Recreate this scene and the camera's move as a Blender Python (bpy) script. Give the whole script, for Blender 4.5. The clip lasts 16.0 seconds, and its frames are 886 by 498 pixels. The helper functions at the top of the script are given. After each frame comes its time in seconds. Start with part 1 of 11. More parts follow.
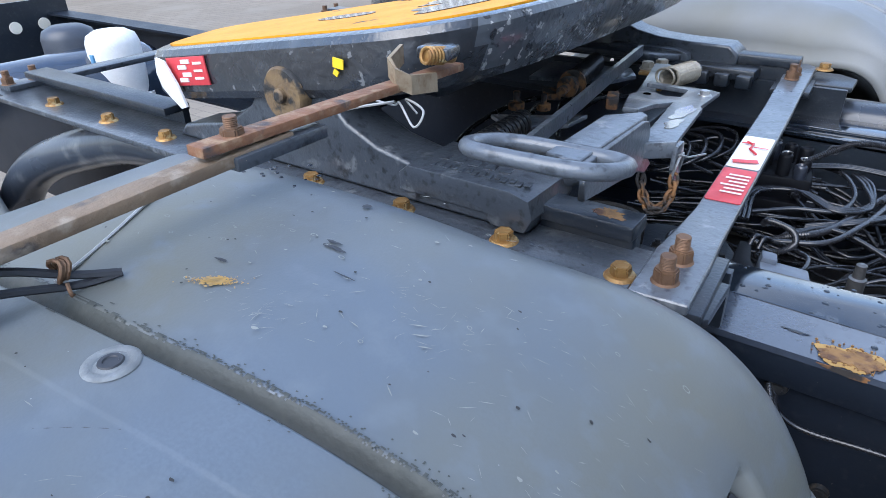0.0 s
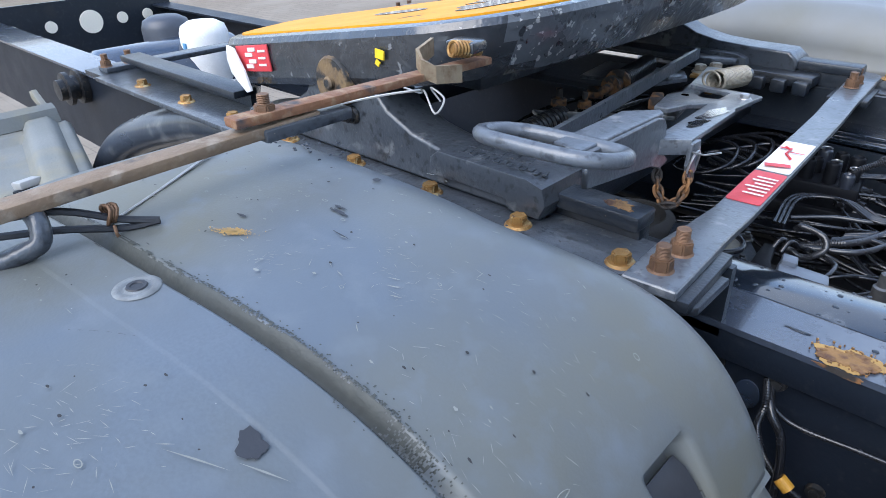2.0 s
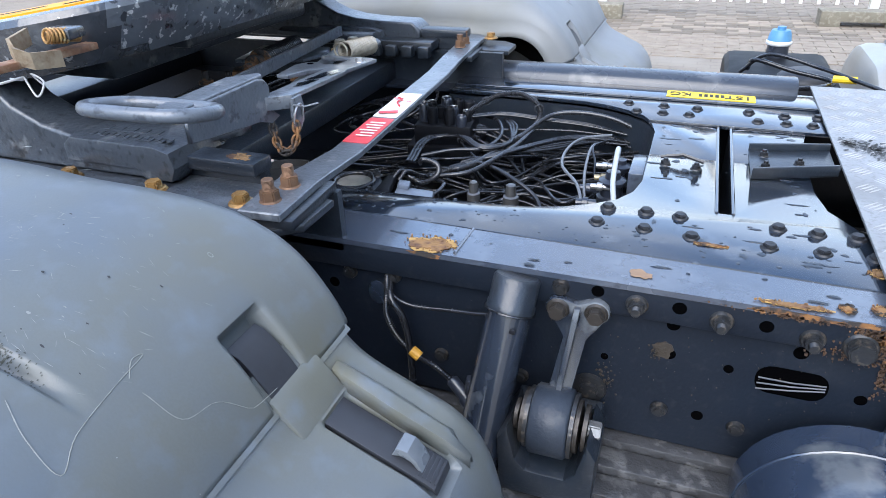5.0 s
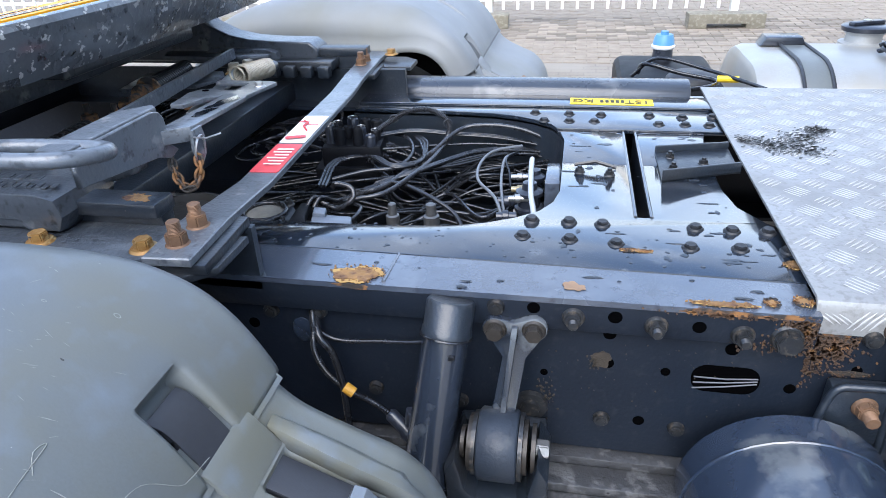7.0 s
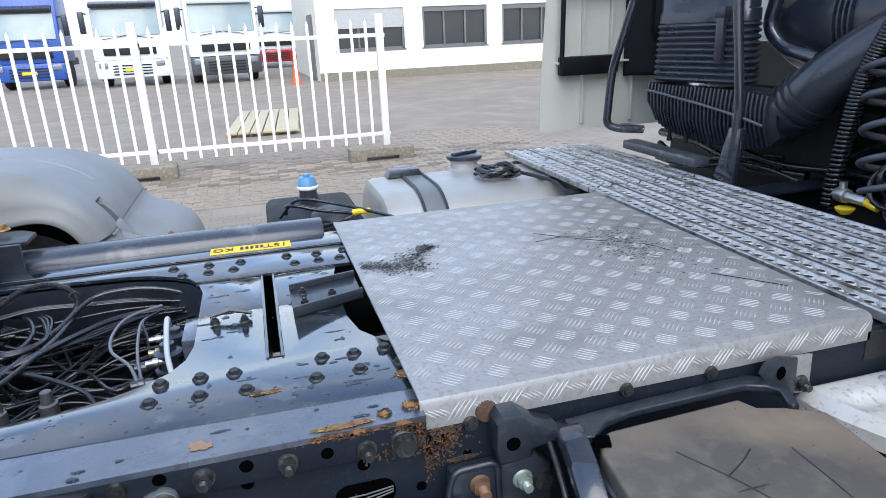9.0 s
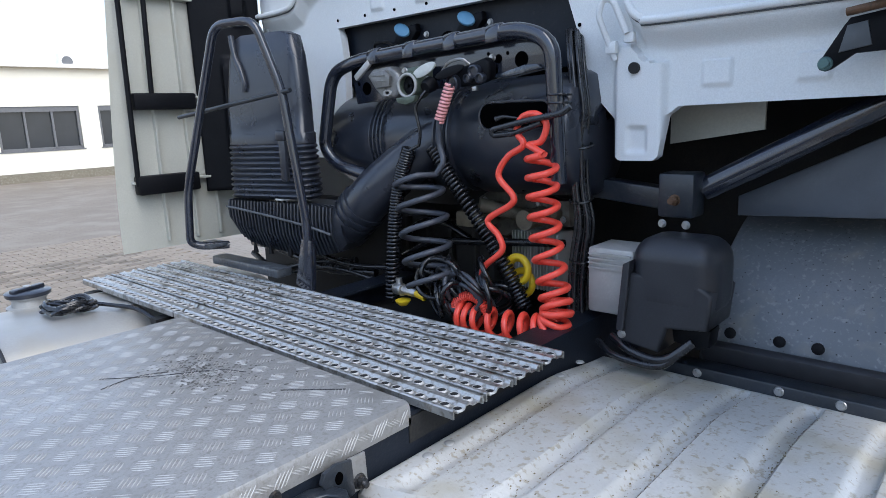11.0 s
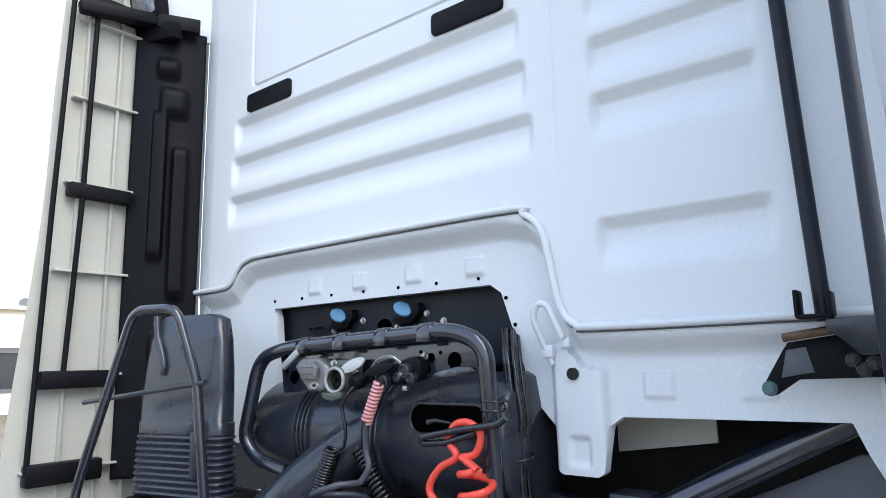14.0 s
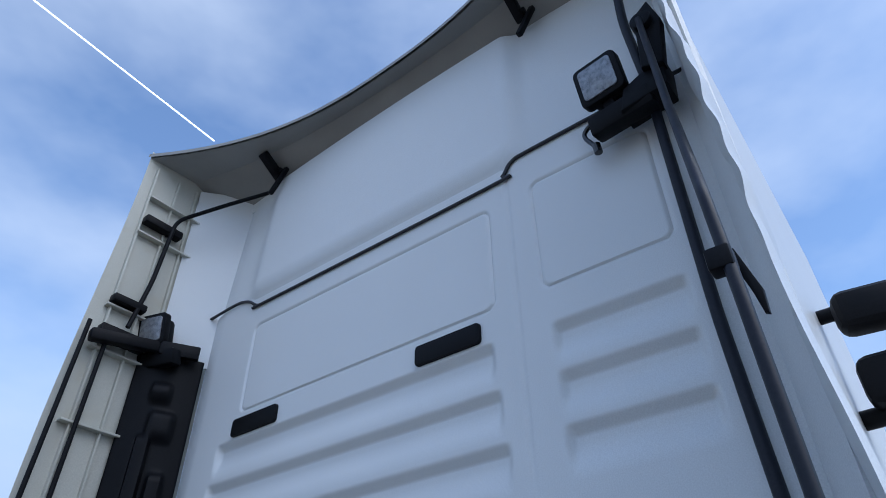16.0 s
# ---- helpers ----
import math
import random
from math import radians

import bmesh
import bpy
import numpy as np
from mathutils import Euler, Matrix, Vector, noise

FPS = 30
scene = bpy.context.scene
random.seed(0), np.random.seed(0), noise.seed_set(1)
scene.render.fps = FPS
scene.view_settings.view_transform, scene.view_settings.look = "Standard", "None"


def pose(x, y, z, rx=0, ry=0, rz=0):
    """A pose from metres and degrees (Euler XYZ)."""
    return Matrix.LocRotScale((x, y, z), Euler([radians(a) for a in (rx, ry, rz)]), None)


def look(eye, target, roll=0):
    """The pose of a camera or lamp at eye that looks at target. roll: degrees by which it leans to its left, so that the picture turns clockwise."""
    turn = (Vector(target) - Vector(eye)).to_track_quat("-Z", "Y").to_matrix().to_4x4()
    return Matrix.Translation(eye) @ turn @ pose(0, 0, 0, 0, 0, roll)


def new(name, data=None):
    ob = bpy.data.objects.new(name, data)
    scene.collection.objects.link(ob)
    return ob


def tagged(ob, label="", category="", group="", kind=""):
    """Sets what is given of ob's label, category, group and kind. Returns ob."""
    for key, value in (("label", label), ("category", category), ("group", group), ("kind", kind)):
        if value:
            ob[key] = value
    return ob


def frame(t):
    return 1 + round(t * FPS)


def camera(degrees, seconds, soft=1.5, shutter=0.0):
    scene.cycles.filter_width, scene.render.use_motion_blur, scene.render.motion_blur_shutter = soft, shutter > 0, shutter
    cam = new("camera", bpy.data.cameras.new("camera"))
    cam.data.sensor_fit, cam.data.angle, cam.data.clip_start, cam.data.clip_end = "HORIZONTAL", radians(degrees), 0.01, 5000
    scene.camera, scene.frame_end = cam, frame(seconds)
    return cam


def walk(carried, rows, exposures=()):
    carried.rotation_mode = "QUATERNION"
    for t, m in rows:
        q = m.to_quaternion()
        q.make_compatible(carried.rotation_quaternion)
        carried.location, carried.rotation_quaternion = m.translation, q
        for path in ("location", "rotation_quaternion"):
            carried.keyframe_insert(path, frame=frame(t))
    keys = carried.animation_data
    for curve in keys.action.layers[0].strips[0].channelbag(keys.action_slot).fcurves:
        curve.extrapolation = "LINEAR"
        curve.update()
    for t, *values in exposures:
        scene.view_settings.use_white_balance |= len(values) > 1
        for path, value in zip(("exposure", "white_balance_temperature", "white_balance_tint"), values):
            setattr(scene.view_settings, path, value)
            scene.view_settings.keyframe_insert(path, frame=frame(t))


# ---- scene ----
cam = camera(68.5, 16.0, soft=0.7)
PATH = [
    (0, (-0.565, -1.097, 1.419), (-1.61, 0.304, 0.446), -1.7),
    (0.5, (-0.543, -1.094, 1.417), (-1.671, 0.243, 0.447), -1.4),
    (1, (-0.531, -1.1, 1.416), (-1.743, 0.162, 0.446), -1.4),
    (1.5, (-0.498, -1.099, 1.421), (-1.721, 0.152, 0.451), -1.5),
    (2, (-0.474, -1.102, 1.424), (-1.695, 0.151, 0.456), -1.6),
    (2.5, (-0.411, -1.104, 1.428), (-1.53, 0.24, 0.457), -2.4),
    (3, (-0.354, -1.11, 1.423), (-1.272, 0.374, 0.447), -1.8),
    (3.5, (-0.269, -1.129, 1.433), (-1.165, 0.365, 0.451), -1.7),
    (4, (-0.235, -1.151, 1.415), (-1.042, 0.391, 0.429), -1.8),
    (6.5, (-0.281, -1.121, 1.424), (-0.741, 0.56, 0.442), -2.3),
    (7, (-0.284, -1.115, 1.417), (-0.649, 0.598, 0.45), -2.4),
    (7.5, (-0.269, -1.117, 1.44), (-0.4, 0.649, 0.511), -2.4),
    (8, (-0.266, -1.117, 1.45), (-0.143, 0.666, 0.553), -2.5),
    (8.5, (-0.22, -1.122, 1.45), (0.126, 0.664, 0.618), -2.4),
    (9, (-0.157, -1.153, 1.447), (0.348, 0.676, 0.813), -2.5),
    (9.5, (-0.116, -1.204, 1.434), (0.638, 0.584, 0.951), -2.8),
    (10, (-0.137, -1.263, 1.446), (0.876, 0.392, 0.963), -2.9),
    (12.5, (0.141, -1.2, 1.617), (1.863, -0.213, 1.371), -2.3),
    (13, (0.121, -1.206, 1.631), (1.7, -0.006, 1.375), -2.8),
    (13.5, (0.124, -1.202, 1.636), (1.694, 0.029, 1.5), -1.9),
    (14, (0.124, -1.208, 1.646), (1.674, 0.011, 1.981), -1.2),
    (14.5, (0.145, -1.211, 1.643), (1.59, -0.078, 2.435), -0.8),
    (15, (0.163, -1.259, 1.694), (1.455, -0.197, 2.792), -0.2),
    (15.5, (0.137, -1.249, 1.69), (1.383, -0.261, 2.903), -0.8),
    (16, (0.127, -1.265, 1.648), (1.387, -0.301, 2.866), -0.8),
]
walk(cam, [(t, look(eye, target, roll)) for t, eye, target, roll in PATH], [(0.0, 1.88, 6200, 10), (3.0, 1.95, 6400, 10), (6.5, 2.36, 6400, 10), (8.0, 2.08, 6450, 10), (9.0, 1.8, 6500, 10), (9.5, 1.42, 6400, 10), (10.5, 1.5, 6450, 10), (12.5, 2.08, 6750, 10), (13.5, 2.08, 6800, 10), (14.0, 2.05, 6900, 10), (14.5, 1.98, 6900, 10), (15.0, 1.7, 6450, 10), (15.5, 1.12, 6000, 10), (16.0, 0.68, 5800, 10)])

# ---- sky and sun ----
SUN_AZ, SUN_EL = -95.0, 48.0            # a veiled sun to the truck's right
world = bpy.data.worlds.new("sky")
scene.world = world
world.use_nodes = True
wt = world.node_tree
for n in list(wt.nodes):
    wt.nodes.remove(n)
w_out = wt.nodes.new("ShaderNodeOutputWorld")
w_bg = wt.nodes.new("ShaderNodeBackground")
w_sky = wt.nodes.new("ShaderNodeTexSky")
w_sky.sky_type, w_sky.sun_disc = "NISHITA", False
w_sky.sun_elevation, w_sky.sun_rotation = radians(SUN_EL), radians(90.0 - SUN_AZ)
w_sky.air_density, w_sky.dust_density, w_sky.ozone_density = 1.0, 0.6, 1.5
w_co = wt.nodes.new("ShaderNodeTexCoord")
w_map = wt.nodes.new("ShaderNodeMapping")
w_map.inputs["Scale"].default_value = (1.6, 1.6, 3.2)
w_map.inputs["Rotation"].default_value = (0.2, 0.3, 0.6)
w_noise = wt.nodes.new("ShaderNodeTexNoise")
w_noise.inputs["Scale"].default_value, w_noise.inputs["Detail"].default_value, w_noise.inputs["Roughness"].default_value = 1.5, 5.0, 0.5
w_ramp = wt.nodes.new("ShaderNodeValToRGB")
w_ramp.color_ramp.elements[0].position, w_ramp.color_ramp.elements[1].position = 0.38, 0.95
w_mix = wt.nodes.new("ShaderNodeMix")
w_mix.data_type = "RGBA"
w_mix.inputs["B"].default_value = (3.5, 3.85, 4.4, 1)
w_mix2 = wt.nodes.new("ShaderNodeMix")
w_mix2.data_type = "RGBA"
w_mix2.inputs["B"].default_value = (1.72, 1.83, 2.02, 1)
w_bg.inputs["Strength"].default_value = 0.15
wt.links.new(w_co.outputs["Generated"], w_map.inputs["Vector"])
wt.links.new(w_map.outputs["Vector"], w_noise.inputs["Vector"])
wt.links.new(w_noise.outputs["Fac"], w_ramp.inputs["Fac"])
w_sep = wt.nodes.new("ShaderNodeSeparateXYZ")          # white haze towards the horizon, all round
w_haze = wt.nodes.new("ShaderNodeMapRange")
w_haze.inputs["From Min"].default_value, w_haze.inputs["From Max"].default_value = 0.5, 0.02
w_haze.inputs["To Max"].default_value = 0.85
w_haze.interpolation_type = "SMOOTHSTEP"
wt.links.new(w_co.outputs["Generated"], w_sep.inputs["Vector"])
wt.links.new(w_sep.outputs["Z"], w_haze.inputs["Value"])
wt.links.new(w_ramp.outputs["Color"], w_mix.inputs["Factor"])
wt.links.new(w_haze.outputs["Result"], w_mix2.inputs["Factor"])
wt.links.new(w_mix.outputs["Result"], w_mix2.inputs["A"])
wt.links.new(w_sky.outputs["Color"], w_mix.inputs["A"])
wt.links.new(w_mix2.outputs["Result"], w_bg.inputs["Color"])
wt.links.new(w_bg.outputs["Background"], w_out.inputs["Surface"])
sun = new("sun", bpy.data.lights.new("sun", "SUN"))
sun.data.energy, sun.data.angle, sun.data.color = 0.9, radians(60.0), (1.0, 0.965, 0.91)
_ce = math.cos(radians(SUN_EL))
sun.matrix_world = look((_ce * math.cos(radians(SUN_AZ)) * 40, _ce * math.sin(radians(SUN_AZ)) * 40, math.sin(radians(SUN_EL)) * 40), (0, 0, 0))


# ---- materials ----
def mat(name, c1, c2=None, rough=0.5, metal=0.0, scale=14.0, bump=0.1, coat=0.0, fine=180.0, stain=None, stain_scale=4.0, stain_lo=0.55, stain_hi=0.7,
        specks=None, rvar=0.12, vary=0.0, trans=0.0, brick=None, stretch=(1, 1, 1), spec=0.5, coat_ior=1.5, bd=0.004, dust=None):
    m = bpy.data.materials.new(name)
    m.use_nodes = True
    nt = m.node_tree
    b = nt.nodes["Principled BSDF"]
    L = nt.links.new
    co = nt.nodes.new("ShaderNodeTexCoord")
    mp = nt.nodes.new("ShaderNodeMapping")
    mp.inputs["Scale"].default_value = stretch
    L(co.outputs["Object"], mp.inputs["Vector"])
    vec = mp.outputs["Vector"]

    def noise_tex(sc, det=5.0):
        n = nt.nodes.new("ShaderNodeTexNoise")
        n.inputs["Scale"].default_value, n.inputs["Detail"].default_value = sc, det
        L(vec, n.inputs["Vector"])
        return n.outputs["Fac"]

    def ramp(fac, lo, hi):
        r = nt.nodes.new("ShaderNodeMapRange")
        r.inputs["From Min"].default_value, r.inputs["From Max"].default_value = lo, hi
        L(fac, r.inputs["Value"])
        return r.outputs["Result"]

    def mix(fac, a, bb):
        x = nt.nodes.new("ShaderNodeMix")
        x.data_type = "RGBA"
        for key, v in (("Factor", fac), ("A", a), ("B", bb)):
            if isinstance(v, tuple):
                x.inputs[key].default_value = (*v[:3], 1)
            elif isinstance(v, (int, float)):
                x.inputs[key].default_value = v
            else:
                L(v, x.inputs[key])
        return x.outputs["Result"]

    big, small = noise_tex(scale), noise_tex(fine, 3.0)
    c2 = c2 or tuple(v * 0.78 for v in c1)
    if brick:
        bw, bh, mortar = brick
        bt = nt.nodes.new("ShaderNodeTexBrick")
        bt.inputs["Color1"].default_value, bt.inputs["Color2"].default_value, bt.inputs["Mortar"].default_value = (*c1, 1), (*c2, 1), (*mortar, 1)
        bt.inputs["Scale"].default_value, bt.inputs["Brick Width"].default_value, bt.inputs["Row Height"].default_value = 1.0, bw, bh
        bt.inputs["Mortar Size"].default_value = 0.006
        L(vec, bt.inputs["Vector"])
        col = mix(ramp(big, 0.35, 0.7), bt.outputs["Color"], tuple(0.75 * v for v in c2))
    else:
        col = mix(ramp(big, 0.35, 0.68), tuple(c1), tuple(c2))
    col = mix(ramp(small, 0.3, 0.75), col, tuple(v * 0.86 for v in c1))
    if stain:
        col = mix(ramp(noise_tex(stain_scale, 8.0), stain_lo, stain_hi), col, tuple(stain))
    if dust:
        col = mix(ramp(noise_tex(dust[1], 9.0), dust[2], dust[3]), col, tuple(dust[0]))
    if specks:
        v = nt.nodes.new("ShaderNodeTexVoronoi")
        v.inputs["Scale"].default_value = specks[1]
        L(vec, v.inputs["Vector"])
        col = mix(ramp(v.outputs["Distance"], specks[2], specks[2] * 0.55), col, tuple(specks[0]))
    if vary:
        oi = nt.nodes.new("ShaderNodeObjectInfo")
        h = nt.nodes.new("ShaderNodeHueSaturation")
        L(ramp(oi.outputs["Random"], 0, 1), h.inputs["Value"])
        rr = nt.nodes.new("ShaderNodeMapRange")
        rr.inputs["To Min"].default_value, rr.inputs["To Max"].default_value = 1 - vary, 1 + vary
        L(oi.outputs["Random"], rr.inputs["Value"])
        L(rr.outputs["Result"], h.inputs["Value"])
        L(col, h.inputs["Color"])
        col = h.outputs["Color"]
    L(col, b.inputs["Base Color"])
    rr = nt.nodes.new("ShaderNodeMapRange")
    rr.inputs["To Min"].default_value, rr.inputs["To Max"].default_value = max(0.03, rough - rvar), min(1, rough + rvar)
    L(big, rr.inputs["Value"])
    L(rr.outputs["Result"], b.inputs["Roughness"])
    b.inputs["Metallic"].default_value = metal
    b.inputs["Specular IOR Level"].default_value = spec
    b.inputs["Coat Weight"].default_value = coat
    b.inputs["Coat Roughness"].default_value = 0.08
    b.inputs["Coat IOR"].default_value = coat_ior
    b.inputs["Transmission Weight"].default_value = trans
    if bump:
        bp = nt.nodes.new("ShaderNodeBump")
        bp.inputs["Strength"].default_value, bp.inputs["Distance"].default_value = bump, bd
        L(mix(0.6, big, small), bp.inputs["Height"])
        L(bp.outputs["Normal"], b.inputs["Normal"])
    return m


def glow(name, c, s):
    m = bpy.data.materials.new(name)
    m.use_nodes = True
    b = m.node_tree.nodes["Principled BSDF"]
    b.inputs["Base Color"].default_value = (*c, 1)
    b.inputs["Emission Color"].default_value = (*c, 1)
    b.inputs["Emission Strength"].default_value = s
    return m


GREYPL = mat("grey_plastic", (0.108, 0.131, 0.158), (0.082, 0.101, 0.123), 0.40, scale=7, bump=0.06, fine=420, stain=(0.118, 0.114, 0.080), stain_scale=2.6, stain_lo=0.47, stain_hi=0.70, specks=((0.25, 0.26, 0.26), 46, 0.028), dust=((0.122, 0.142, 0.162), 34.0, 0.52, 0.85))
# Paler copy of the guard plastic, with sky light put into the colour.
GREYLIT = mat("sky_lit_grey_plastic", (0.20, 0.212, 0.222), (0.165, 0.176, 0.186), 0.55, scale=6, bump=0.05, fine=420, stain=(0.15, 0.148, 0.125), stain_scale=2.6, stain_lo=0.5, stain_hi=0.75)
STRAP = mat("rubber_strap", (0.028, 0.03, 0.036), None, 0.5, scale=30)
CHASSIS = mat("chassis_paint", (0.016, 0.022, 0.031), (0.010, 0.014, 0.020), 0.34, scale=9, bump=0.25, dust=((0.030, 0.034, 0.040), 75.0, 0.54, 0.74), specks=((0.10, 0.085, 0.07), 45, 0.05), coat=0.15, fine=240, stain=(0.040, 0.037, 0.033), stain_scale=6, stain_lo=0.6, stain_hi=0.82)
# Paler than the web: the wet top's sky sheen is in the colour.
FLANGE = mat("sky_pale_flange_paint", (0.050, 0.063, 0.088), (0.036, 0.046, 0.066), 0.24, scale=8, bump=0.10, coat=0.8, coat_ior=1.55, fine=200, stain=(0.080, 0.094, 0.118), stain_scale=9, stain_lo=0.5, stain_hi=0.7, spec=0.6, specks=((0.17, 0.18, 0.19), 38, 0.05), dust=((0.034, 0.042, 0.058), 60.0, 0.56, 0.7))
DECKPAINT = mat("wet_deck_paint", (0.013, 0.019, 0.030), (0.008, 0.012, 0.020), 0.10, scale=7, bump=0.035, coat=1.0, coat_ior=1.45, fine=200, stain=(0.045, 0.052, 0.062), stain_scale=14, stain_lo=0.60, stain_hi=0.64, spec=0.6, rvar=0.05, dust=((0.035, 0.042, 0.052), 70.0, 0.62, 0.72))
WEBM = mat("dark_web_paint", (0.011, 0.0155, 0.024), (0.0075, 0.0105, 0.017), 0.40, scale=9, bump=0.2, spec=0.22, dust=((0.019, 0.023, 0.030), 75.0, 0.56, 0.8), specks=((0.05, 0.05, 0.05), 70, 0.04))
CAST = mat("cast_paint", (0.056, 0.066, 0.080), (0.036, 0.043, 0.053), 0.34, scale=18, bump=0.4, fine=160, coat=0.3, stain=(0.12, 0.13, 0.14), stain_scale=26, stain_lo=0.62, stain_hi=0.70, specks=((0.20, 0.17, 0.13), 60, 0.055), dust=((0.022, 0.026, 0.032), 90.0, 0.54, 0.66))
BLACKPL = mat("black_plastic", (0.018, 0.022, 0.033), (0.025, 0.030, 0.042), 0.30, scale=12, bump=0.10, fine=300, coat=0.3, dust=((0.034, 0.037, 0.045), 60.0, 0.56, 0.85))
GLOSSBLK = mat("gloss_black_paint", (0.014, 0.018, 0.030), (0.018, 0.023, 0.036), 0.14, scale=12, bump=0.05, coat=0.9, dust=((0.03, 0.034, 0.042), 60.0, 0.6, 0.9))
MATTE = mat("matte_black", (0.0055, 0.006, 0.008), (0.009, 0.0098, 0.012), 0.5, scale=14, bump=0.1, spec=0.12)
# Near-black steel for deep places: their shade is put into the colour.
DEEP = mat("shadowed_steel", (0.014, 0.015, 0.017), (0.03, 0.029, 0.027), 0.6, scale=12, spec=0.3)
GREASE = mat("greased_steel", (0.030, 0.034, 0.040), (0.016, 0.018, 0.022), 0.26, scale=14, bump=0.75, bd=0.006, coat=0.7, fine=70, stain=(0.15, 0.155, 0.16), stain_scale=70, stain_lo=0.66, stain_hi=0.69, specks=((0.11, 0.09, 0.07), 50, 0.06), dust=((0.050, 0.055, 0.062), 22.0, 0.54, 0.74))
ORANGE = mat("orange_paint", (0.80, 0.34, 0.012), (0.70, 0.28, 0.01), 0.5, spec=0.25, scale=10, bump=0.3, fine=160, stain=(0.02, 0.02, 0.022), stain_scale=9, stain_lo=0.68, stain_hi=0.70, dust=((0.55, 0.22, 0.02), 60.0, 0.55, 0.7))
RUSTBAR = mat("rusty_bar", (0.25, 0.115, 0.055), (0.13, 0.065, 0.04), 0.62, metal=0.1, scale=30, bump=0.6, stain=(0.06, 0.05, 0.05), stain_scale=24, stain_lo=0.56, stain_hi=0.64, dust=((0.30, 0.20, 0.12), 70.0, 0.52, 0.7))
RUST = mat("rust", (0.24, 0.11, 0.035), (0.09, 0.045, 0.025), 0.8, scale=40, bump=0.7, stain=(0.03, 0.025, 0.022), stain_scale=50, stain_lo=0.45, stain_hi=0.55)
LEVER = mat("grey_lever_paint", (0.105, 0.120, 0.140), (0.075, 0.087, 0.103), 0.32, scale=18, bump=0.3, fine=160, coat=0.3, stain=(0.18, 0.19, 0.20), stain_scale=30, stain_lo=0.63, stain_hi=0.69, specks=((0.28, 0.25, 0.2), 60, 0.055), dust=((0.045, 0.052, 0.062), 90.0, 0.55, 0.66))
# Worn, chipped front of the rim; sky reflection is put into its paler base.
RIMFRONT = mat("worn_sheen_rim_paint", (0.080, 0.090, 0.102), (0.055, 0.062, 0.072), 0.28, scale=14, bump=0.6, bd=0.005, coat=0.6, fine=80, stain=(0.30, 0.305, 0.30), stain_scale=75, stain_lo=0.60, stain_hi=0.63, dust=((0.022, 0.025, 0.03), 60.0, 0.60, 0.65))
DARKRUST = mat("dark_rust", (0.085, 0.047, 0.026), (0.035, 0.023, 0.017), 0.75, scale=60, bump=0.7, stain=(0.20, 0.095, 0.03), stain_scale=70, stain_lo=0.6, stain_hi=0.68)
# Pale base: the sky's reflection in the screens is put into the colour.
WSCREEN = mat("sky_pale_windscreen", (0.30, 0.36, 0.35), (0.20, 0.25, 0.24), 0.08, scale=1, bump=0, spec=0.8)
GOLD = mat("yellow_zinc", (0.36, 0.21, 0.07), (0.20, 0.09, 0.03), 0.5, metal=0.45, scale=70, bump=0.5, vary=0.2, stain=(0.50, 0.40, 0.22), stain_scale=90, stain_lo=0.55, stain_hi=0.66)
# Black for uncut holes: the shade inside them is put into the colour.
VOID = mat("hole_shade", (0.0015, 0.0015, 0.0018), None, 0.95, spec=0.0, bump=0)
RUSTNUT = mat("rusty_nut", (0.19, 0.105, 0.058), (0.09, 0.058, 0.04), 0.6, metal=0.4, scale=80, bump=0.4, vary=0.2)
DARKBOLT = mat("dark_bolt", (0.030, 0.033, 0.038), (0.055, 0.053, 0.05), 0.36, metal=0.5, scale=90, bump=0.3, vary=0.2, dust=((0.10, 0.085, 0.07), 120.0, 0.56, 0.68))
STEEL = mat("zinc_steel", (0.5, 0.5, 0.5), (0.36, 0.36, 0.35), 0.35, metal=0.85, scale=40, bump=0.15)
ALU = mat("tread_aluminium", (0.36, 0.36, 0.355), (0.28, 0.28, 0.275), 0.42, metal=0.5, scale=6, bump=0.15, fine=240, stain=(0.18, 0.175, 0.16), stain_scale=5, stain_lo=0.55, stain_hi=0.78, dust=((0.24, 0.235, 0.225), 120.0, 0.5, 0.7))
GALV = mat("galvanised_steel", (0.50, 0.50, 0.49), (0.36, 0.36, 0.35), 0.36, metal=0.7, scale=14, bump=0.2, stain=(0.13, 0.12, 0.10), stain_scale=16, stain_lo=0.52, stain_hi=0.66, dust=((0.22, 0.205, 0.18), 70.0, 0.5, 0.66))
DULLALU = mat("weathered_aluminium_cover", (0.56, 0.56, 0.54), (0.44, 0.44, 0.42), 0.44, metal=0.15, scale=9, bump=0.3, stain=(0.40, 0.355, 0.25), stain_scale=5, stain_lo=0.5, stain_hi=0.72, specks=((0.22, 0.19, 0.14), 75, 0.09), dust=((0.36, 0.33, 0.27), 85, 0.55, 0.66))
DUSTCOV = mat("dusty_black_cover", (0.085, 0.076, 0.066), (0.045, 0.042, 0.039), 0.46, scale=5, bump=0.16, dust=((0.125, 0.108, 0.088), 40.0, 0.5, 0.78), specks=((0.02, 0.019, 0.018), 40, 0.06), stain=(0.165, 0.128, 0.092), stain_scale=4.5, stain_lo=0.5, stain_hi=0.72)
TANKBLUE = mat("air_tank_paint", (0.026, 0.038, 0.062), (0.017, 0.025, 0.042), 0.16, scale=6, bump=0.1, coat=0.9, stain=(0.085, 0.095, 0.105), stain_scale=11, stain_lo=0.60, stain_hi=0.68, specks=((0.14, 0.14, 0.14), 90, 0.05))
WHITE = mat("white_cab_paint", (0.76, 0.785, 0.79), (0.73, 0.755, 0.76), 0.45, scale=3, bump=0.02, coat=0.15, fine=300, rvar=0.06)
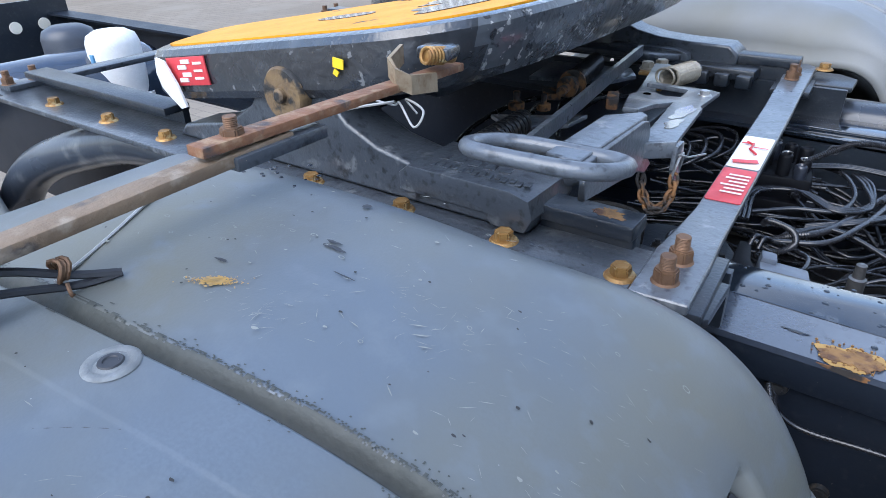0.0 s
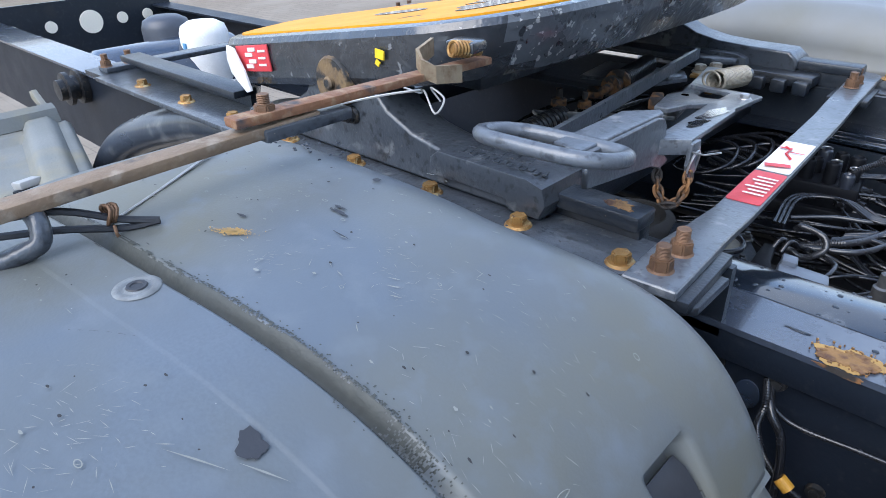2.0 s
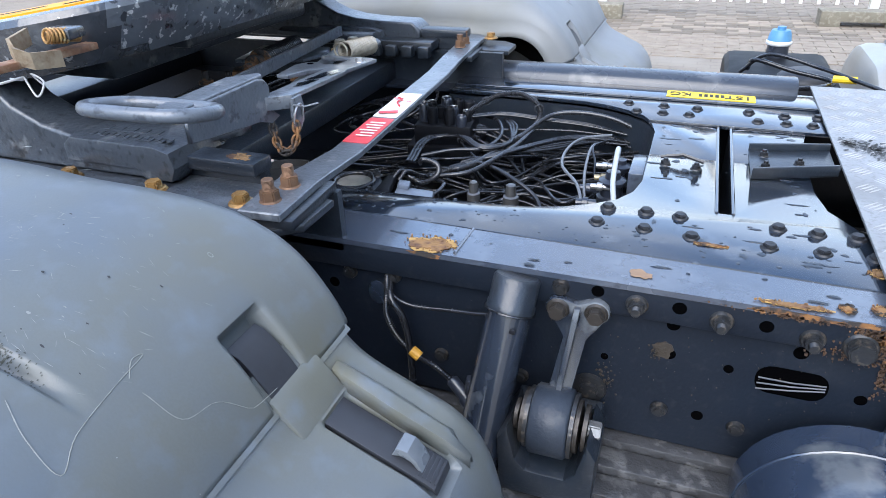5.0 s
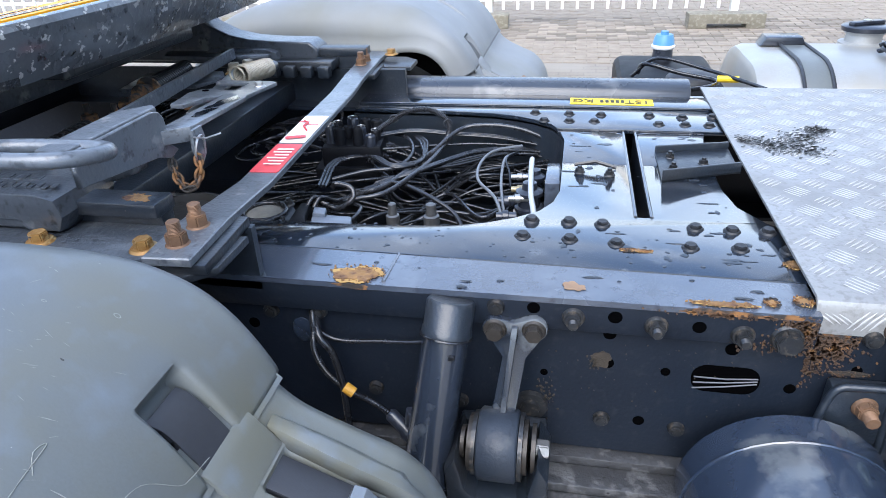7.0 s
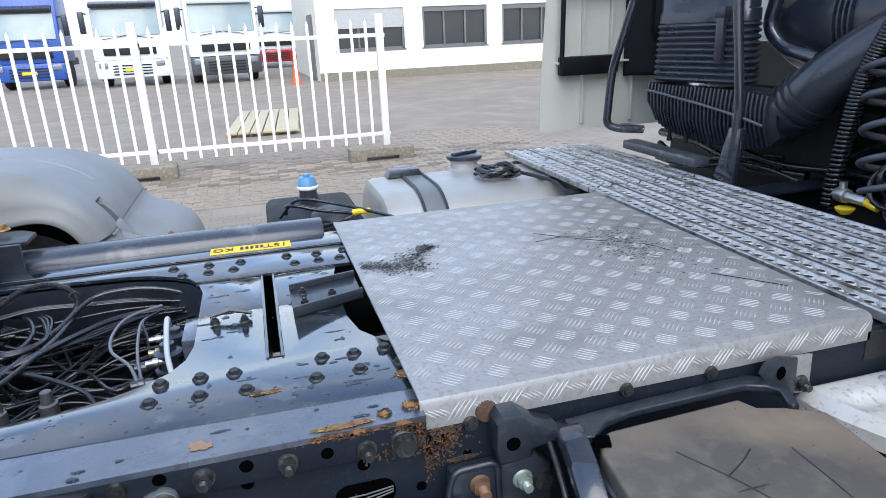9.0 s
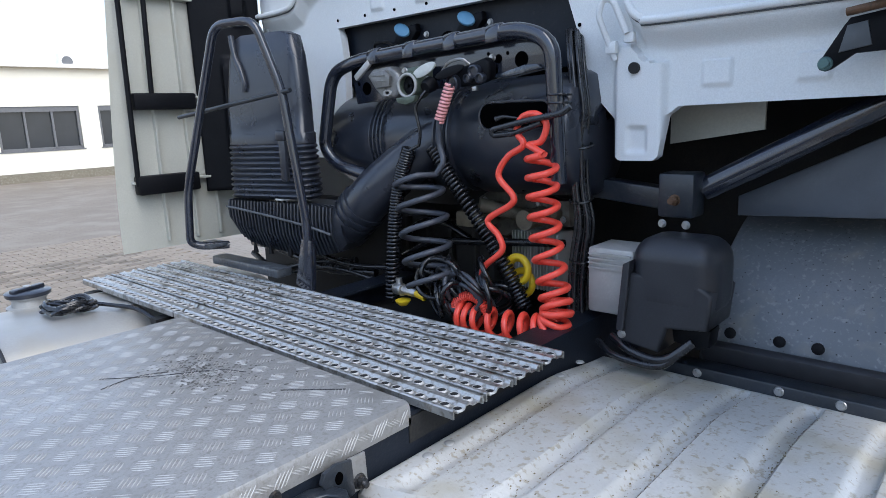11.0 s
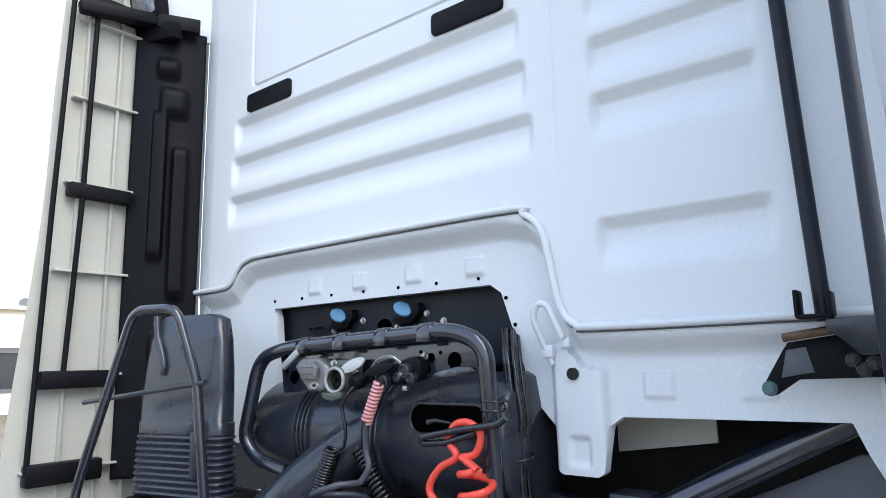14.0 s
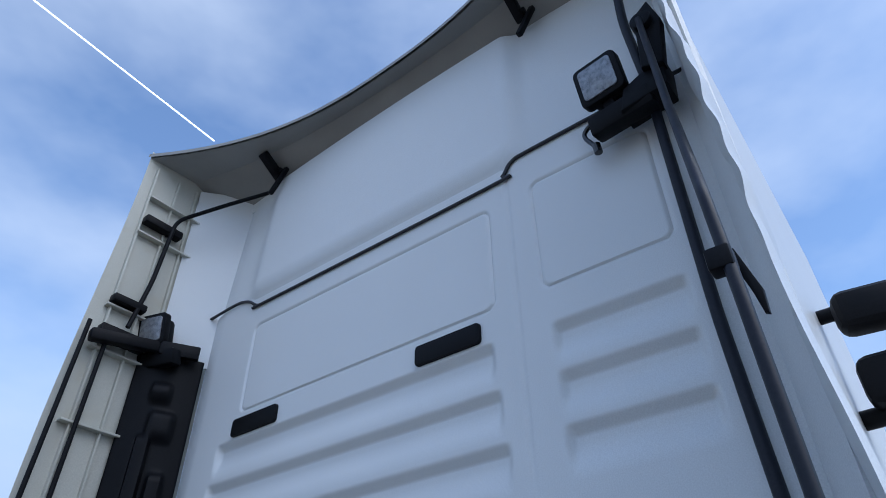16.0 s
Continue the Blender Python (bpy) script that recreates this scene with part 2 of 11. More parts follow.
GLOSSWHITE = mat("glossy_white_paint", (0.74, 0.76, 0.76), (0.72, 0.74, 0.74), 0.45, scale=3, bump=0.015, coat=0.12, fine=300, rvar=0.04)
FLAPIN = mat("off_white_moulding", (0.52, 0.52, 0.46), (0.46, 0.46, 0.40), 0.5, scale=5, bump=0.05, stain=(0.45, 0.42, 0.34), stain_scale=5, stain_lo=0.58, stain_hi=0.8)
SEAL = mat("rubber_seal", (0.09, 0.10, 0.11), None, 0.5, scale=20)
HOSE = mat("black_hose", (0.010, 0.0108, 0.0135), (0.016, 0.017, 0.021), 0.25, scale=40, bump=0.1, vary=0.3, coat=0.25)
REDHOSE = mat("red_hose", (0.88, 0.085, 0.055), (0.80, 0.07, 0.045), 0.32, scale=30, bump=0.04)
DARKHOSE = mat("dark_grey_hose", (0.055, 0.062, 0.078), None, 0.4, scale=30, bump=0.04)
YELLOW = mat("yellow_plastic", (0.80, 0.55, 0.02), None, 0.45, scale=30)
REDLAB = mat("red_label", (0.62, 0.05, 0.06), None, 0.45, scale=40)
WHITELAB = mat("white_label", (0.78, 0.77, 0.75), (0.66, 0.66, 0.65), 0.5, scale=30)
YELLAB = mat("yellow_label", (0.86, 0.60, 0.02), None, 0.45, scale=30)
PRINT = mat("dark_print", (0.02, 0.02, 0.02), None, 0.6)
BLUEPL = mat("blue_plastic", (0.10, 0.28, 0.48), None, 0.4, scale=30)
GREYBOX = mat("grey_casting", (0.42, 0.42, 0.41), (0.34, 0.34, 0.33), 0.5, metal=0.3, scale=20, bump=0.2)
SHROUD = mat("grey_shroud", (0.19, 0.205, 0.225), (0.14, 0.155, 0.17), 0.5, scale=5, bump=0.2, stain=(0.22, 0.22, 0.21), stain_scale=14, stain_lo=0.55, stain_hi=0.72, specks=((0.03, 0.03, 0.03), 60, 0.13), dust=((0.25, 0.26, 0.265), 90.0, 0.56, 0.68))
TYRE = mat("tyre_rubber", (0.012, 0.012, 0.012), None, 0.8, scale=30, bump=0.3)
CONCRETE = mat("concrete", (0.21, 0.185, 0.135), (0.15, 0.13, 0.095), 0.85, scale=12, bump=0.5, dust=((0.28, 0.25, 0.19), 30.0, 0.5, 0.7))
PAVER = mat("paver_stone", (0.25, 0.205, 0.155), (0.18, 0.145, 0.11), 0.75, spec=0.25, scale=9, bump=0.5, fine=90, vary=0.35)
PAVING = mat("brick_paving", (0.29, 0.245, 0.195), (0.22, 0.182, 0.142), 0.7, spec=0.15, scale=0.6, bump=0.25, fine=60, brick=(0.21, 0.105, (0.12, 0.10, 0.075)), dust=((0.27, 0.235, 0.19), 1.4, 0.5, 0.7))
FENCEW = mat("white_fence_paint", (0.84, 0.80, 0.72), None, 0.45, scale=12)
RENDERW = mat("white_render", (0.84, 0.78, 0.65), (0.78, 0.72, 0.59), 0.8, scale=2, bump=0.1)
GLASS = mat("window_glass", (0.03, 0.035, 0.04), None, 0.06, scale=2, bump=0.0, spec=0.8)
WINFRAME = mat("window_frame_grey", (0.16, 0.16, 0.16), None, 0.5)
ROOFT = mat("roof_tiles", (0.17, 0.09, 0.06), (0.12, 0.07, 0.05), 0.8, scale=5)
BRICKW = mat("house_brick", (0.28, 0.19, 0.13), None, 0.85, brick=(0.22, 0.07, (0.3, 0.28, 0.25)))
CARRED = mat("red_car_paint", (0.36, 0.02, 0.025), None, 0.25, coat=0.6)
BARK = mat("bark", (0.10, 0.08, 0.065), None, 0.9, scale=20, bump=0.5)
TWIG = mat("bare_twigs", (0.16, 0.13, 0.11), None, 0.9)
GRASSM = mat("verge_grass", (0.09, 0.13, 0.03), None, 0.9, scale=3)
LENS = mat("lamp_lens", (0.34, 0.36, 0.39), (0.10, 0.11, 0.12), 0.12, scale=60, bump=0.5, fine=400, metal=0.3)
AMBER = mat("amber_lens", (0.85, 0.28, 0.03), None, 0.2)
WOODY = mat("yellow_board", (0.46, 0.39, 0.25), (0.38, 0.33, 0.22), 0.7, scale=8)
CURTAINB = mat("blue_paint", (0.03, 0.09, 0.35), None, 0.3)
CONE = mat("orange_cone", (0.85, 0.14, 0.03), None, 0.5)


# ---- building blocks ----
def thing(name, loc, label, category, group="", kind=""):
    e = new(name)
    e.empty_display_size = 0.05
    e.matrix_basis = Matrix.Translation(loc)
    return tagged(e, label, category, group, kind)


def adopt(ob, parent):
    ob.parent = parent
    ob.matrix_parent_inverse = parent.matrix_basis.inverted()
    return ob


def finish(bm, name, material, angle=24):
    bmesh.ops.recalc_face_normals(bm, faces=bm.faces)
    flat, rnd_ = radians(angle), radians(max(angle, 52))
    for e in bm.edges:
        if len(e.link_faces) == 2:
            fa, fb = e.link_faces
            e.smooth = e.calc_face_angle(0.0) <= (rnd_ if fa.smooth and fb.smooth else flat)
    for f in bm.faces:
        f.smooth = True
    me = bpy.data.meshes.new(name)
    bm.to_mesh(me)
    bm.free()
    me.materials.append(material)
    return me


def part(name, bm, material, parent=None, label="", angle=24):
    ob = new(name, finish(bm, name, material, angle))
    if parent:
        adopt(ob, parent)
    return tagged(ob, label)


def solo(name, bm, material, label, category, group="", kind="", angle=24):
    return tagged(part(name, bm, material, None, "", angle), label, category, group, kind)


def soften(ob):
    """Flat faces stay flat, rounded edges shade round."""
    for e in ob.data.edges:
        e.use_edge_sharp = False
    ob.modifiers.new("normals", "WEIGHTED_NORMAL").weight = 90
    return ob


def shared(name, me, m, parent, label=""):
    ob = new(name, me)
    ob.matrix_basis = m
    if parent:
        adopt(ob, parent)
    return tagged(ob, label)


def box(bm, c, s, rot=(0, 0, 0), bev=0.0, seg=2):
    g = bmesh.ops.create_cube(bm, size=1.0, matrix=pose(*c, *rot) @ Matrix.Diagonal((*s, 1)))
    if bev:
        es = list({e for v in g["verts"] for e in v.link_edges})
        bmesh.ops.bevel(bm, geom=es, offset=bev, segments=seg, affect="EDGES", profile=0.5)
    return bm


def sstep(a, b, v):
    t = min(1.0, max(0.0, (v - a) / (b - a)))
    return t * t * (3 - 2 * t)


def axis_m(p0, p1):
    p0, p1 = Vector(p0), Vector(p1)
    d = p1 - p0
    return Matrix.Translation((p0 + p1) / 2) @ d.to_track_quat("Z", "Y").to_matrix().to_4x4(), d.length


def cyl(bm, p0, p1, r, r1=None, seg=20, bev=0.0):
    m, h = axis_m(p0, p1)
    g = bmesh.ops.create_cone(bm, cap_ends=True, segments=seg, radius1=r, radius2=r if r1 is None else r1, depth=h, matrix=m)
    if bev:
        es = list({e for v in g["verts"] for e in v.link_edges if len(e.link_faces) == 2 and any(len(f.verts) > 4 for f in e.link_faces)})
        bmesh.ops.bevel(bm, geom=es, offset=bev, segments=2, affect="EDGES", profile=0.5)
    return bm


def sweep(bm, pts, r, seg=8, closed=False, rr=None):
    pts = [Vector(p) for p in pts]
    n = len(pts)
    rings, up = [], None
    for i, p in enumerate(pts):
        a = pts[(i - 1) % n] if closed or i else p
        b = pts[(i + 1) % n] if closed or i < n - 1 else p
        t = (b - a).normalized()
        if up is None:
            up = t.orthogonal().normalized()
        up = (up - t * up.dot(t)).normalized()
        side = t.cross(up)
        q = rr[i] if rr else r
        rings.append([bm.verts.new(p + (up * math.cos(k * math.tau / seg) + side * math.sin(k * math.tau / seg)) * q) for k in range(seg)])
    for i in range(n if closed else n - 1):
        A, B = rings[i], rings[(i + 1) % n]
        off = 0
        if closed and i == n - 1:
            off = min(range(seg), key=lambda o: (A[0].co - B[o].co).length)
        for k in range(seg):
            bm.faces.new((A[k], A[(k + 1) % seg], B[(k + 1 + off) % seg], B[(k + off) % seg])).smooth = True
    if not closed:
        bm.faces.new(rings[0][::-1])
        bm.faces.new(rings[-1])
    return bm


def spline(pts, n=8):
    P = [Vector(p) for p in pts]
    P = [P[0] * 2 - P[1]] + P + [P[-1] * 2 - P[-2]]
    out = []
    for i in range(1, len(P) - 2):
        for k in range(n):
            t = k / n
            a, b, c, d = P[i - 1], P[i], P[i + 1], P[i + 2]
            out.append(0.5 * ((2 * b) + (c - a) * t + (2 * a - 5 * b + 4 * c - d) * t * t + (3 * b - a - 3 * c + d) * t ** 3))
    return out + [P[-2]]


def bent(pts, r, n=5):
    """A line with rounded corners of radius r."""
    P = [Vector(p) for p in pts]
    out = [P[0]]
    for a, b, c in zip(P, P[1:], P[2:]):
        u, v = (a - b), (c - b)
        q = min(r, u.length * 0.49, v.length * 0.49)
        s, e = b + u.normalized() * q, b + v.normalized() * q
        for k in range(n + 1):
            t = k / n
            out.append(s * (1 - t) ** 2 + b * 2 * t * (1 - t) + e * t * t)
    return out + [P[-1]]


def prism(bm, pts, axis, lo, hi, bev=0.0):
    """A flat outline drawn out along one axis: the two other axes are the outline's."""
    def at(p, h):
        q = list(p)
        q.insert("xyz".index(axis), h)
        return q
    A = [bm.verts.new(at(p, lo)) for p in pts]
    B = [bm.verts.new(at(p, hi)) for p in pts]
    fs = [bm.faces.new(A), bm.faces.new(B[::-1])]
    for i in range(len(pts)):
        j = (i + 1) % len(pts)
        fs.append(bm.faces.new((A[i], B[i], B[j], A[j])))
    if bev:
        es = list({e for f in fs[:2] for e in f.edges})
        bmesh.ops.recalc_face_normals(bm, faces=fs)
        bmesh.ops.bevel(bm, geom=es, offset=bev, segments=2, affect="EDGES", profile=0.5)
    return bm


def lathe(bm, prof, p0, p1, seg=24):
    """Rings of (distance along p0-p1 in metres, radius)."""
    p0, d = Vector(p0), (Vector(p1) - Vector(p0)).normalized()
    u = d.orthogonal().normalized()
    v = d.cross(u)
    rings = [[bm.verts.new(p0 + d * h + (u * math.cos(k * math.tau / seg) + v * math.sin(k * math.tau / seg)) * max(r, 1e-4)) for k in range(seg)] for h, r in prof]
    for A, B in zip(rings, rings[1:]):
        for k in range(seg):
            bm.faces.new((A[k], A[(k + 1) % seg], B[(k + 1) % seg], B[k])).smooth = True
    bm.faces.new(rings[0][::-1])
    bm.faces.new(rings[-1])
    return bm


def coil(p0, p1, r, turns, n=14, r_end=None, phase=0.0):
    p0, p1 = Vector(p0), Vector(p1)
    d = (p1 - p0).normalized()
    u = d.orthogonal().normalized()
    v = d.cross(u)
    out = []
    for i in range(int(turns * n) + 1):
        t = i / (turns * n)
        q = r + ((r_end if r_end is not None else r) - r) * t
        a = phase + i * math.tau / n
        out.append(p0 + (p1 - p0) * t + (u * math.cos(a) + v * math.sin(a)) * q)
    return out


def arc_coil(path, r, turns, n=14, spread=1.0):
    """A helix of radius r round a curved line."""
    P = [Vector(p) for p in path]
    out, up = [], None
    total = int(turns * n)
    for i in range(total + 1):
        f = i / total * (len(P) - 1)
        k = min(int(f), len(P) - 2)
        c = P[k].lerp(P[k + 1], f - k)
        t = (P[k + 1] - P[k]).normalized()
        if up is None:
            up = t.orthogonal().normalized()
        up = (up - t * up.dot(t)).normalized()
        a = i * math.tau / n
        out.append(c + (up * math.cos(a) + t.cross(up) * math.sin(a)) * r)
    return out


def hex_mesh(name, r, h, flange, fh, material, thread=0.0, tr=0.0):
    bm = bmesh.new()
    if flange:
        cyl(bm, (0, 0, 0), (0, 0, fh), flange, flange * 0.86, seg=20)
    g = bmesh.ops.create_cone(bm, cap_ends=True, segments=6, radius1=r, radius2=r * 0.97, depth=h, matrix=Matrix.Translation((0, 0, fh + h / 2)))
    top = [e for v in g["verts"] if v.co.z > fh + h * 0.8 for e in v.link_edges]
    bmesh.ops.bevel(bm, geom=list(set(top)), offset=r * 0.12, segments=2, affect="EDGES")
    if thread:
        prof, k = [], 0
        while k * 0.0016 < thread:
            prof += [(k * 0.0016, tr), (k * 0.0016 + 0.0008, tr * 0.9)]
            k += 1
        lathe(bm, prof, (0, 0, fh + h), (0, 0, fh + h + 1), 14)
    return finish(bm, name, material, 30)


def round_rect(w, h, r, n=4):
    out = []
    for cx, cy, a0 in ((w / 2 - r, h / 2 - r, 0), (-w / 2 + r, h / 2 - r, 90), (-w / 2 + r, -h / 2 + r, 180), (w / 2 - r, -h / 2 + r, 270)):
        for k in range(n + 1):
            a = radians(a0 + 90 * k / n)
            out.append((cx + r * math.cos(a), cy + r * math.sin(a)))
    return out


UPM = Matrix.Identity(4)
B_FLANGE = hex_mesh("flange_bolt", 0.0115, 0.0105, 0.0172, 0.003, GOLD)
B_DECK = hex_mesh("deck_bolt", 0.0088, 0.0042, 0.0118, 0.0024, mat("black_bolt", (0.010, 0.011, 0.014), (0.018, 0.018, 0.02), 0.5, scale=90, bump=0.2, vary=0.2))
B_SIDE = hex_mesh("side_bolt", 0.0105, 0.009, 0.014, 0.004, DARKBOLT, 0.007, 0.006)
B_NUT = hex_mesh("nut_and_thread", 0.0130, 0.013, 0.0142, 0.002, RUSTNUT, 0.014, 0.0078)
B_SMALL = hex_mesh("small_bolt", 0.0075, 0.006, 0.0095, 0.002, DARKBOLT, 0.004, 0.004)
B_ZINC = hex_mesh("zinc_bolt", 0.008, 0.006, 0.011, 0.002, STEEL)
SIDE_R = pose(0, 0, 0, 90, 0, 0)          # a bolt that points to -y
BACK_R = pose(0, 0, 0, 0, -90, 0)         # a bolt that points to -x


def bolt(me, x, y, z, parent, turn=None, spin=0.0, name="bolt"):
    return shared(name, me, Matrix.Translation((x, y, z)) @ (turn or UPM) @ pose(0, 0, 0, 0, 0, spin), parent)


# ---- the yard: ground, fence, building, parked trucks, car, houses ----
def ground_z(x):
    return -0.09 * max(0.0, min(x, 64.0) - 18.0)


bm = bmesh.new()
xs = [-400, -60, -12, 0, 6, 18, 40, 64, 500]
ys = [-400, -40, -8, 0, 4, 10, 30, 80, 500]
gv = [[bm.verts.new((x, y, min(0.0, ground_z(min(x, 80))))) for y in ys] for x in xs]
for i in range(len(xs) - 1):
    for j in range(len(ys) - 1):
        bm.faces.new((gv[i][j], gv[i + 1][j], gv[i + 1][j + 1], gv[i][j + 1]))
ground = solo("ground", bm, PAVING, "grey-brown brick-paved yard, damp and sandy", "ground", kind="structure")

# palisade fence: panels between posts that stand in concrete feet
FENCE_Y, BAY = 6.93, 2.72


def fence_panel(x0, label):
    f = thing("fence", (x0, FENCE_Y, 0), label, "fence", "fence panels")
    b = bmesh.new()
    box(b, (x0, FENCE_Y, 0.86), (0.085, 0.085, 1.64), bev=0.006)
    part("post", b, FENCEW, f)
    for z in (0.27, 1.44):
        b = bmesh.new()
        box(b, (x0 - BAY / 2 + 0.04, FENCE_Y, z), (BAY + 0.04, 0.04, 0.045), bev=0.004)
        part("rail", b, FENCEW, f)
    b = bmesh.new()
    prism(b, [(-0.016, 0.0), (0.016, 0.0), (0.016, 1.42), (0.0, 1.47), (-0.016, 1.42)], "y", -0.012, 0.012)
    me = finish(b, "picket", FENCEW)
    n = 15
    for k in range(n):
        x = x0 - BAY * (k + 1) / (n + 1)
        shared("picket", me, Matrix.Translation((x, FENCE_Y - 0.03, 0.16)), f)
    return f


for k in range(5):
    fence_panel(1.40 - BAY * k, "white-painted steel palisade fence panel on the yard")


def fence_foot(x):
    b = bmesh.new()
    prism(b, [(-0.39, 0.0), (-0.20, 0.0), (-0.20, 0.05), (0.20, 0.05), (0.20, 0.0), (0.39, 0.0), (0.39, 0.15), (-0.39, 0.15)], "y", -0.11, 0.11, bev=0.008)
    o = solo("concrete_foot", b, CONCRETE, "weathered concrete fence foot lying on the paving", "concrete block", "fence feet")
    o.matrix_basis = pose(x, FENCE_Y - 0.28, 0.002, 0, 0, 2)
    return o


for k in range(5):
    fence_foot(1.27 - BAY * k)

# the low white office building
BX, BY = 2.15, 21.6
bld = thing("office_building", (BX, BY, 0), "low white flat-roofed office building with grey-framed windows", "building")
rot_b = pose(BX, BY, 0, 0, 0, 1)
WINS = [(0.62, 2.35), (3.62, 2.35), (6.55, 2.35), (9.5, 2.35), (12.4, 2.35), (15.3, 2.35)]


def on_building(b, name, material, parent):
    bmesh.ops.transform(b, matrix=rot_b, verts=b.verts)
    return part(name, b, material, parent)


LW, HB, ZS, ZT = 18.6, 3.45, 0.95, 2.28
b = bmesh.new()
edges = [0.0]
for x, w in WINS:
    edges += [x, x + w]
edges.append(LW)
box(b, (LW / 2, 0.15, ZS / 2), (LW, 0.3, ZS))
box(b, (LW / 2, 0.15, (ZT + HB) / 2), (LW, 0.3, HB - ZT))
for a, c in zip(edges[0::2], edges[1::2]):
    box(b, ((a + c) / 2, 0.15, (ZS + ZT) / 2), (c - a, 0.3, ZT - ZS))
box(b, (0.15, 4.3, HB / 2), (0.3, 8.0, HB))
box(b, (LW - 0.15, 4.3, HB / 2), (0.3, 8.0, HB))
on_building(b, "wall", RENDERW, bld)
b = bmesh.new()
box(b, (LW / 2, 4.1, HB + 0.05), (LW + 0.2, 8.6, 0.12))
on_building(b, "roof", FENCEW, bld)
b = bmesh.new()
box(b, (LW / 2, -0.02, 0.14), (LW, 0.05, 0.28))
on_building(b, "plinth", CONCRETE, bld)
for i, (x, w) in enumerate(WINS):
    b = bmesh.new()
    box(b, (x + w / 2, 0.06, ZS - 0.02), (w + 0.1, 0.16, 0.04))
    wn = on_building(b, "window", WINFRAME, bld)
    for cx, cz, sx, sz in ((x + w / 2, ZS + 0.04, w, 0.08), (x + w / 2, ZT - 0.04, w, 0.08), (x + 0.04, (ZS + ZT) / 2, 0.08, ZT - ZS), (x + w - 0.04, (ZS + ZT) / 2, 0.08, ZT - ZS),
                           (x + w * 0.33, (ZS + ZT) / 2, 0.06, ZT - ZS), (x + w * 0.66, (ZS + ZT) / 2, 0.06, ZT - ZS)):
        b = bmesh.new()
        box(b, (cx, 0.10, cz), (sx, 0.1, sz))
        on_building(b, "frame_bar", WINFRAME, wn)
    for k in range(3):
        b = bmesh.new()
        box(b, (x + w * (k + 0.5) / 3, 0.13, (ZS + ZT) / 2), (w / 3 - 0.07, 0.012, ZT - ZS - 0.16))
        on_building(b, "pane", GLASS, wn)
    b = bmesh.new()
    sh = 0.62 if i == 0 else 0.16
    box(b, (x + w / 2, 0.05, ZT - sh / 2), (w - 0.02, 0.04, sh))
    on_building(b, "roller_blind", mat("blind_grey", (0.45, 0.45, 0.43), None, 0.6) if i == 0 else WINFRAME, wn)
b = bmesh.new()
box(b, (-0.03, 1.6, 1.1), (0.06, 1.2, 2.15))
on_building(b, "door", WINFRAME, bld)
for x in (1.1, 6.3):
    ac = thing("air_conditioner", (BX + x, BY, HB), "white outdoor air-conditioning unit on the flat roof", "air conditioner", "roof units")
    b = bmesh.new()
    box(b, (x, 1.2, HB + 0.30), (0.62, 0.3, 0.46), bev=0.02)
    on_building(b, "casing", FENCEW, ac)
    b = bmesh.new()
    cyl(b, (x - 0.08, 1.03, HB + 0.30), (x - 0.08, 1.05, HB + 0.30), 0.17)
    on_building(b, "fan_grille", WINFRAME, ac)


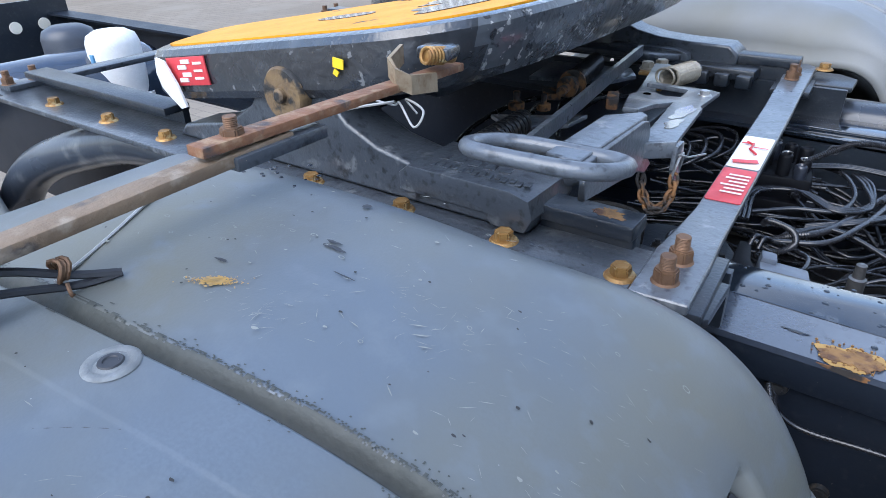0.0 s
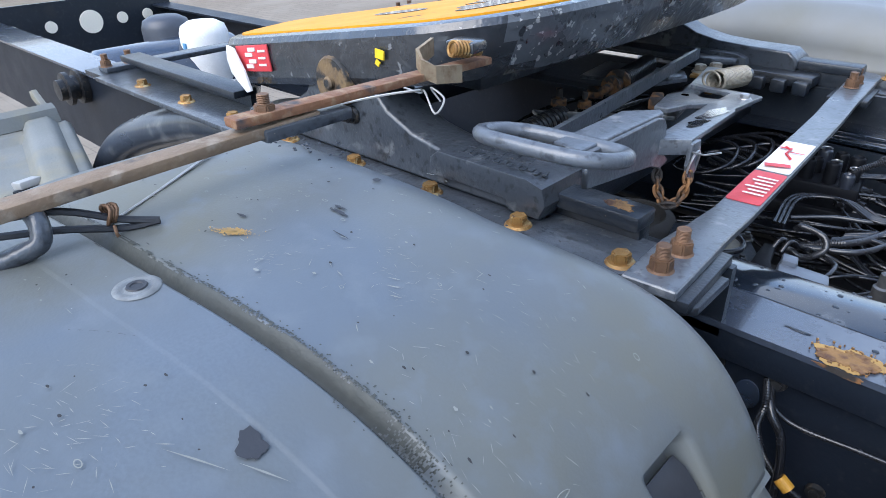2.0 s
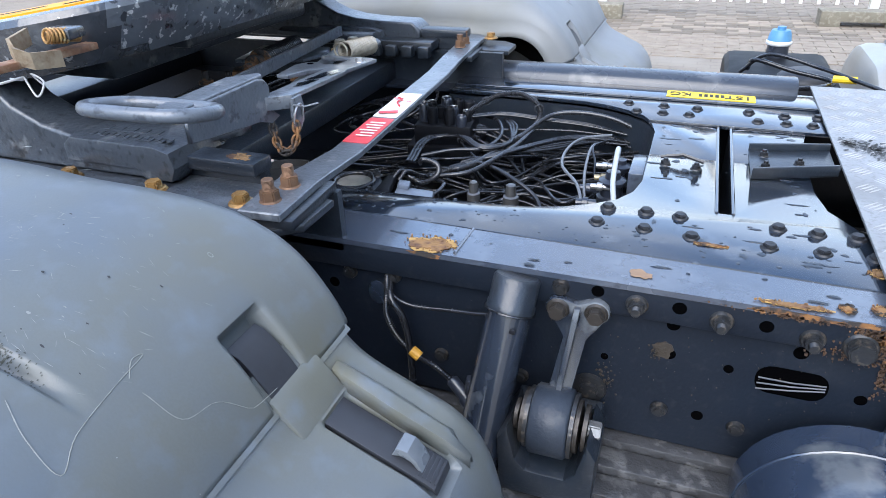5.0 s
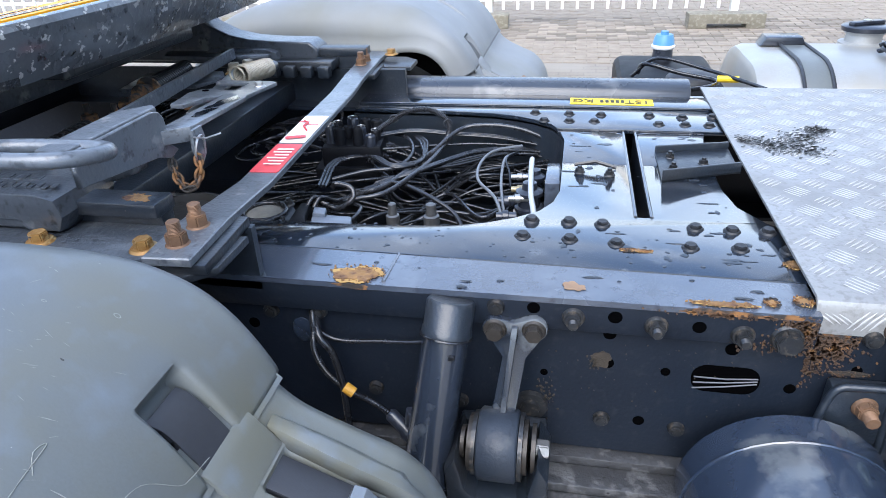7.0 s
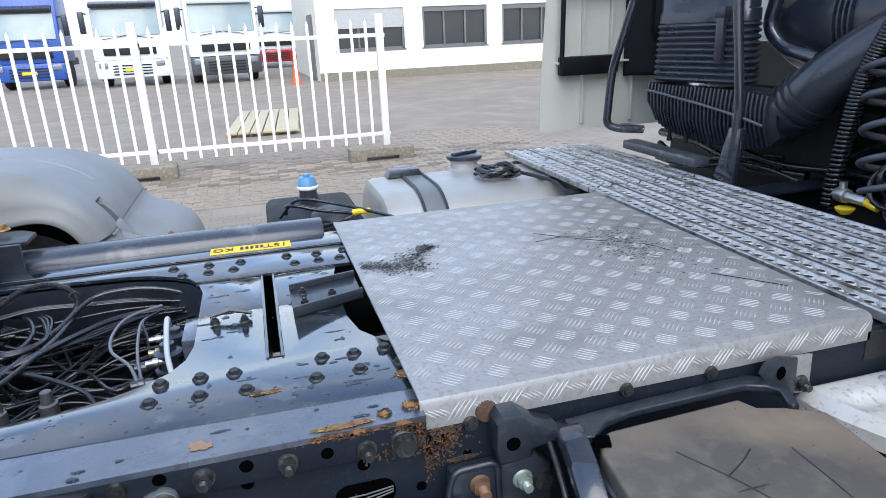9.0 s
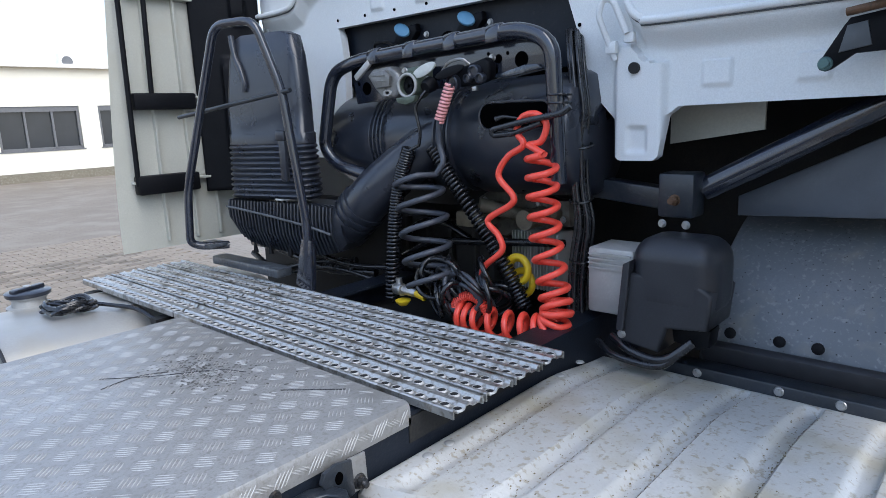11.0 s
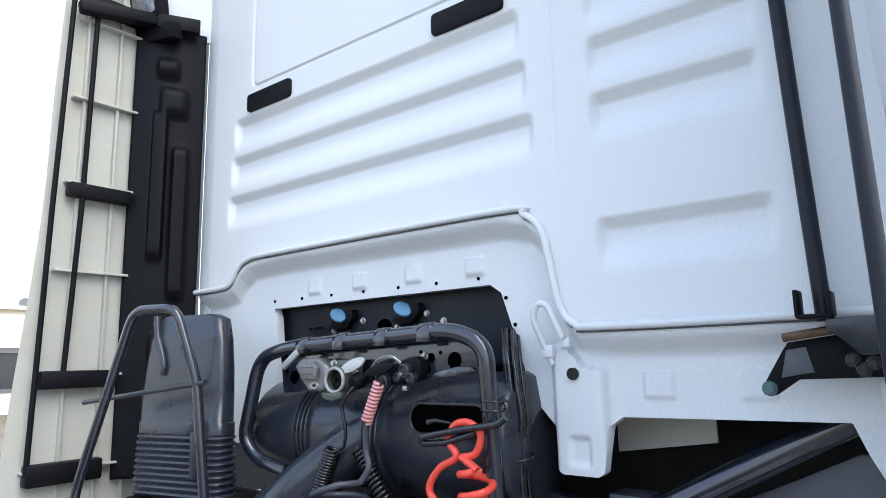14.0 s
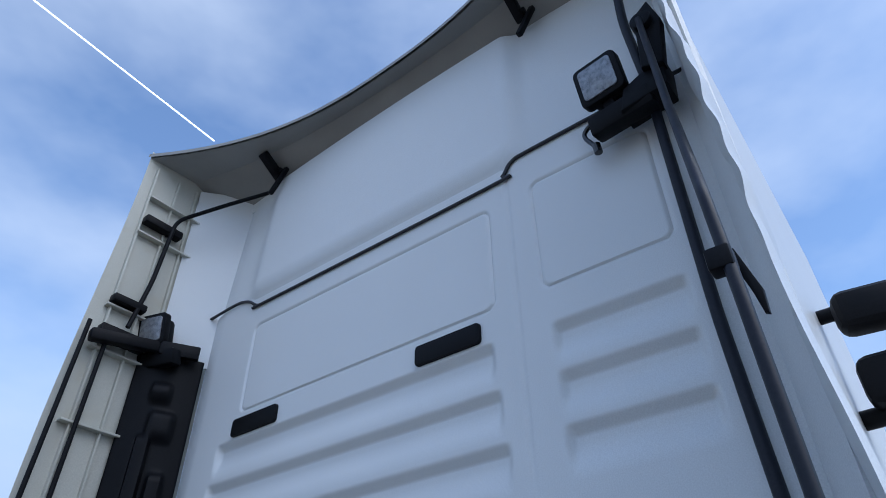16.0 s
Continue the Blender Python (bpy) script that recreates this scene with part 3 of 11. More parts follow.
def parked_truck(x, y, turn, label, cab_m, low_m, high=3.75, plate=True):
    """A forward-control lorry that faces -y at the origin."""
    t = thing("truck", (x, y, 0), label, "truck", "parked trucks")
    M = pose(x, y, 0, 0, 0, turn)

    def add(name, b, m, parent=t):
        bmesh.ops.transform(b, matrix=M, verts=b.verts)
        return part(name, b, m, parent)
    W = 1.22
    b = bmesh.new()
    prism(b, [(0.06, 0.95), (0.0, 1.35), (0.03, 1.75), (0.20, 2.75), (0.45, high - 0.25), (0.9, high), (2.1, high), (2.15, 0.95)], "x", -W, W, bev=0.06)
    body = add("cab_body", b, cab_m)
    b = bmesh.new()
    prism(b, [(0.000, 1.78), (0.165, 2.72), (0.195, 2.72), (0.03, 1.78)], "x", -W * 0.9, W * 0.9, bev=0.01)
    add("windscreen", b, WSCREEN)
    b = bmesh.new()
    box(b, (0, 0.03, 1.28), (1.75, 0.12, 0.34), bev=0.03)
    add("upper_grille", b, DEEP)
    b = bmesh.new()
    box(b, (0, 0.12, 0.62), (2 * W, 0.36, 0.62), bev=0.07)
    bp = add("bumper", b, low_m)
    b = bmesh.new()
    for k in range(4):
        box(b, (0, -0.07, 0.45 + 0.1 * k), (1.3, 0.03, 0.045))
    add("lower_grille", b, DEEP, bp)
    for s in (-1, 1):
        b = bmesh.new()
        box(b, (s * 0.98, -0.05, 0.78), (0.36, 0.08, 0.2), (0, 0, s * 14), bev=0.03)
        add("headlight", b, LENS)
        b = bmesh.new()
        box(b, (s * (W + 0.2), 0.35, 2.25), (0.2, 0.12, 0.75), bev=0.04)
        box(b, (s * (W + 0.1), 0.4, 2.55), (0.2, 0.05, 0.05))
        add("mirror", b, BLACKPL)
        b = bmesh.new()
        lathe(b, [(-0.15, 0.36), (-0.15, 0.47), (-0.1, 0.5), (0.1, 0.5), (0.15, 0.47), (0.15, 0.36)], (s * 1.02, 1.35, 0.5), (s * 1.02 + 1, 1.35, 0.5))
        add("wheel", b, TYRE)
        b = bmesh.new()
        box(b, (s * 0.45, -0.008, 1.72), (0.8, 0.02, 0.02), (0, s * 8, 0))
        add("wiper", b, BLACKPL)
    b = bmesh.new()
    box(b, (0, 0.15, 2.84), (2.2, 0.36, 0.14), (20, 0, 0), bev=0.03)
    add("sun_visor", b, BLACKPL if plate else cab_m)
    if plate:
        b = bmesh.new()
        box(b, (0, -0.085, 0.6), (0.5, 0.012, 0.11))
        add("number_plate", b, YELLAB)
    b = bmesh.new()
    box(b, (0, 4.6, 0.85), (0.85, 5.0, 0.3))
    add("chassis_frame", b, DEEP)
    return t


DARKCAB = mat("dark_grey_bumper", (0.06, 0.065, 0.07), None, 0.45)
GREYCAB = mat("light_grey_truck", (0.40, 0.43, 0.45), None, 0.35, coat=0.4)
parked_truck(-0.85, 24.5, 6, "white lorry with a dark bumper parked behind the fence", WHITE, DARKCAB, 3.8, False)
parked_truck(-4.15, 25.5, 4, "white long-haul lorry parked behind the fence", WHITE, WHITE, 3.9, True)
parked_truck(-7.9, 27.0, 2, "blue lorry parked in the row behind the fence", CURTAINB, CURTAINB, 3.6, True)
parked_truck(-11.9, 28.0, 0, "white lorry at the end of the parked row", WHITE, GREYCAB, 3.7, True)
parked_truck(1.35, 35.0, 0, "white lorry with a red bumper far back in the parked row", WHITE, CARRED, 3.6, False)

b = bmesh.new()
lathe(b, [(0, 0.2), (0.03, 0.2), (0.04, 0.14), (0.4, 0.09), (0.8, 0.06), (0.95, 0.05), (0.96, 0.0)], (0, 0, 0), (0, 0, 1), 16)
cone = solo("traffic_cone", b, CONE, "orange traffic cone beside the parked lorry", "traffic cone")
cone.matrix_basis = pose(1.35, 21.6, 0.003)
board = thing("wooden_boarding", (0.05, 11.2, 0.002), "yellowish timber boarding lying flat on the yard", "boards")
M_B = pose(0.05, 11.2, 0.002, 0, 0, -4)
for nm, n, step, size, z in (("plank", 6, (0.19, 0), (0.17, 3.4, 0.03), 0.06), ("batten", 3, (0, 1.5), (1.15, 0.12, 0.044), 0.022)):
    b = bmesh.new()
    box(b, (0, 0, 0), size, bev=0.004)
    me = finish(b, nm, WOODY)
    for k in range(n):
        q = k - (n - 1) / 2
        shared(nm, me, M_B @ Matrix.Translation((step[0] * q, step[1] * q, z)), board)

# a pale ribbed wall far behind the truck's tail
b = bmesh.new()
for k in range(6):
    box(b, (-14 - 0.02 * (k % 2), 0.5, 0.3 + 0.4 * k), (0.12, 14, 0.39), bev=0.02)
solo("wall_west", b, RENDERW, "pale ribbed side of a trailer or shed far behind", "wall", kind="structure")

# ahead: verge, white fence, red car, houses and bare trees
FX = 58.0
fz = ground_z(FX)
b = bmesh.new()
box(b, (FX + 6, -20, ground_z(FX + 6) + 0.12), (6, 90, 0.3))
solo("grass_verge", b, GRASSM, "strip of green grass beyond the yard", "grass", kind="stuff")
ff = thing("fence", (FX + 2.5, -6, fz), "white palisade fence along the far edge of the yard", "fence", "fence panels")
b = bmesh.new()
prism(b, [(-0.05, 0.0), (0.05, 0.0), (0.05, 1.65), (0.0, 1.8), (-0.05, 1.65)], "x", -0.02, 0.02)
me = finish(b, "picket", FENCEW)
for k in range(90):
    shared("picket", me, Matrix.Translation((FX + 2.5, 6 - 0.24 * k, ground_z(FX + 2.5) + 0.1)), ff)
for z in (0.4, 1.5):
    b = bmesh.new()
    box(b, (FX + 2.55, -5, ground_z(FX + 2.5) + z), (0.04, 22, 0.06))
    part("rail", b, FENCEW, ff)


def car(x, y, turn):
    """A saloon seen from behind; its tail faces -x."""
    c = thing("car", (x, y, ground_z(x)), "dark red saloon car parked with its tail to the yard", "car")
    M = pose(x, y, ground_z(x), 0, 0, turn)

    def add(name, b, m, parent=c):
        bmesh.ops.transform(b, matrix=M, verts=b.verts)
        return part(name, b, m, parent)
    b = bmesh.new()
    prism(b, [(0.0, 0.32), (-0.04, 0.6), (0.02, 0.88), (0.55, 0.94), (1.2, 0.96), (3.3, 0.92), (4.3, 0.72), (4.4, 0.4), (4.3, 0.28), (0.15, 0.26)], "y", -0.88, 0.88, bev=0.08)
    body = add("body", b, CARRED)
    b = bmesh.new()
    prism(b, [(0.55, 0.93), (1.15, 1.38), (2.3, 1.42), (3.2, 0.93)], "y", -0.72, 0.72, bev=0.07)
    add("cabin", b, GLASS)
    b = bmesh.new()
    prism(b, [(1.05, 1.36), (2.35, 1.40), (2.35, 1.44), (1.1, 1.42)], "y", -0.64, 0.64, bev=0.02)
    add("roof", b, CARRED)
    for s in (-1, 1):
        b = bmesh.new()
        box(b, (-0.02, s * 0.66, 0.74), (0.06, 0.36, 0.16), bev=0.03)
        add("tail_light", b, mat("tail_lens", (0.5, 0.01, 0.01), None, 0.15))
        for xx in (0.85, 3.5):
            b = bmesh.new()
            lathe(b, [(-0.1, 0.2), (-0.1, 0.3), (0.1, 0.3), (0.1, 0.2)], (xx, s * 0.8, 0.31), (xx, s * 0.8 + 1, 0.31))
            add("wheel", b, TYRE)
    b = bmesh.new()
    box(b, (-0.035, 0, 0.62), (0.02, 0.5, 0.1))
    add("number_plate", b, YELLAB)


car(40.1, -3.15, 1)


def house(x, y, w, d, h, roof, label):
    t = thing("house", (x, y, ground_z(x)), label, "house", "far houses")
    z = ground_z(x)
    b = bmesh.new()
    box(b, (x, y, z + h / 2), (d, w, h))
    wl = part("wall", b, BRICKW, t)
    b = bmesh.new()
    prism(b, [(y - w / 2 - 0.4, z + h - 0.1), (y + w / 2 + 0.4, z + h - 0.1), (y, z + h + roof)], "x", x - d / 2 - 0.3, x + d / 2 + 0.3)
    rf = part("roof", b, ROOFT, t)
    b = bmesh.new()
    box(b, (x, y + w * 0.2, z + h + roof * 0.75), (0.7, 0.6, 1.4))
    part("chimney", b, BRICKW, rf)
    for s in (-0.25, 0.25):
        b = bmesh.new()
        box(b, (x - d / 2 - 0.03, y + s * w, z + h * 0.62), (0.1, 1.3, 1.2))
        wn = part("window", b, FENCEW, t)
        b = bmesh.new()
        box(b, (x - d / 2 - 0.07, y + s * w, z + h * 0.62), (0.06, 1.1, 1.0))
        part("pane", b, GLASS, wn)


house(85, -6.1, 6.6, 9, 1.75, 2.0, "brick bungalow with a brown tiled gable roof")
house(92, -15.0, 8, 9, 2.2, 2.6, "brick house with a brown tiled roof, second in the row")
house(92, -2.4, 7, 9, 1.9, 2.1, "brick house with a dark tiled roof half hidden by the cab")


def bare_tree(x, y, h, seed):
    rnd = random.Random(seed)
    z0 = ground_z(min(x, 60))
    t = thing("tree", (x, y, z0), "leafless winter tree behind the houses", "tree", "bare trees")
    tr, tw = bmesh.new(), bmesh.new()

    def grow(p, d, length, r, depth):
        q = p + d * length
        sweep(tr if depth < 2 else tw, [p, p.lerp(q, 0.5) + Vector((rnd.uniform(-1, 1), rnd.uniform(-1, 1), 0)) * length * 0.05, q], r, 5, rr=[r, r * 0.85, r * 0.65])
        if depth < 5:
            for _ in range(4 if depth < 3 else 3):
                nd = (d + Vector((rnd.uniform(-1, 1), rnd.uniform(-1, 1), rnd.uniform(-0.2, 0.8))) * 0.75).normalized()
                grow(p.lerp(q, rnd.uniform(0.6, 1.0)), nd, length * rnd.uniform(0.55, 0.75), r * 0.55, depth + 1)
    grow(Vector((x, y, z0)), Vector((0, 0, 1)), h * 0.3, h * 0.022, 0)
    part("trunk", tr, BARK, t)
    part("crown", tw, TWIG, t)


bare_tree(100, -4.2, 7.0, 3)
bare_tree(104, -8.4, 6.4, 4)
bare_tree(100, -1.0, 6.6, 6)

# vapour trail high up; its sunlit white is put in as a glow
b = bmesh.new()
sweep(b, [(-240, 2040, 2280), (148, 2010, 2223), (938, 1944, 2082)], 3.6, 8)
solo("contrail", b, glow("vapour", (0.8, 0.86, 1.0), 0.7), "thin white vapour trail in the blue sky", "contrail", kind="structure")


# ---- the tractor unit's chassis ----
YC = -0.02                                 # the frame's middle line
chassis = thing("truck_chassis", (0.0, YC, 0.75), "dark blue-black painted steel chassis frame, wet on top", "truck chassis")


def rail_profile(s):
    """One C-shaped rail: outer web and two flanges, s = -1 near, 1 far."""
    o, i = YC + s * 0.418, YC + s * 0.33
    return [(o, 0.735), (o, 0.978), (i, 0.978), (i, 0.970), (o - s * 0.009, 0.970), (o - s * 0.009, 0.743), (i, 0.743), (i, 0.735)]


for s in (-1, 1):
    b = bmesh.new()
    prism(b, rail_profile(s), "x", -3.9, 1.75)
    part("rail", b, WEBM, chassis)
b = bmesh.new()
prism(b, [(-0.452, 0.986), (-0.452, 0.9785), (-0.335, 0.9785), (-0.335, 0.986)], "x", -3.9, -2.2, bev=0.002)
part("flange_strip", b, FLANGE, chassis)
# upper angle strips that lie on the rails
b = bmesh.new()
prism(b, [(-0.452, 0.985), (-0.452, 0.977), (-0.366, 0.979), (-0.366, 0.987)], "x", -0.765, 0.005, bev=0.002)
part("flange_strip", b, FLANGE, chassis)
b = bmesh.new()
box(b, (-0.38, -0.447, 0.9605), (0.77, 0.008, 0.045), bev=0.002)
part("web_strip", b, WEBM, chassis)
b = bmesh.new()
prism(b, [(0.418, 0.987), (0.418, 0.979), (0.33, 0.979), (0.33, 0.987)], "x", -0.765, 0.005, bev=0.002)
part("flange_strip", b, DECKPAINT, chassis)
b = bmesh.new()
prism(b, [(y + 0.022, z + 0.006) for y, z in ((0.352, 0.975), (0.356, 0.997), (0.366, 1.008), (0.384, 1.015), (0.405, 1.017), (0.428, 1.013), (0.445, 1.002), (0.452, 0.975))], "x", -0.745, -0.03, bev=0.003)
part("side_rail", b, mat("rail_paint", (0.034, 0.041, 0.054), (0.022, 0.027, 0.036), 0.26, scale=9, bump=0.1, coat=0.3, stain=(0.1, 0.105, 0.11), stain_scale=12, stain_lo=0.58, stain_hi=0.7), chassis, "rounded blue-grey side rail", 40)

# the gusset plate with its big throat, a slot and the front cut-out
def mirror_y(pts):
    return [(x, 2 * YC - y) for x, y in pts]


throat = [(-0.296, -0.02), (-0.296, -0.14), (-0.305, -0.185), (-0.325, -0.22), (-0.36, -0.247), (-0.40, -0.268), (-0.45, -0.284), (-0.55, -0.293), (-0.765, -0.30)]
b = bmesh.new()
near = [(-0.765, -0.37), (0.02, -0.385), (0.02, -0.245), (-0.005, -0.225), (-0.035, -0.175), (-0.046, -0.11), (-0.046, -0.0202), (-0.162, -0.0202), (-0.162, -0.226), (-0.183, -0.226), (-0.183, -0.0202), (-0.296, -0.0202)] + throat[1:]
prism(b, near, "z", 0.980, 0.988, bev=0.0015)
part("gusset_plate", b, DECKPAINT, chassis, "wet glossy blue-black gusset plate")
far_throat = mirror_y(throat[1:])
for pts in ([(-0.296, -0.0198)] + far_throat[:2] + [(-0.309, 0.152), (-0.215, 0.152), (-0.200, 0.149), (-0.189, 0.140), (-0.184, 0.125), (-0.183, -0.0198)],
            [(-0.162, -0.0198), (-0.162, 0.116), (-0.158, 0.134), (-0.149, 0.146), (-0.135, 0.151), (-0.034, 0.151), (-0.040, 0.115), (-0.046, 0.07), (-0.046, -0.0198)]):
    b = bmesh.new()
    prism(b, pts[::-1], "z", 0.980, 0.988, bev=0.0015)
    part("gusset_plate", b, DECKPAINT, chassis, "wet glossy blue-black gusset plate")
b = bmesh.new()
prism(b, [(-0.765, 0.286), (0.02, 0.286), (0.02, 0.156), (-0.312, 0.156)] + far_throat[2:], "z", 0.984, 0.9925, bev=0.0015)
part("bolt_strip", b, DECKPAINT, chassis, "glossy blue-black bolted strip")
b = bmesh.new()
prism(b, [(-0.765, 0.372), (0.005, 0.372), (0.005, 0.292), (-0.765, 0.292)], "z", 0.984, 0.9975, bev=0.002)
part("sticker_strip", b, DECKPAINT, chassis)
b = bmesh.new()
sweep(b, bent([(-0.31, 0.1535, 0.985), (-0.205, 0.1535, 0.985), (-0.1845, 0.150, 0.985), (-0.1845, 0.12, 0.985)], 0.02), 0.0022, 6)
sweep(b, bent([(-0.035, 0.1535, 0.985), (-0.14, 0.1535, 0.985), (-0.1605, 0.150, 0.985), (-0.1605, 0.115, 0.985)], 0.02), 0.0022, 6)
part("plate_edge", b, FLANGE, chassis)
# downturned walls round the throat and the slot
b = bmesh.new()
wallpts = throat[::-1][:-1] + mirror_y(throat[1:])
outer = [((x - YC * 0 + 0.42) * 1.02 - 0.42, (y - YC) * 1.022 + YC) for x, y in wallpts]
prism(b, wallpts + outer[::-1], "z", 0.851, 0.979)
part("throat_wall", b, CHASSIS, chassis)
for x in (-0.186, -0.159):
    b = bmesh.new()
    box(b, (x, YC, 0.88), (0.006, 0.40, 0.20))
    part("cross_member", b, CHASSIS, chassis)
b = bmesh.new()
prism(b, [(-0.135, -0.090), (-0.006, -0.043), (-0.006, 0.066), (-0.135, 0.034)], "z", 0.9890, 0.9925, bev=0.001)
for (xa, ya), (xb, yb), h in (((-0.135, 0.034), (-0.006, 0.066), 0.015), ((-0.135, -0.090), (-0.006, -0.043), 0.019)):
    prism(b, [(xa, ya), (xb, yb), (xb, yb + 0.006), (xa, ya + 0.006)], "z", 0.9890, 0.9890 + h, bev=0.0015)
part("step_bracket", b, CHASSIS, chassis, "blue-black channel bracket")
rnd = random.Random(5)
DECK_BOLTS = [(-0.333, -0.253), (-0.279, -0.253), (-0.232, -0.256), (-0.342, -0.304), (-0.277, -0.307), (-0.215, -0.312), (-0.105, -0.253), (-0.057, -0.256), (-0.010, -0.254),
              (-0.119, -0.312), (-0.056, -0.308), (0.004, -0.306)]
FAR_BOLTS = [(-0.361, 0.248), (-0.290, 0.246), (-0.225, 0.243), (-0.340, 0.198), (-0.289, 0.199), (-0.239, 0.199), (-0.128, 0.246), (-0.064, 0.238), (-0.004, 0.246), (-0.114, 0.190), (-0.064, 0.190), (-0.019, 0.190)]
for x, y in DECK_BOLTS + FAR_BOLTS:
    bolt(B_DECK, x, y, 0.988 if y < 0.1 else 0.9925, chassis, spin=rnd.uniform(0, 60))
for x, y in ((-0.266, -0.066), (-0.217, -0.073), (-0.112, 0.012), (-0.112, -0.040), (-0.060, -0.014)):
    bolt(B_SMALL, x, y, 0.992 if x > -0.2 else 0.990, chassis, spin=rnd.uniform(0, 60))
b = bmesh.new()
sweep(b, [(-0.275, -0.045, 0.995), (-0.24, -0.04, 1.0), (-0.205, -0.05, 0.994)], 0.0035, 6)
part("cable_tie", b, HOSE, chassis)
# side of the near rail: bolts, holes
for x, z in ((-0.268, 0.958), (-0.171, 0.955), (-0.074, 0.951)):
    bolt(B_SIDE, x, -0.451, z, chassis, SIDE_R, rnd.uniform(0, 60))
bolt(hex_mesh("web_bolt", 0.016, 0.012, 0.019, 0.003, DARKBOLT), -0.026, -0.451, 0.951, chassis, SIDE_R, 20)
W_BOLT = hex_mesh("round_head", 0.0065, 0.003, 0.0112, 0.006, DARKBOLT)
for x, z in ((-0.222, 0.792), (-0.126, 0.787), (0.067, 0.952), (-0.75, 0.912), (-0.67, 0.925), (-0.60, 0.93), (0.25, 0.90), (-0.411, 0.799), (-0.532, 0.806), (0.30, 0.955), (0.44, 0.955)):
    bolt(W_BOLT, x, -0.439 if z != 0.93 else -0.439, z, chassis, SIDE_R, rnd.uniform(0, 60))
# Holes are flush black discs that paint in the shade of their depth.
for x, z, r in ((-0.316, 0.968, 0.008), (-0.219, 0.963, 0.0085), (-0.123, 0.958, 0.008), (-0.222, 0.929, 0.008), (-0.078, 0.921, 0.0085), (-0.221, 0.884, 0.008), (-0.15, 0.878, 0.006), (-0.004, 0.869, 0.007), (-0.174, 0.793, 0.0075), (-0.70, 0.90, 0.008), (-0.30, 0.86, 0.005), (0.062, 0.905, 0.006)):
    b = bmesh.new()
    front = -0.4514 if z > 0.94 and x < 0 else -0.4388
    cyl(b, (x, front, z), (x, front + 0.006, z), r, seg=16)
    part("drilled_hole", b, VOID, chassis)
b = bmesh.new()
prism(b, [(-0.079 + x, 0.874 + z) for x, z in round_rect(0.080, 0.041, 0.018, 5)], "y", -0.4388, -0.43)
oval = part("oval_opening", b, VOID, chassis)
b = bmesh.new()
for k in range(3):
    sweep(b, [(-0.116, -0.4398, 0.858 + 0.009 * k), (-0.079, -0.4398, 0.864 + 0.006 * k), (-0.042, -0.4398, 0.872 + 0.004 * k)], 0.0011, 6)
part("cable", b, DARKHOSE, oval)
# rust patches: thin crusts on the flange
def crust(pts, z, material, parent, name="rust_patch", t=0.0012):
    b = bmesh.new()
    prism(b, pts, "z", z, z + t)
    return part(name, b, material, parent)


def blob(cx, cy, rx, ry, seed, n=34, jag=0.07):
    r = random.Random(seed)
    ph = [r.uniform(0, 6.3) for _ in range(4)]
    out = []
    for k in range(n):
        a = k * math.tau / n
        q = 1 + 0.14 * math.sin(2 * a + ph[0]) + 0.12 * math.sin(3 * a + ph[1]) + 0.09 * math.sin(5 * a + ph[2]) + 0.06 * math.sin(9 * a + ph[3]) + r.uniform(-jag, jag)
        out.append((cx + rx * q * math.cos(a), cy + ry * q * math.sin(a)))
    return out


YELRUST = mat("yellow_rust_edge", (0.42, 0.26, 0.08), (0.26, 0.15, 0.05), 0.7, scale=50, bump=0.3)
RUSTY = mat("orange_rust", (0.26, 0.14, 0.05), (0.12, 0.065, 0.03), 0.8, scale=60, bump=0.7, stain=(0.10, 0.05, 0.03), stain_scale=40, stain_lo=0.5, stain_hi=0.6)
for cx, cy, rx, ry, sd in ((-0.730, -0.412, 0.022, 0.037, 1), (-0.545, -0.432, 0.031, 0.020, 2), (-0.19, -0.330, 0.016, 0.003, 3), (-0.10, -0.442, 0.032, 0.005, 4), (-0.01, -0.425, 0.009, 0.010, 5), (0.0, -0.345, 0.010, 0.008, 6), (-0.045, -0.432, 0.007, 0.008, 7)):
    zc = 0.9862 if cy < -0.37 else 0.9885
    crust(blob(cx, cy, rx, ry, sd, 80, 0.06), zc, YELRUST, chassis, t=0.0006)
    crust(blob(cx + rx * 0.06, cy - ry * 0.05, rx * 0.84, ry * 0.8, sd + 100, 80, 0.09), zc + 0.0004, RUSTY, chassis)
    b = bmesh.new()
    r4 = random.Random(sd + 900)
    for k in range(70):
        a, q = r4.uniform(0, 6.3), r4.uniform(0.55, 1.35)
        px, py, w = cx + rx * q * math.cos(a), max(-0.4495, cy + ry * q * math.sin(a)), r4.uniform(0.0004, 0.0017)
        prism(b, [(px + w * r4.uniform(0.6, 1.3) * math.cos(c), max(-0.451, py + w * r4.uniform(0.6, 1.2) * math.sin(c))) for c in (0.2, 1.4, 2.7, 3.9, 5.2)], "z", zc, zc + 0.0022)
    tagged(part("rust_flake", b, RUST if sd % 2 else RUSTY, chassis), kind="stuff")
crust(blob(-0.27, -0.425, 0.013, 0.010, 9), 0.9862, mat("ochre_primer", (0.26, 0.16, 0.09), (0.18, 0.12, 0.08), 0.7, scale=120), chassis, "primer_patch", 0.0006)
for cx, rx, sd in ((-0.10, 0.045, 81), (-0.035, 0.018, 82), (-0.545, 0.022, 83)):
    b = bmesh.new()
    prism(b, blob(cx, 0.981, rx, 0.0038, sd), "y", -0.4528, -0.4505)
    part("rust_patch", b, RUST, chassis)
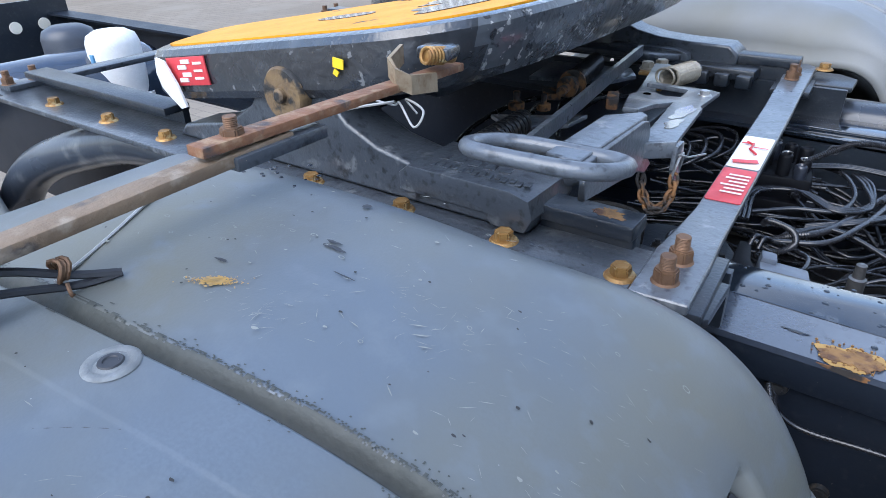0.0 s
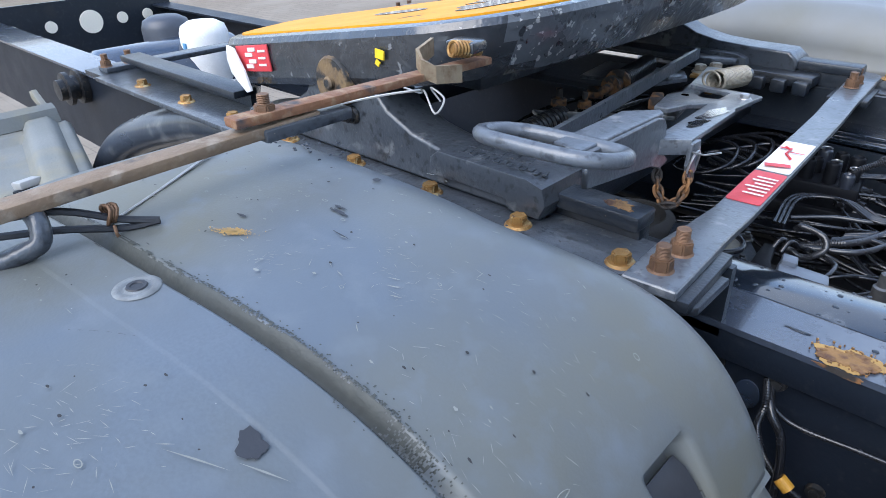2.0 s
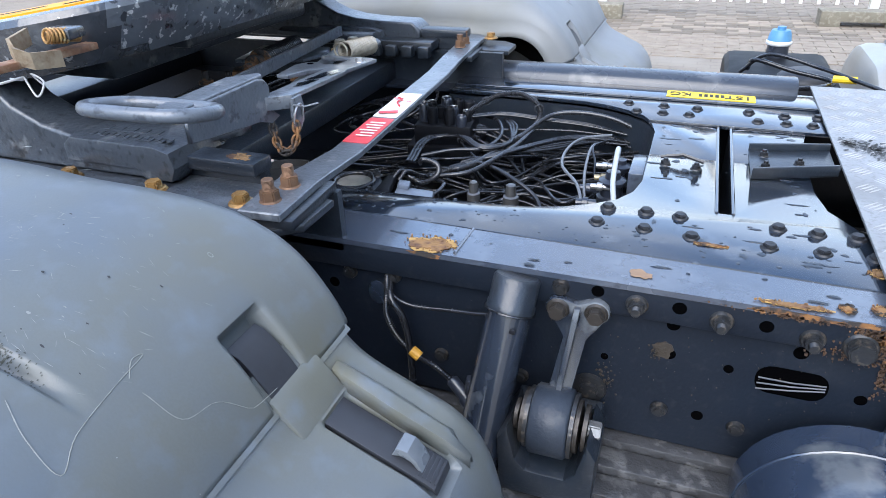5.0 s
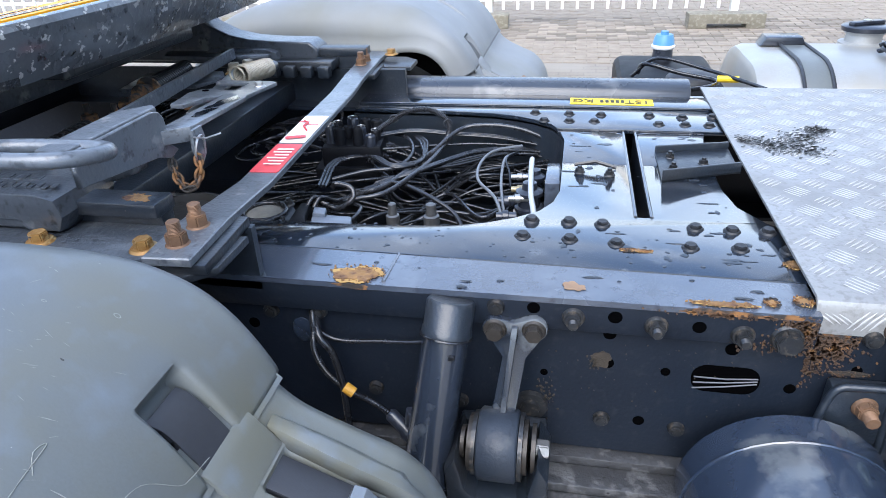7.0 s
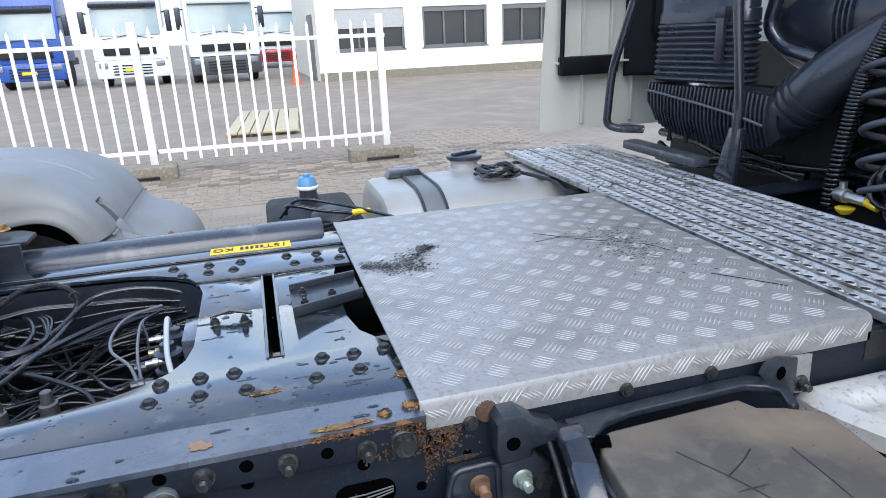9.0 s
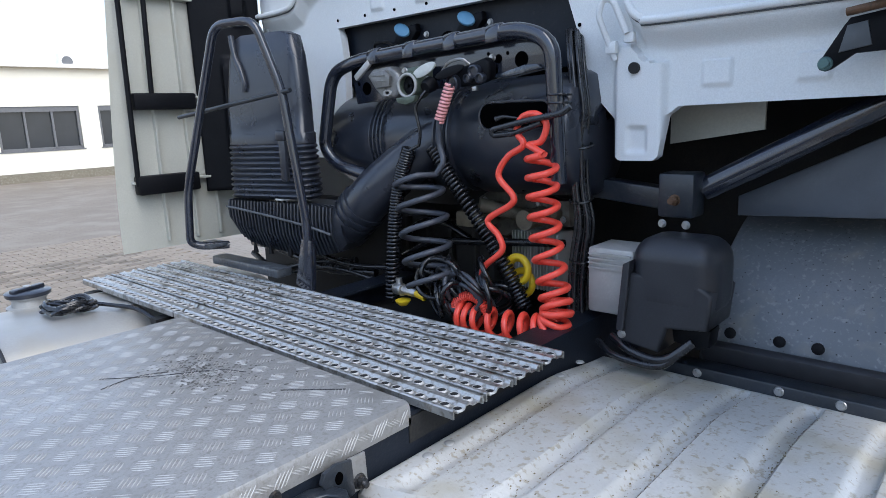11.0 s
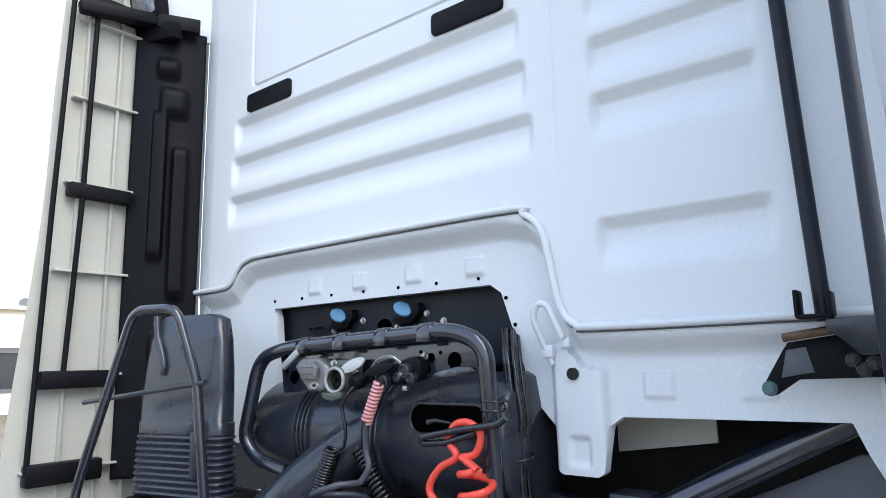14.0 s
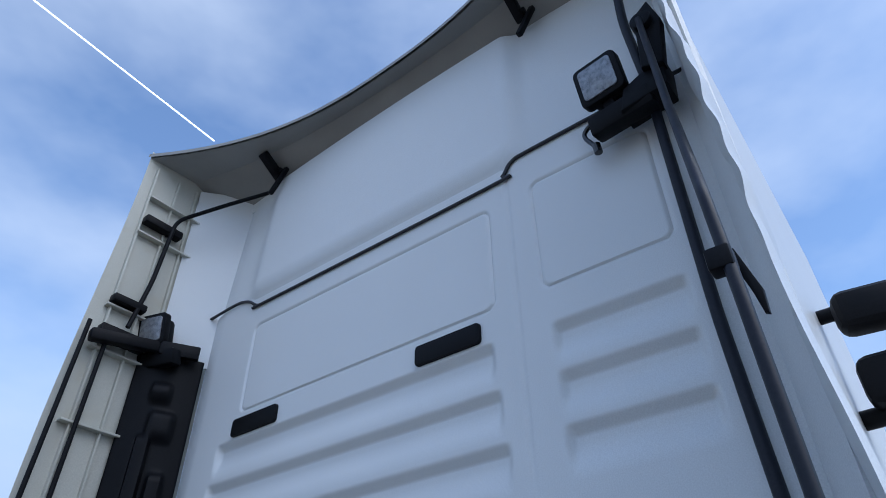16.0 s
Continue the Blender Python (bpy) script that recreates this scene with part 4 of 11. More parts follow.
for cx, cz, rx, rz, sd in ((-0.229, 0.889, 0.013, 0.011, 84), (0.055, 0.90, 0.020, 0.004, 85)):
    b = bmesh.new()
    prism(b, blob(cx, cz, rx, rz, sd), "y", -0.4393, -0.436)
    part("rust_patch", b, mat("dull_brown_dirt", (0.04, 0.03, 0.02), (0.018, 0.016, 0.015), 0.8, scale=90, bump=0.6), chassis)
b = bmesh.new()
prism(b, blob(0.030, 0.948, 0.015, 0.014, 11, 80, 0.25), "y", -0.4396, -0.436)
part("rust_patch", b, RUST, chassis)
def flecks(cx, cz, sx, sz, n, seed, y, material, size=0.0022):
    """Flaked rust on the web: many small flakes round one place."""
    r = random.Random(seed)
    b = bmesh.new()
    for _ in range(n):
        px, pz, w = r.gauss(cx, sx), r.gauss(cz, sz), r.uniform(0.2, 1.0) ** 2 * size
        if pz > (0.983 if y < -0.445 else 0.952) or (px > 0.003) != (y > -0.445 and cx > 0):
            continue
        prism(b, [(px + w * r.uniform(0.6, 1.4) * math.cos(c), pz + w * r.uniform(0.6, 1.4) * math.sin(c)) for c in (0.3, 1.5, 2.8, 4.0, 5.2)], "y", y - 0.001, y + 0.001)
    return tagged(part("rust_flake", b, material, chassis), kind="stuff")


flecks(-0.014, 0.964, 0.012, 0.014, 700, 401, -0.4516, DARKRUST)
flecks(-0.030, 0.940, 0.022, 0.006, 120, 402, -0.4516, DARKRUST)
flecks(0.030, 0.940, 0.013, 0.016, 700, 403, -0.4392, DARKRUST)
flecks(0.008, 0.930, 0.005, 0.025, 400, 404, -0.4392, DARKRUST)
flecks(0.035, 0.900, 0.018, 0.003, 90, 405, -0.4392, DARKRUST, 0.0016)
flecks(-0.10, 0.979, 0.035, 0.002, 160, 406, -0.4530, DARKRUST)
flecks(-0.235, 0.884, 0.006, 0.007, 60, 407, -0.4392, bpy.data.materials["dull_brown_dirt"])
flecks(-0.296, 0.815, 0.007, 0.018, 80, 408, -0.4392, bpy.data.materials["dull_brown_dirt"])
flecks(-0.17, 0.90, 0.16, 0.05, 160, 409, -0.4390, bpy.data.materials["dull_brown_dirt"], 0.0009)
# standing rain drops on the deck
b = bmesh.new()
rnd = random.Random(21)
for _ in range(640):
    x = rnd.uniform(-0.73, 0.0)
    y = rnd.uniform(-0.44, -0.29) if rnd.random() < 0.8 else rnd.uniform(-0.28, 0.1)
    if y > -0.285 and x < -0.29:
        continue
    if rnd.random() < (x + 0.73) * 1.1 or (y < -0.37 and rnd.random() < 0.95):
        continue
    r = 0.0007 + 0.0030 * rnd.random() ** 2.6
    z = 0.9868 if y < -0.37 else 0.988
    n0 = len(b.verts)
    lathe(b, [(0, r), (r * 0.16, r * 0.86), (r * 0.24, r * 0.45), (r * 0.26, 0.0)], (0, 0, 0), (0, 0, 1), 9)
    b.verts.ensure_lookup_table()
    stretch_, a_ = rnd.uniform(0.8, 1.3), rnd.uniform(0, 3.1)
    for v in b.verts[n0:]:
        q = Vector((v.co.x * stretch_, v.co.y, v.co.z))
        v.co = Vector((x + q.x * math.cos(a_) - q.y * math.sin(a_), y + q.x * math.sin(a_) + q.y * math.cos(a_), z + q.z))
drops = solo("rain_drops", b, mat("rain_water", (0.018, 0.024, 0.034), None, 0.05, bump=0, spec=0.5), "beads of rain water on the painted frame", "water drops", kind="stuff")
# weld bead across the upper strip
b = bmesh.new()
wb = [(-0.503 - 0.003 * k / 15, -0.370 - 0.074 * k / 15, 0.9858) for k in range(16)]
sweep(b, wb, 0.0026, 6, rr=[0.0022 + 0.0007 * (k % 2) for k in range(16)])
part("weld_bead", b, FLANGE, chassis)
# shallow puddles left on the plates
b = bmesh.new()
rnd = random.Random(77)
for k in range(88):
    if k < 80:
        x, y = rnd.uniform(-0.29, -0.01), rnd.uniform(-0.365, 0.15)
        if -0.20 < x < -0.145 and y > -0.25:
            continue
        if x > -0.06 and y > -0.22:
            continue
    else:
        x, y = rnd.uniform(-0.70, -0.01), rnd.uniform(-0.445, -0.372)
    rx, ry = 0.003 + 0.013 * rnd.random() ** 2, 0.002 + 0.006 * rnd.random() ** 2
    if y < -0.37:
        ry = min(ry, 0.004)
        y = min(-0.374, max(-0.444, y))
    z = 0.9866 if y < -0.37 else 0.9881
    hh_ = 0.0005
    pts = blob(x, y, rx, ry, 300 + k, 22)
    A = [b.verts.new((px, py, z)) for px, py in pts]
    B = [b.verts.new((x + (px - x) * 0.86, y + (py - y) * 0.86, z + hh_ * 0.8)) for px, py in pts]
    C = [b.verts.new((x + (px - x) * 0.6, y + (py - y) * 0.6, z + hh_)) for px, py in pts]
    for S, T in ((A, B), (B, C)):
        for q in range(22):
            b.faces.new((S[q], S[(q + 1) % 22], T[(q + 1) % 22], T[q])).smooth = True
    b.faces.new(C).smooth = True
solo("rain_puddles", b, mat("thin_water", (0.015, 0.020, 0.028), None, 0.06, bump=0, spec=0.5), "shallow rain puddles on the painted frame", "water puddles", kind="stuff")
# rolled edges of the slot
for x in (-0.1838, -0.1612):
    b = bmesh.new()
    sweep(b, [(x, YC - 0.205, 0.9865), (x, YC + 0.205, 0.9865)], 0.0032, 10)
    part("rolled_edge", b, DECKPAINT, chassis)
# stickers
b = bmesh.new()
prism(b, [(-0.29, 0.304), (-0.114, 0.300), (-0.114, 0.344), (-0.29, 0.348)], "z", 0.9978, 0.9990)
yl = solo("weight_sticker", b, YELLAB, "yellow load sticker with black print on the far rail", "sticker")


def lettering(name, text, size, m, material, parent, depth=0.0006):
    c = bpy.data.curves.new(name, "FONT")
    c.body, c.size, c.extrude, c.align_x, c.align_y = text, size, depth, "CENTER", "CENTER"
    c.materials.append(material)
    o = new(name, c)
    o.matrix_basis = m
    if parent:
        adopt(o, parent)
    return o


def strip(b, pts, w, t):
    """A flat steel strip on edge, bent along a line: w high, t thick."""
    P = [Vector(p) for p in pts]
    rows = []
    for i, p in enumerate(P):
        d = (P[min(i + 1, len(P) - 1)] - P[max(i - 1, 0)])
        n = Vector((-d.y, d.x, 0)).normalized() * t / 2
        u = Vector((0, 0, w / 2))
        rows.append([b.verts.new(p + n + u), b.verts.new(p - n + u), b.verts.new(p - n - u), b.verts.new(p + n - u)])
    for A, B in zip(rows, rows[1:]):
        for k in range(4):
            b.faces.new((A[k], A[(k + 1) % 4], B[(k + 1) % 4], B[k]))
    b.faces.new(rows[0]), b.faces.new(rows[-1][::-1])
    return b


def bars(name, spec, z, material, parent):
    """Flat printed bars: centre, size and turn."""
    b = bmesh.new()
    for x, y, w, h, a in spec:
        box(b, (x, y, z), (w, h, 0.0006), (0, 0, a))
    return part(name, b, material, parent)


lettering("print", "KG", 0.034, pose(-0.262, 0.326, 0.9994, 0, 0, 178), PRINT, yl)
lettering("print", "1ST", 0.034, pose(-0.147, 0.322, 0.9994, 0, 0, 178), PRINT, yl)
bars("print", [(-0.222 + 0.011 * k, 0.324, 0.007, 0.019, 0) for k in range(5)], 0.9994, PRINT, yl)

# ---- fifth wheel and its mounting ----
Y5 = -0.04
mount = thing("mounting_plate", (-1.35, Y5, 1.05), "black painted fifth-wheel mounting frame bolted to the chassis", "mounting frame")
for s in (-1, 1):
    b = bmesh.new()
    yo, yi = Y5 + s * 0.535, Y5 + s * 0.43
    prism(b, [(-2.08, yo), (-0.765, yo), (-0.743, yo - s * 0.02), (-0.743, yi), (-2.08, yi)], "z", 1.058, 1.068, bev=0.002)
    part("side_angle", b, CAST, mount)
    b = bmesh.new()
    prism(b, [(-0.78, yo), (-0.70, yo), (-0.665, yo - s * 0.03), (-0.665, yi), (-0.78, yi)], "z", 1.044, 1.0545, bev=0.002)
    part("end_plate", b, CHASSIS, mount)
    b = bmesh.new()
    box(b, (-1.37, Y5 + s * 0.405, 1.01), (1.40, 0.012, 0.09))
    part("side_web", b, CHASSIS, mount)
    b = bmesh.new()
    box(b, (-1.83, Y5 + s * 0.445, 1.098), (0.50, 0.05, 0.014), bev=0.003)
    box(b, (-1.83, Y5 + s * 0.430, 1.075), (0.50, 0.012, 0.045))
    part("slide_rail", b, CHASSIS, mount)
    b = bmesh.new()
    box(b, (-0.96, Y5 + s * 0.432, 1.091), (0.39, 0.042, 0.020), bev=0.004)
    box(b, (-0.96, Y5 + s * 0.428, 1.070), (0.385, 0.026, 0.045), bev=0.003)
    part("slide_rail", b, CHASSIS, mount)
rnd = random.Random(2)
for s in (-1, 1):
    for x in (-0.758, -0.896, -1.044, -1.203, -1.37, -1.545, -1.72, -1.915):
        bolt(B_FLANGE, x + (0.03 if s > 0 else 0), Y5 + s * 0.498, 1.068, mount, spin=rnd.uniform(0, 60))
for x, mat_ in ((-1.62, CHASSIS), (-1.02, CHASSIS)):
    b = bmesh.new()
    box(b, (x, Y5, 1.00), (0.14, 0.82, 0.05), bev=0.006)
    part("cross_tube", b, mat_, mount)
crust(blob(-0.800, -0.474, 0.017, 0.011, 44, 60, 0.2), 1.1008, RUSTY, mount, "rust_spot", 0.0008)

bar_t = thing("cross_bar", (-0.73, Y5, 1.07), "flat grey steel cross bar with red and white warning stickers", "cross bar")
ends = [Vector((-0.709, -0.572, 0)), Vector((-0.766, 0.405, 0))]
dv = (ends[1] - ends[0]).normalized()
nv = Vector((-dv.y, dv.x, 0))


def on_bar(t, o, z):
    p = ends[0] + dv * t + nv * o
    return (p.x, p.y, z)


LB = (ends[1] - ends[0]).length
b = bmesh.new()
secs = [(0, 1.0775, 0.029), (0.10, 1.0775, 0.029), (0.16, 1.071, 0.026), (0.25, 1.0620, 0.024), (0.72, 1.061, 0.024), (0.83, 1.068, 0.024), (LB, 1.0705, 0.026)]
rows = [[bm_v for bm_v in (b.verts.new(on_bar(t, w, z)), b.verts.new(on_bar(t, -w, z)), b.verts.new(on_bar(t, -w, z - 0.011)), b.verts.new(on_bar(t, w, z - 0.011)))] for t, z, w in secs]
for A, B in zip(rows, rows[1:]):
    for k in range(4):
        b.faces.new((A[k], A[(k + 1) % 4], B[(k + 1) % 4], B[k]))
b.faces.new(rows[0]), b.faces.new(rows[-1][::-1])
bmesh.ops.bevel(b, geom=b.edges[:], offset=0.0015, segments=1, affect="EDGES")
part("flat_bar", b, LEVER, bar_t)
for t0, t1, zp in ((0.006, 0.13, 1.0600), (LB - 0.11, LB - 0.005, 1.0525)):
    b = bmesh.new()
    c = on_bar((t0 + t1) / 2, -0.006 if zp > 1.055 else 0.001, zp)
    box(b, c, (0.070, t1 - t0, 0.013), (0, 0, math.degrees(math.atan2(dv.y, dv.x)) - 90), bev=0.002)
    part("packing_plate", b, CHASSIS, bar_t)
for t, o in ((0.034, 0.002), (0.080, 0.0), (LB - 0.065, 0.006), (LB - 0.025, 0.006)):
    x, y, z = on_bar(t, o, 1.0775 if t < 0.2 else 1.0705)
    bolt(B_NUT, x, y, z, bar_t, spin=rnd.uniform(0, 60), name="nut")
ang = math.degrees(math.atan2(dv.y, dv.x))
for nm, t0, t1, m_ in (("red_sticker", 0.282, 0.402, REDLAB), ("white_sticker", 0.409, 0.552, WHITELAB)):
    b = bmesh.new()
    c = on_bar((t0 + t1) / 2, 0, 1.0622)
    prism(b, [(x, y) for x, y in round_rect(t1 - t0, 0.044, 0.004)], "z", 0, 0.0008)
    bmesh.ops.transform(b, matrix=pose(*c, 0, 0, ang), verts=b.verts)
    st = part(nm, b, m_, bar_t, "red sticker with white print" if "red" in nm else "torn white sticker with a red sketch")
    b = bmesh.new()
    r2 = random.Random(7)
    if "red" in nm:
        for k in range(6):
            tt = t0 + 0.014 + 0.0125 * k
            wdt = r2.uniform(0.022, 0.036)
            box(b, on_bar(tt + 0.012, -0.018 + wdt / 2, 1.0659), (0.0042, wdt, 0.0004), (0, 0, ang))
        part("print", b, WHITELAB, st)
    else:
        sweep(b, [on_bar(t0 + 0.055, -0.008, 1.066), on_bar(t0 + 0.075, 0.004, 1.066), on_bar(t0 + 0.095, 0.002, 1.066), on_bar(t0 + 0.105, 0.012, 1.066)], 0.0018, 5)
        box(b, on_bar(t0 + 0.02, 0, 1.066), (0.012, 0.034, 0.0004), (0, 0, ang + 18))
        box(b, on_bar(t0 + 0.085, -0.010, 1.066), (0.003, 0.02, 0.0004), (0, 0, ang))
        box(b, on_bar(t0 + 0.1, 0.010, 1.066), (0.005, 0.018, 0.0004), (0, 0, ang))
        part("print", b, REDLAB, st)
# rear cross bar
rb = thing("rear_cross_bar", (-2.2, Y5, 1.07), "flat dark steel bar across the tail of the mounting frame", "cross bar")
b = bmesh.new()
box(b, (-2.12, Y5, 1.072), (0.05, 1.0, 0.012), bev=0.002)
part("flat_bar", b, CAST, rb)
for y in (-0.53, -0.475, 0.41, 0.46):
    bolt(B_NUT, -2.12, y, 1.078, rb, spin=y * 900, name="nut")
b = bmesh.new()
box(b, (-2.13, -0.50, 1.062), (0.1, 0.12, 0.01))
part("packing_plate", b, CHASSIS, rb)

fw = thing("fifth_wheel", (-1.17, Y5, 1.08), "greasy black fifth-wheel coupling plate with orange paint on top", "fifth wheel")
TILT5 = 8.5


def ztop(x):
    return 1.290 + math.tan(radians(TILT5)) * (x + 1.0)


def plate_half():
    return [(-0.935, 0.0), (-0.936, 0.14), (-0.944, 0.26), (-0.960, 0.36), (-0.995, 0.43), (-1.05, 0.470), (-1.13, 0.485), (-1.46, 0.488), (-1.56, 0.475), (-1.62, 0.42), (-1.68, 0.33),
            (-1.72, 0.26), (-1.70, 0.20), (-1.55, 0.12), (-1.43, 0.055), (-1.31, 0.03), (-1.29, 0.0)]


def smooth2(pts, n=4):
    return [(v.x, v.y) for v in spline([(x, y, 0) for x, y in pts], n)]


hp = smooth2(plate_half(), 4)
outline = [(x, Y5 - y) for x, y in hp] + [(x, Y5 + y) for x, y in hp[::-1][1:-1]]


def tilted(b):
    for v in b.verts:
        v.co.z += ztop(v.co.x) - 1.3
    return b


b = bmesh.new()
# the skirt is drawn out below the rim, and the rim is rounded
inner = len(outline)
cx, cy = -1.28, Y5
levels = [(0.97, 1.300), (0.99, 1.297), (1.0, 1.288), (1.003, 1.265), (1.0, 1.234), (0.985, 1.222), (0.95, 1.222), (0.94, 1.232), (0.94, 1.285)]
rings = [[b.verts.new((cx + (x - cx) * k - 0.022 * sstep(1.288, 1.222, z) * sstep(-1.10, -0.96, x), cy + (y - cy) * k, z)) for x, y in outline] for k, z in levels]
for A, B in zip(rings, rings[1:]):
    for k in range(inner):
        b.faces.new((A[k], A[(k + 1) % inner], B[(k + 1) % inner], B[k]))
b.faces.new(rings[0])
b.faces.new(rings[-1][::-1])
r2 = random.Random(4)
rim_ob = part("coupling_plate", tilted(b), GREASE, fw, "greasy black plate rim, its worn front paler with sky sheen")
rim_ob.data.materials.append(RIMFRONT)
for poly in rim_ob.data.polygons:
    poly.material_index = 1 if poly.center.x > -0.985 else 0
b = bmesh.new()
sc = [(cx + (x - cx) * 0.95, cy + (y - cy) * 0.95) for x, y in outline]
prism(b, sc, "z", 1.300, 1.3025)
part("painted_top", tilted(b), ORANGE, fw, "orange paint with dark greasy patches")
b = bmesh.new()
for y, dx in ((-0.32, -0.20), (0.24, -0.20), (-0.33, 0.0)):
    prism(b, [(-1.12 + dx + 0.055 * math.cos(a * math.tau / 20), y + 0.035 * math.sin(a * math.tau / 20)) for a in range(20)], "z", 1.3027, 1.3035)
prism(b, blob(-1.10, Y5 + 0.02, 0.125, 0.31, 31, 60, 0.1), "z", 1.3027, 1.3036)
prism(b, blob(-1.36, Y5 + 0.02, 0.05, 0.10, 33, 28), "z", 1.3027, 1.3036)
part("grease_patch", tilted(b), GREASE, fw)
# rubber-like chips and drops on the rim
for s in (-1, 1):
    b = bmesh.new()
    ya, yb = Y5 + s * 0.475, Y5 + s * 0.40
    prism(b, [(-1.54, 1.069), (-1.52, 1.09), (-1.40, 1.115), (-1.34, 1.15), (-1.305, 1.195), (-1.19, 1.195), (-1.15, 1.155), (-1.10, 1.132), (-1.05, 1.122), (-0.99, 1.118), (-0.90, 1.116), (-0.88, 1.10), (-0.88, 1.070)], "y", min(ya, yb), max(ya, yb), bev=0.006)
    soften(part("pedestal", b, CAST, fw, "dark cast pedestal with raised lettering"))
    b = bmesh.new()
    prism(b, [(-1.060, 1.110), (-1.045, 1.122), (-0.90, 1.121), (-0.876, 1.114), (-0.870, 1.093), (-0.880, 1.073), (-0.925, 1.073), (-0.935, 1.086), (-1.060, 1.086)], "y", Y5 + s * 0.482 if s < 0 else Y5 + 0.38, Y5 - 0.38 if s < 0 else Y5 + 0.482, bev=0.003)
    if s > 0:
        bmesh.ops.translate(b, verts=b.verts, vec=(-0.10, 0.0, -0.018))
    part("slide_shoe", b, CAST, fw)
    b = bmesh.new()
    lathe(b, [(0, 0.038), (0.014, 0.038), (0.018, 0.035), (0.018, 0.010), (0.024, 0.010), (0.026, 0.007)], (-1.245, Y5 + s * 0.476, 1.182), (-1.245, Y5 + s * 2, 1.182), 20)
    part("pivot_bearing", b, mat("rusty_cast", (0.20, 0.13, 0.06), (0.07, 0.05, 0.04), 0.65, scale=45, bump=0.6, stain=(0.02, 0.02, 0.02), stain_scale=30, stain_lo=0.52, stain_hi=0.6) if s < 0 else CAST, fw, "rusty round pivot bearing" if s < 0 else "")
    for dx, dz in ((-0.020, -0.050), (0.022, -0.048)):
        bolt(B_SIDE, -1.245 + dx, Y5 + s * 0.477, 1.182 + dz, fw, pose(0, 0, 0, 90 if s < 0 else -90, 0, 0), 10, "nut")
b = bmesh.new()
for k in range(14):
    x = -1.02 + 0.010 * k
    box(b, (x, -0.500 + 0.004 * (k % 2), 1.1222), (0.007, 0.011, 0.0016), (0, 0, 8), bev=0.0004)
for k in range(5):
    box(b, (-1.02 + 0.022 * k, -0.474, 1.1218), (0.014, 0.014, 0.0016), (0, 0, 8))
part("cast_lettering", b, CAST, fw)
b = bmesh.new()
box(b, (-1.25, Y5, 1.17), (0.25, 0.60, 0.05), bev=0.01)
box(b, (-1.13, Y5, 1.19), (0.10, 0.34, 0.04), bev=0.008)
part("underside_web", b, CAST, fw)
# stickers on the skirt
b = bmesh.new()
box(b, (-1.452, -0.5315, 1.188), (0.100, 0.003, 0.042), (0, -TILT5, -1), bev=0.001)
lb = part("red_sticker", b, REDLAB, fw, "red type sticker with white fields")
b = bmesh.new()
for k in range(4):
    box(b, (-1.462 + 0.010 * (k % 2), -0.5335, 1.174 + 0.0095 * k), (0.022, 0.002, 0.006), (0, -TILT5, -1))
for k in range(3):
    box(b, (-1.422, -0.5335, 1.182 + 0.011 * k), (0.022, 0.002, 0.0035), (0, -TILT5, -1))
part("print", b, WHITELAB, lb)
b = bmesh.new()
prism(b, [(-1.515, 1.203), (-1.495, 1.20), (-1.472, 1.168), (-1.458, 1.135), (-1.472, 1.130), (-1.495, 1.145), (-1.512, 1.158), (-1.520, 1.18)], "y", -0.543, -0.538, bev=0.001)
part("peeled_sticker", b, WHITELAB, fw, "peeled-off white piece of a sticker")
b = bmesh.new()
box(b, (-1.137, -0.5305, 1.236), (0.017, 0.002, 0.012), (0, 6, 0))
box(b, (-1.142, -0.5305, 1.224), (0.008, 0.002, 0.007), (0, 30, 0))
part("yellow_tag", b, YELLAB, fw)

# release bar with its hook, spring pin and wire
rel = thing("release_bar", (-1.0, -0.7, 1.24), "long rusty flat release bar with a bolted extension and loop handle", "release handle")
b = bmesh.new()
box(b, (-0.998, -0.655, 1.243), (0.021, 0.35, 0.009), (-1.2, 0, 0.0), bev=0.0015)
part("inner_bar", b, RUSTBAR, rel, "orange-brown rusty bar")
b = bmesh.new()
box(b, (-0.999, -0.90, 1.231), (0.025, 0.32, 0.011), (1.0, 0, 0), bev=0.002)
part("outer_bar", b, mat("brown_bar", (0.215, 0.150, 0.095), (0.125, 0.085, 0.055), 0.6, scale=20, bump=0.5, stain=(0.06, 0.05, 0.045), stain_scale=30, stain_lo=0.58, stain_hi=0.66, dust=((0.27, 0.22, 0.165), 60.0, 0.52, 0.7)), rel, "dull brown bar")
bolt(hex_mesh("bar_nut", 0.0105, 0.009, 0.0, 0.0, RUSTNUT, 0.009, 0.006), -0.999, -0.793, 1.2475, rel, spin=12, name="nut")
b = bmesh.new()
box(b, (-0.999, -0.755, 1.230), (0.034, 0.10, 0.012), bev=0.002)
part("joint_plate", b, CAST, rel)
b = bmesh.new()
sweep(b, bent([(-1.0, -1.0, 1.222), (-0.986, -1.0, 1.218), (-0.979, -1.003, 1.204), (-0.992, -1.03, 1.193), (-1.03, -1.10, 1.193)], 0.012), 0.0075, 10)
part("loop_handle", b, CAST, rel)
b = bmesh.new()
box(b, (-0.992, -0.522, 1.264), (0.040, 0.032, 0.014), (0, 0, 8), bev=0.004)
part("latch_block", b, GREASE, rel)
b = bmesh.new()
sweep(b, coil((-0.985, -0.556, 1.267), (-0.981, -0.528, 1.262), 0.0082, 6), 0.0018, 6)
cyl(b, (-0.985, -0.550, 1.266), (-0.980, -0.512, 1.258), 0.0066, seg=14, bev=0.001)
part("spring", b, GOLD, rel, "dull zinc spring pin")
b = bmesh.new()
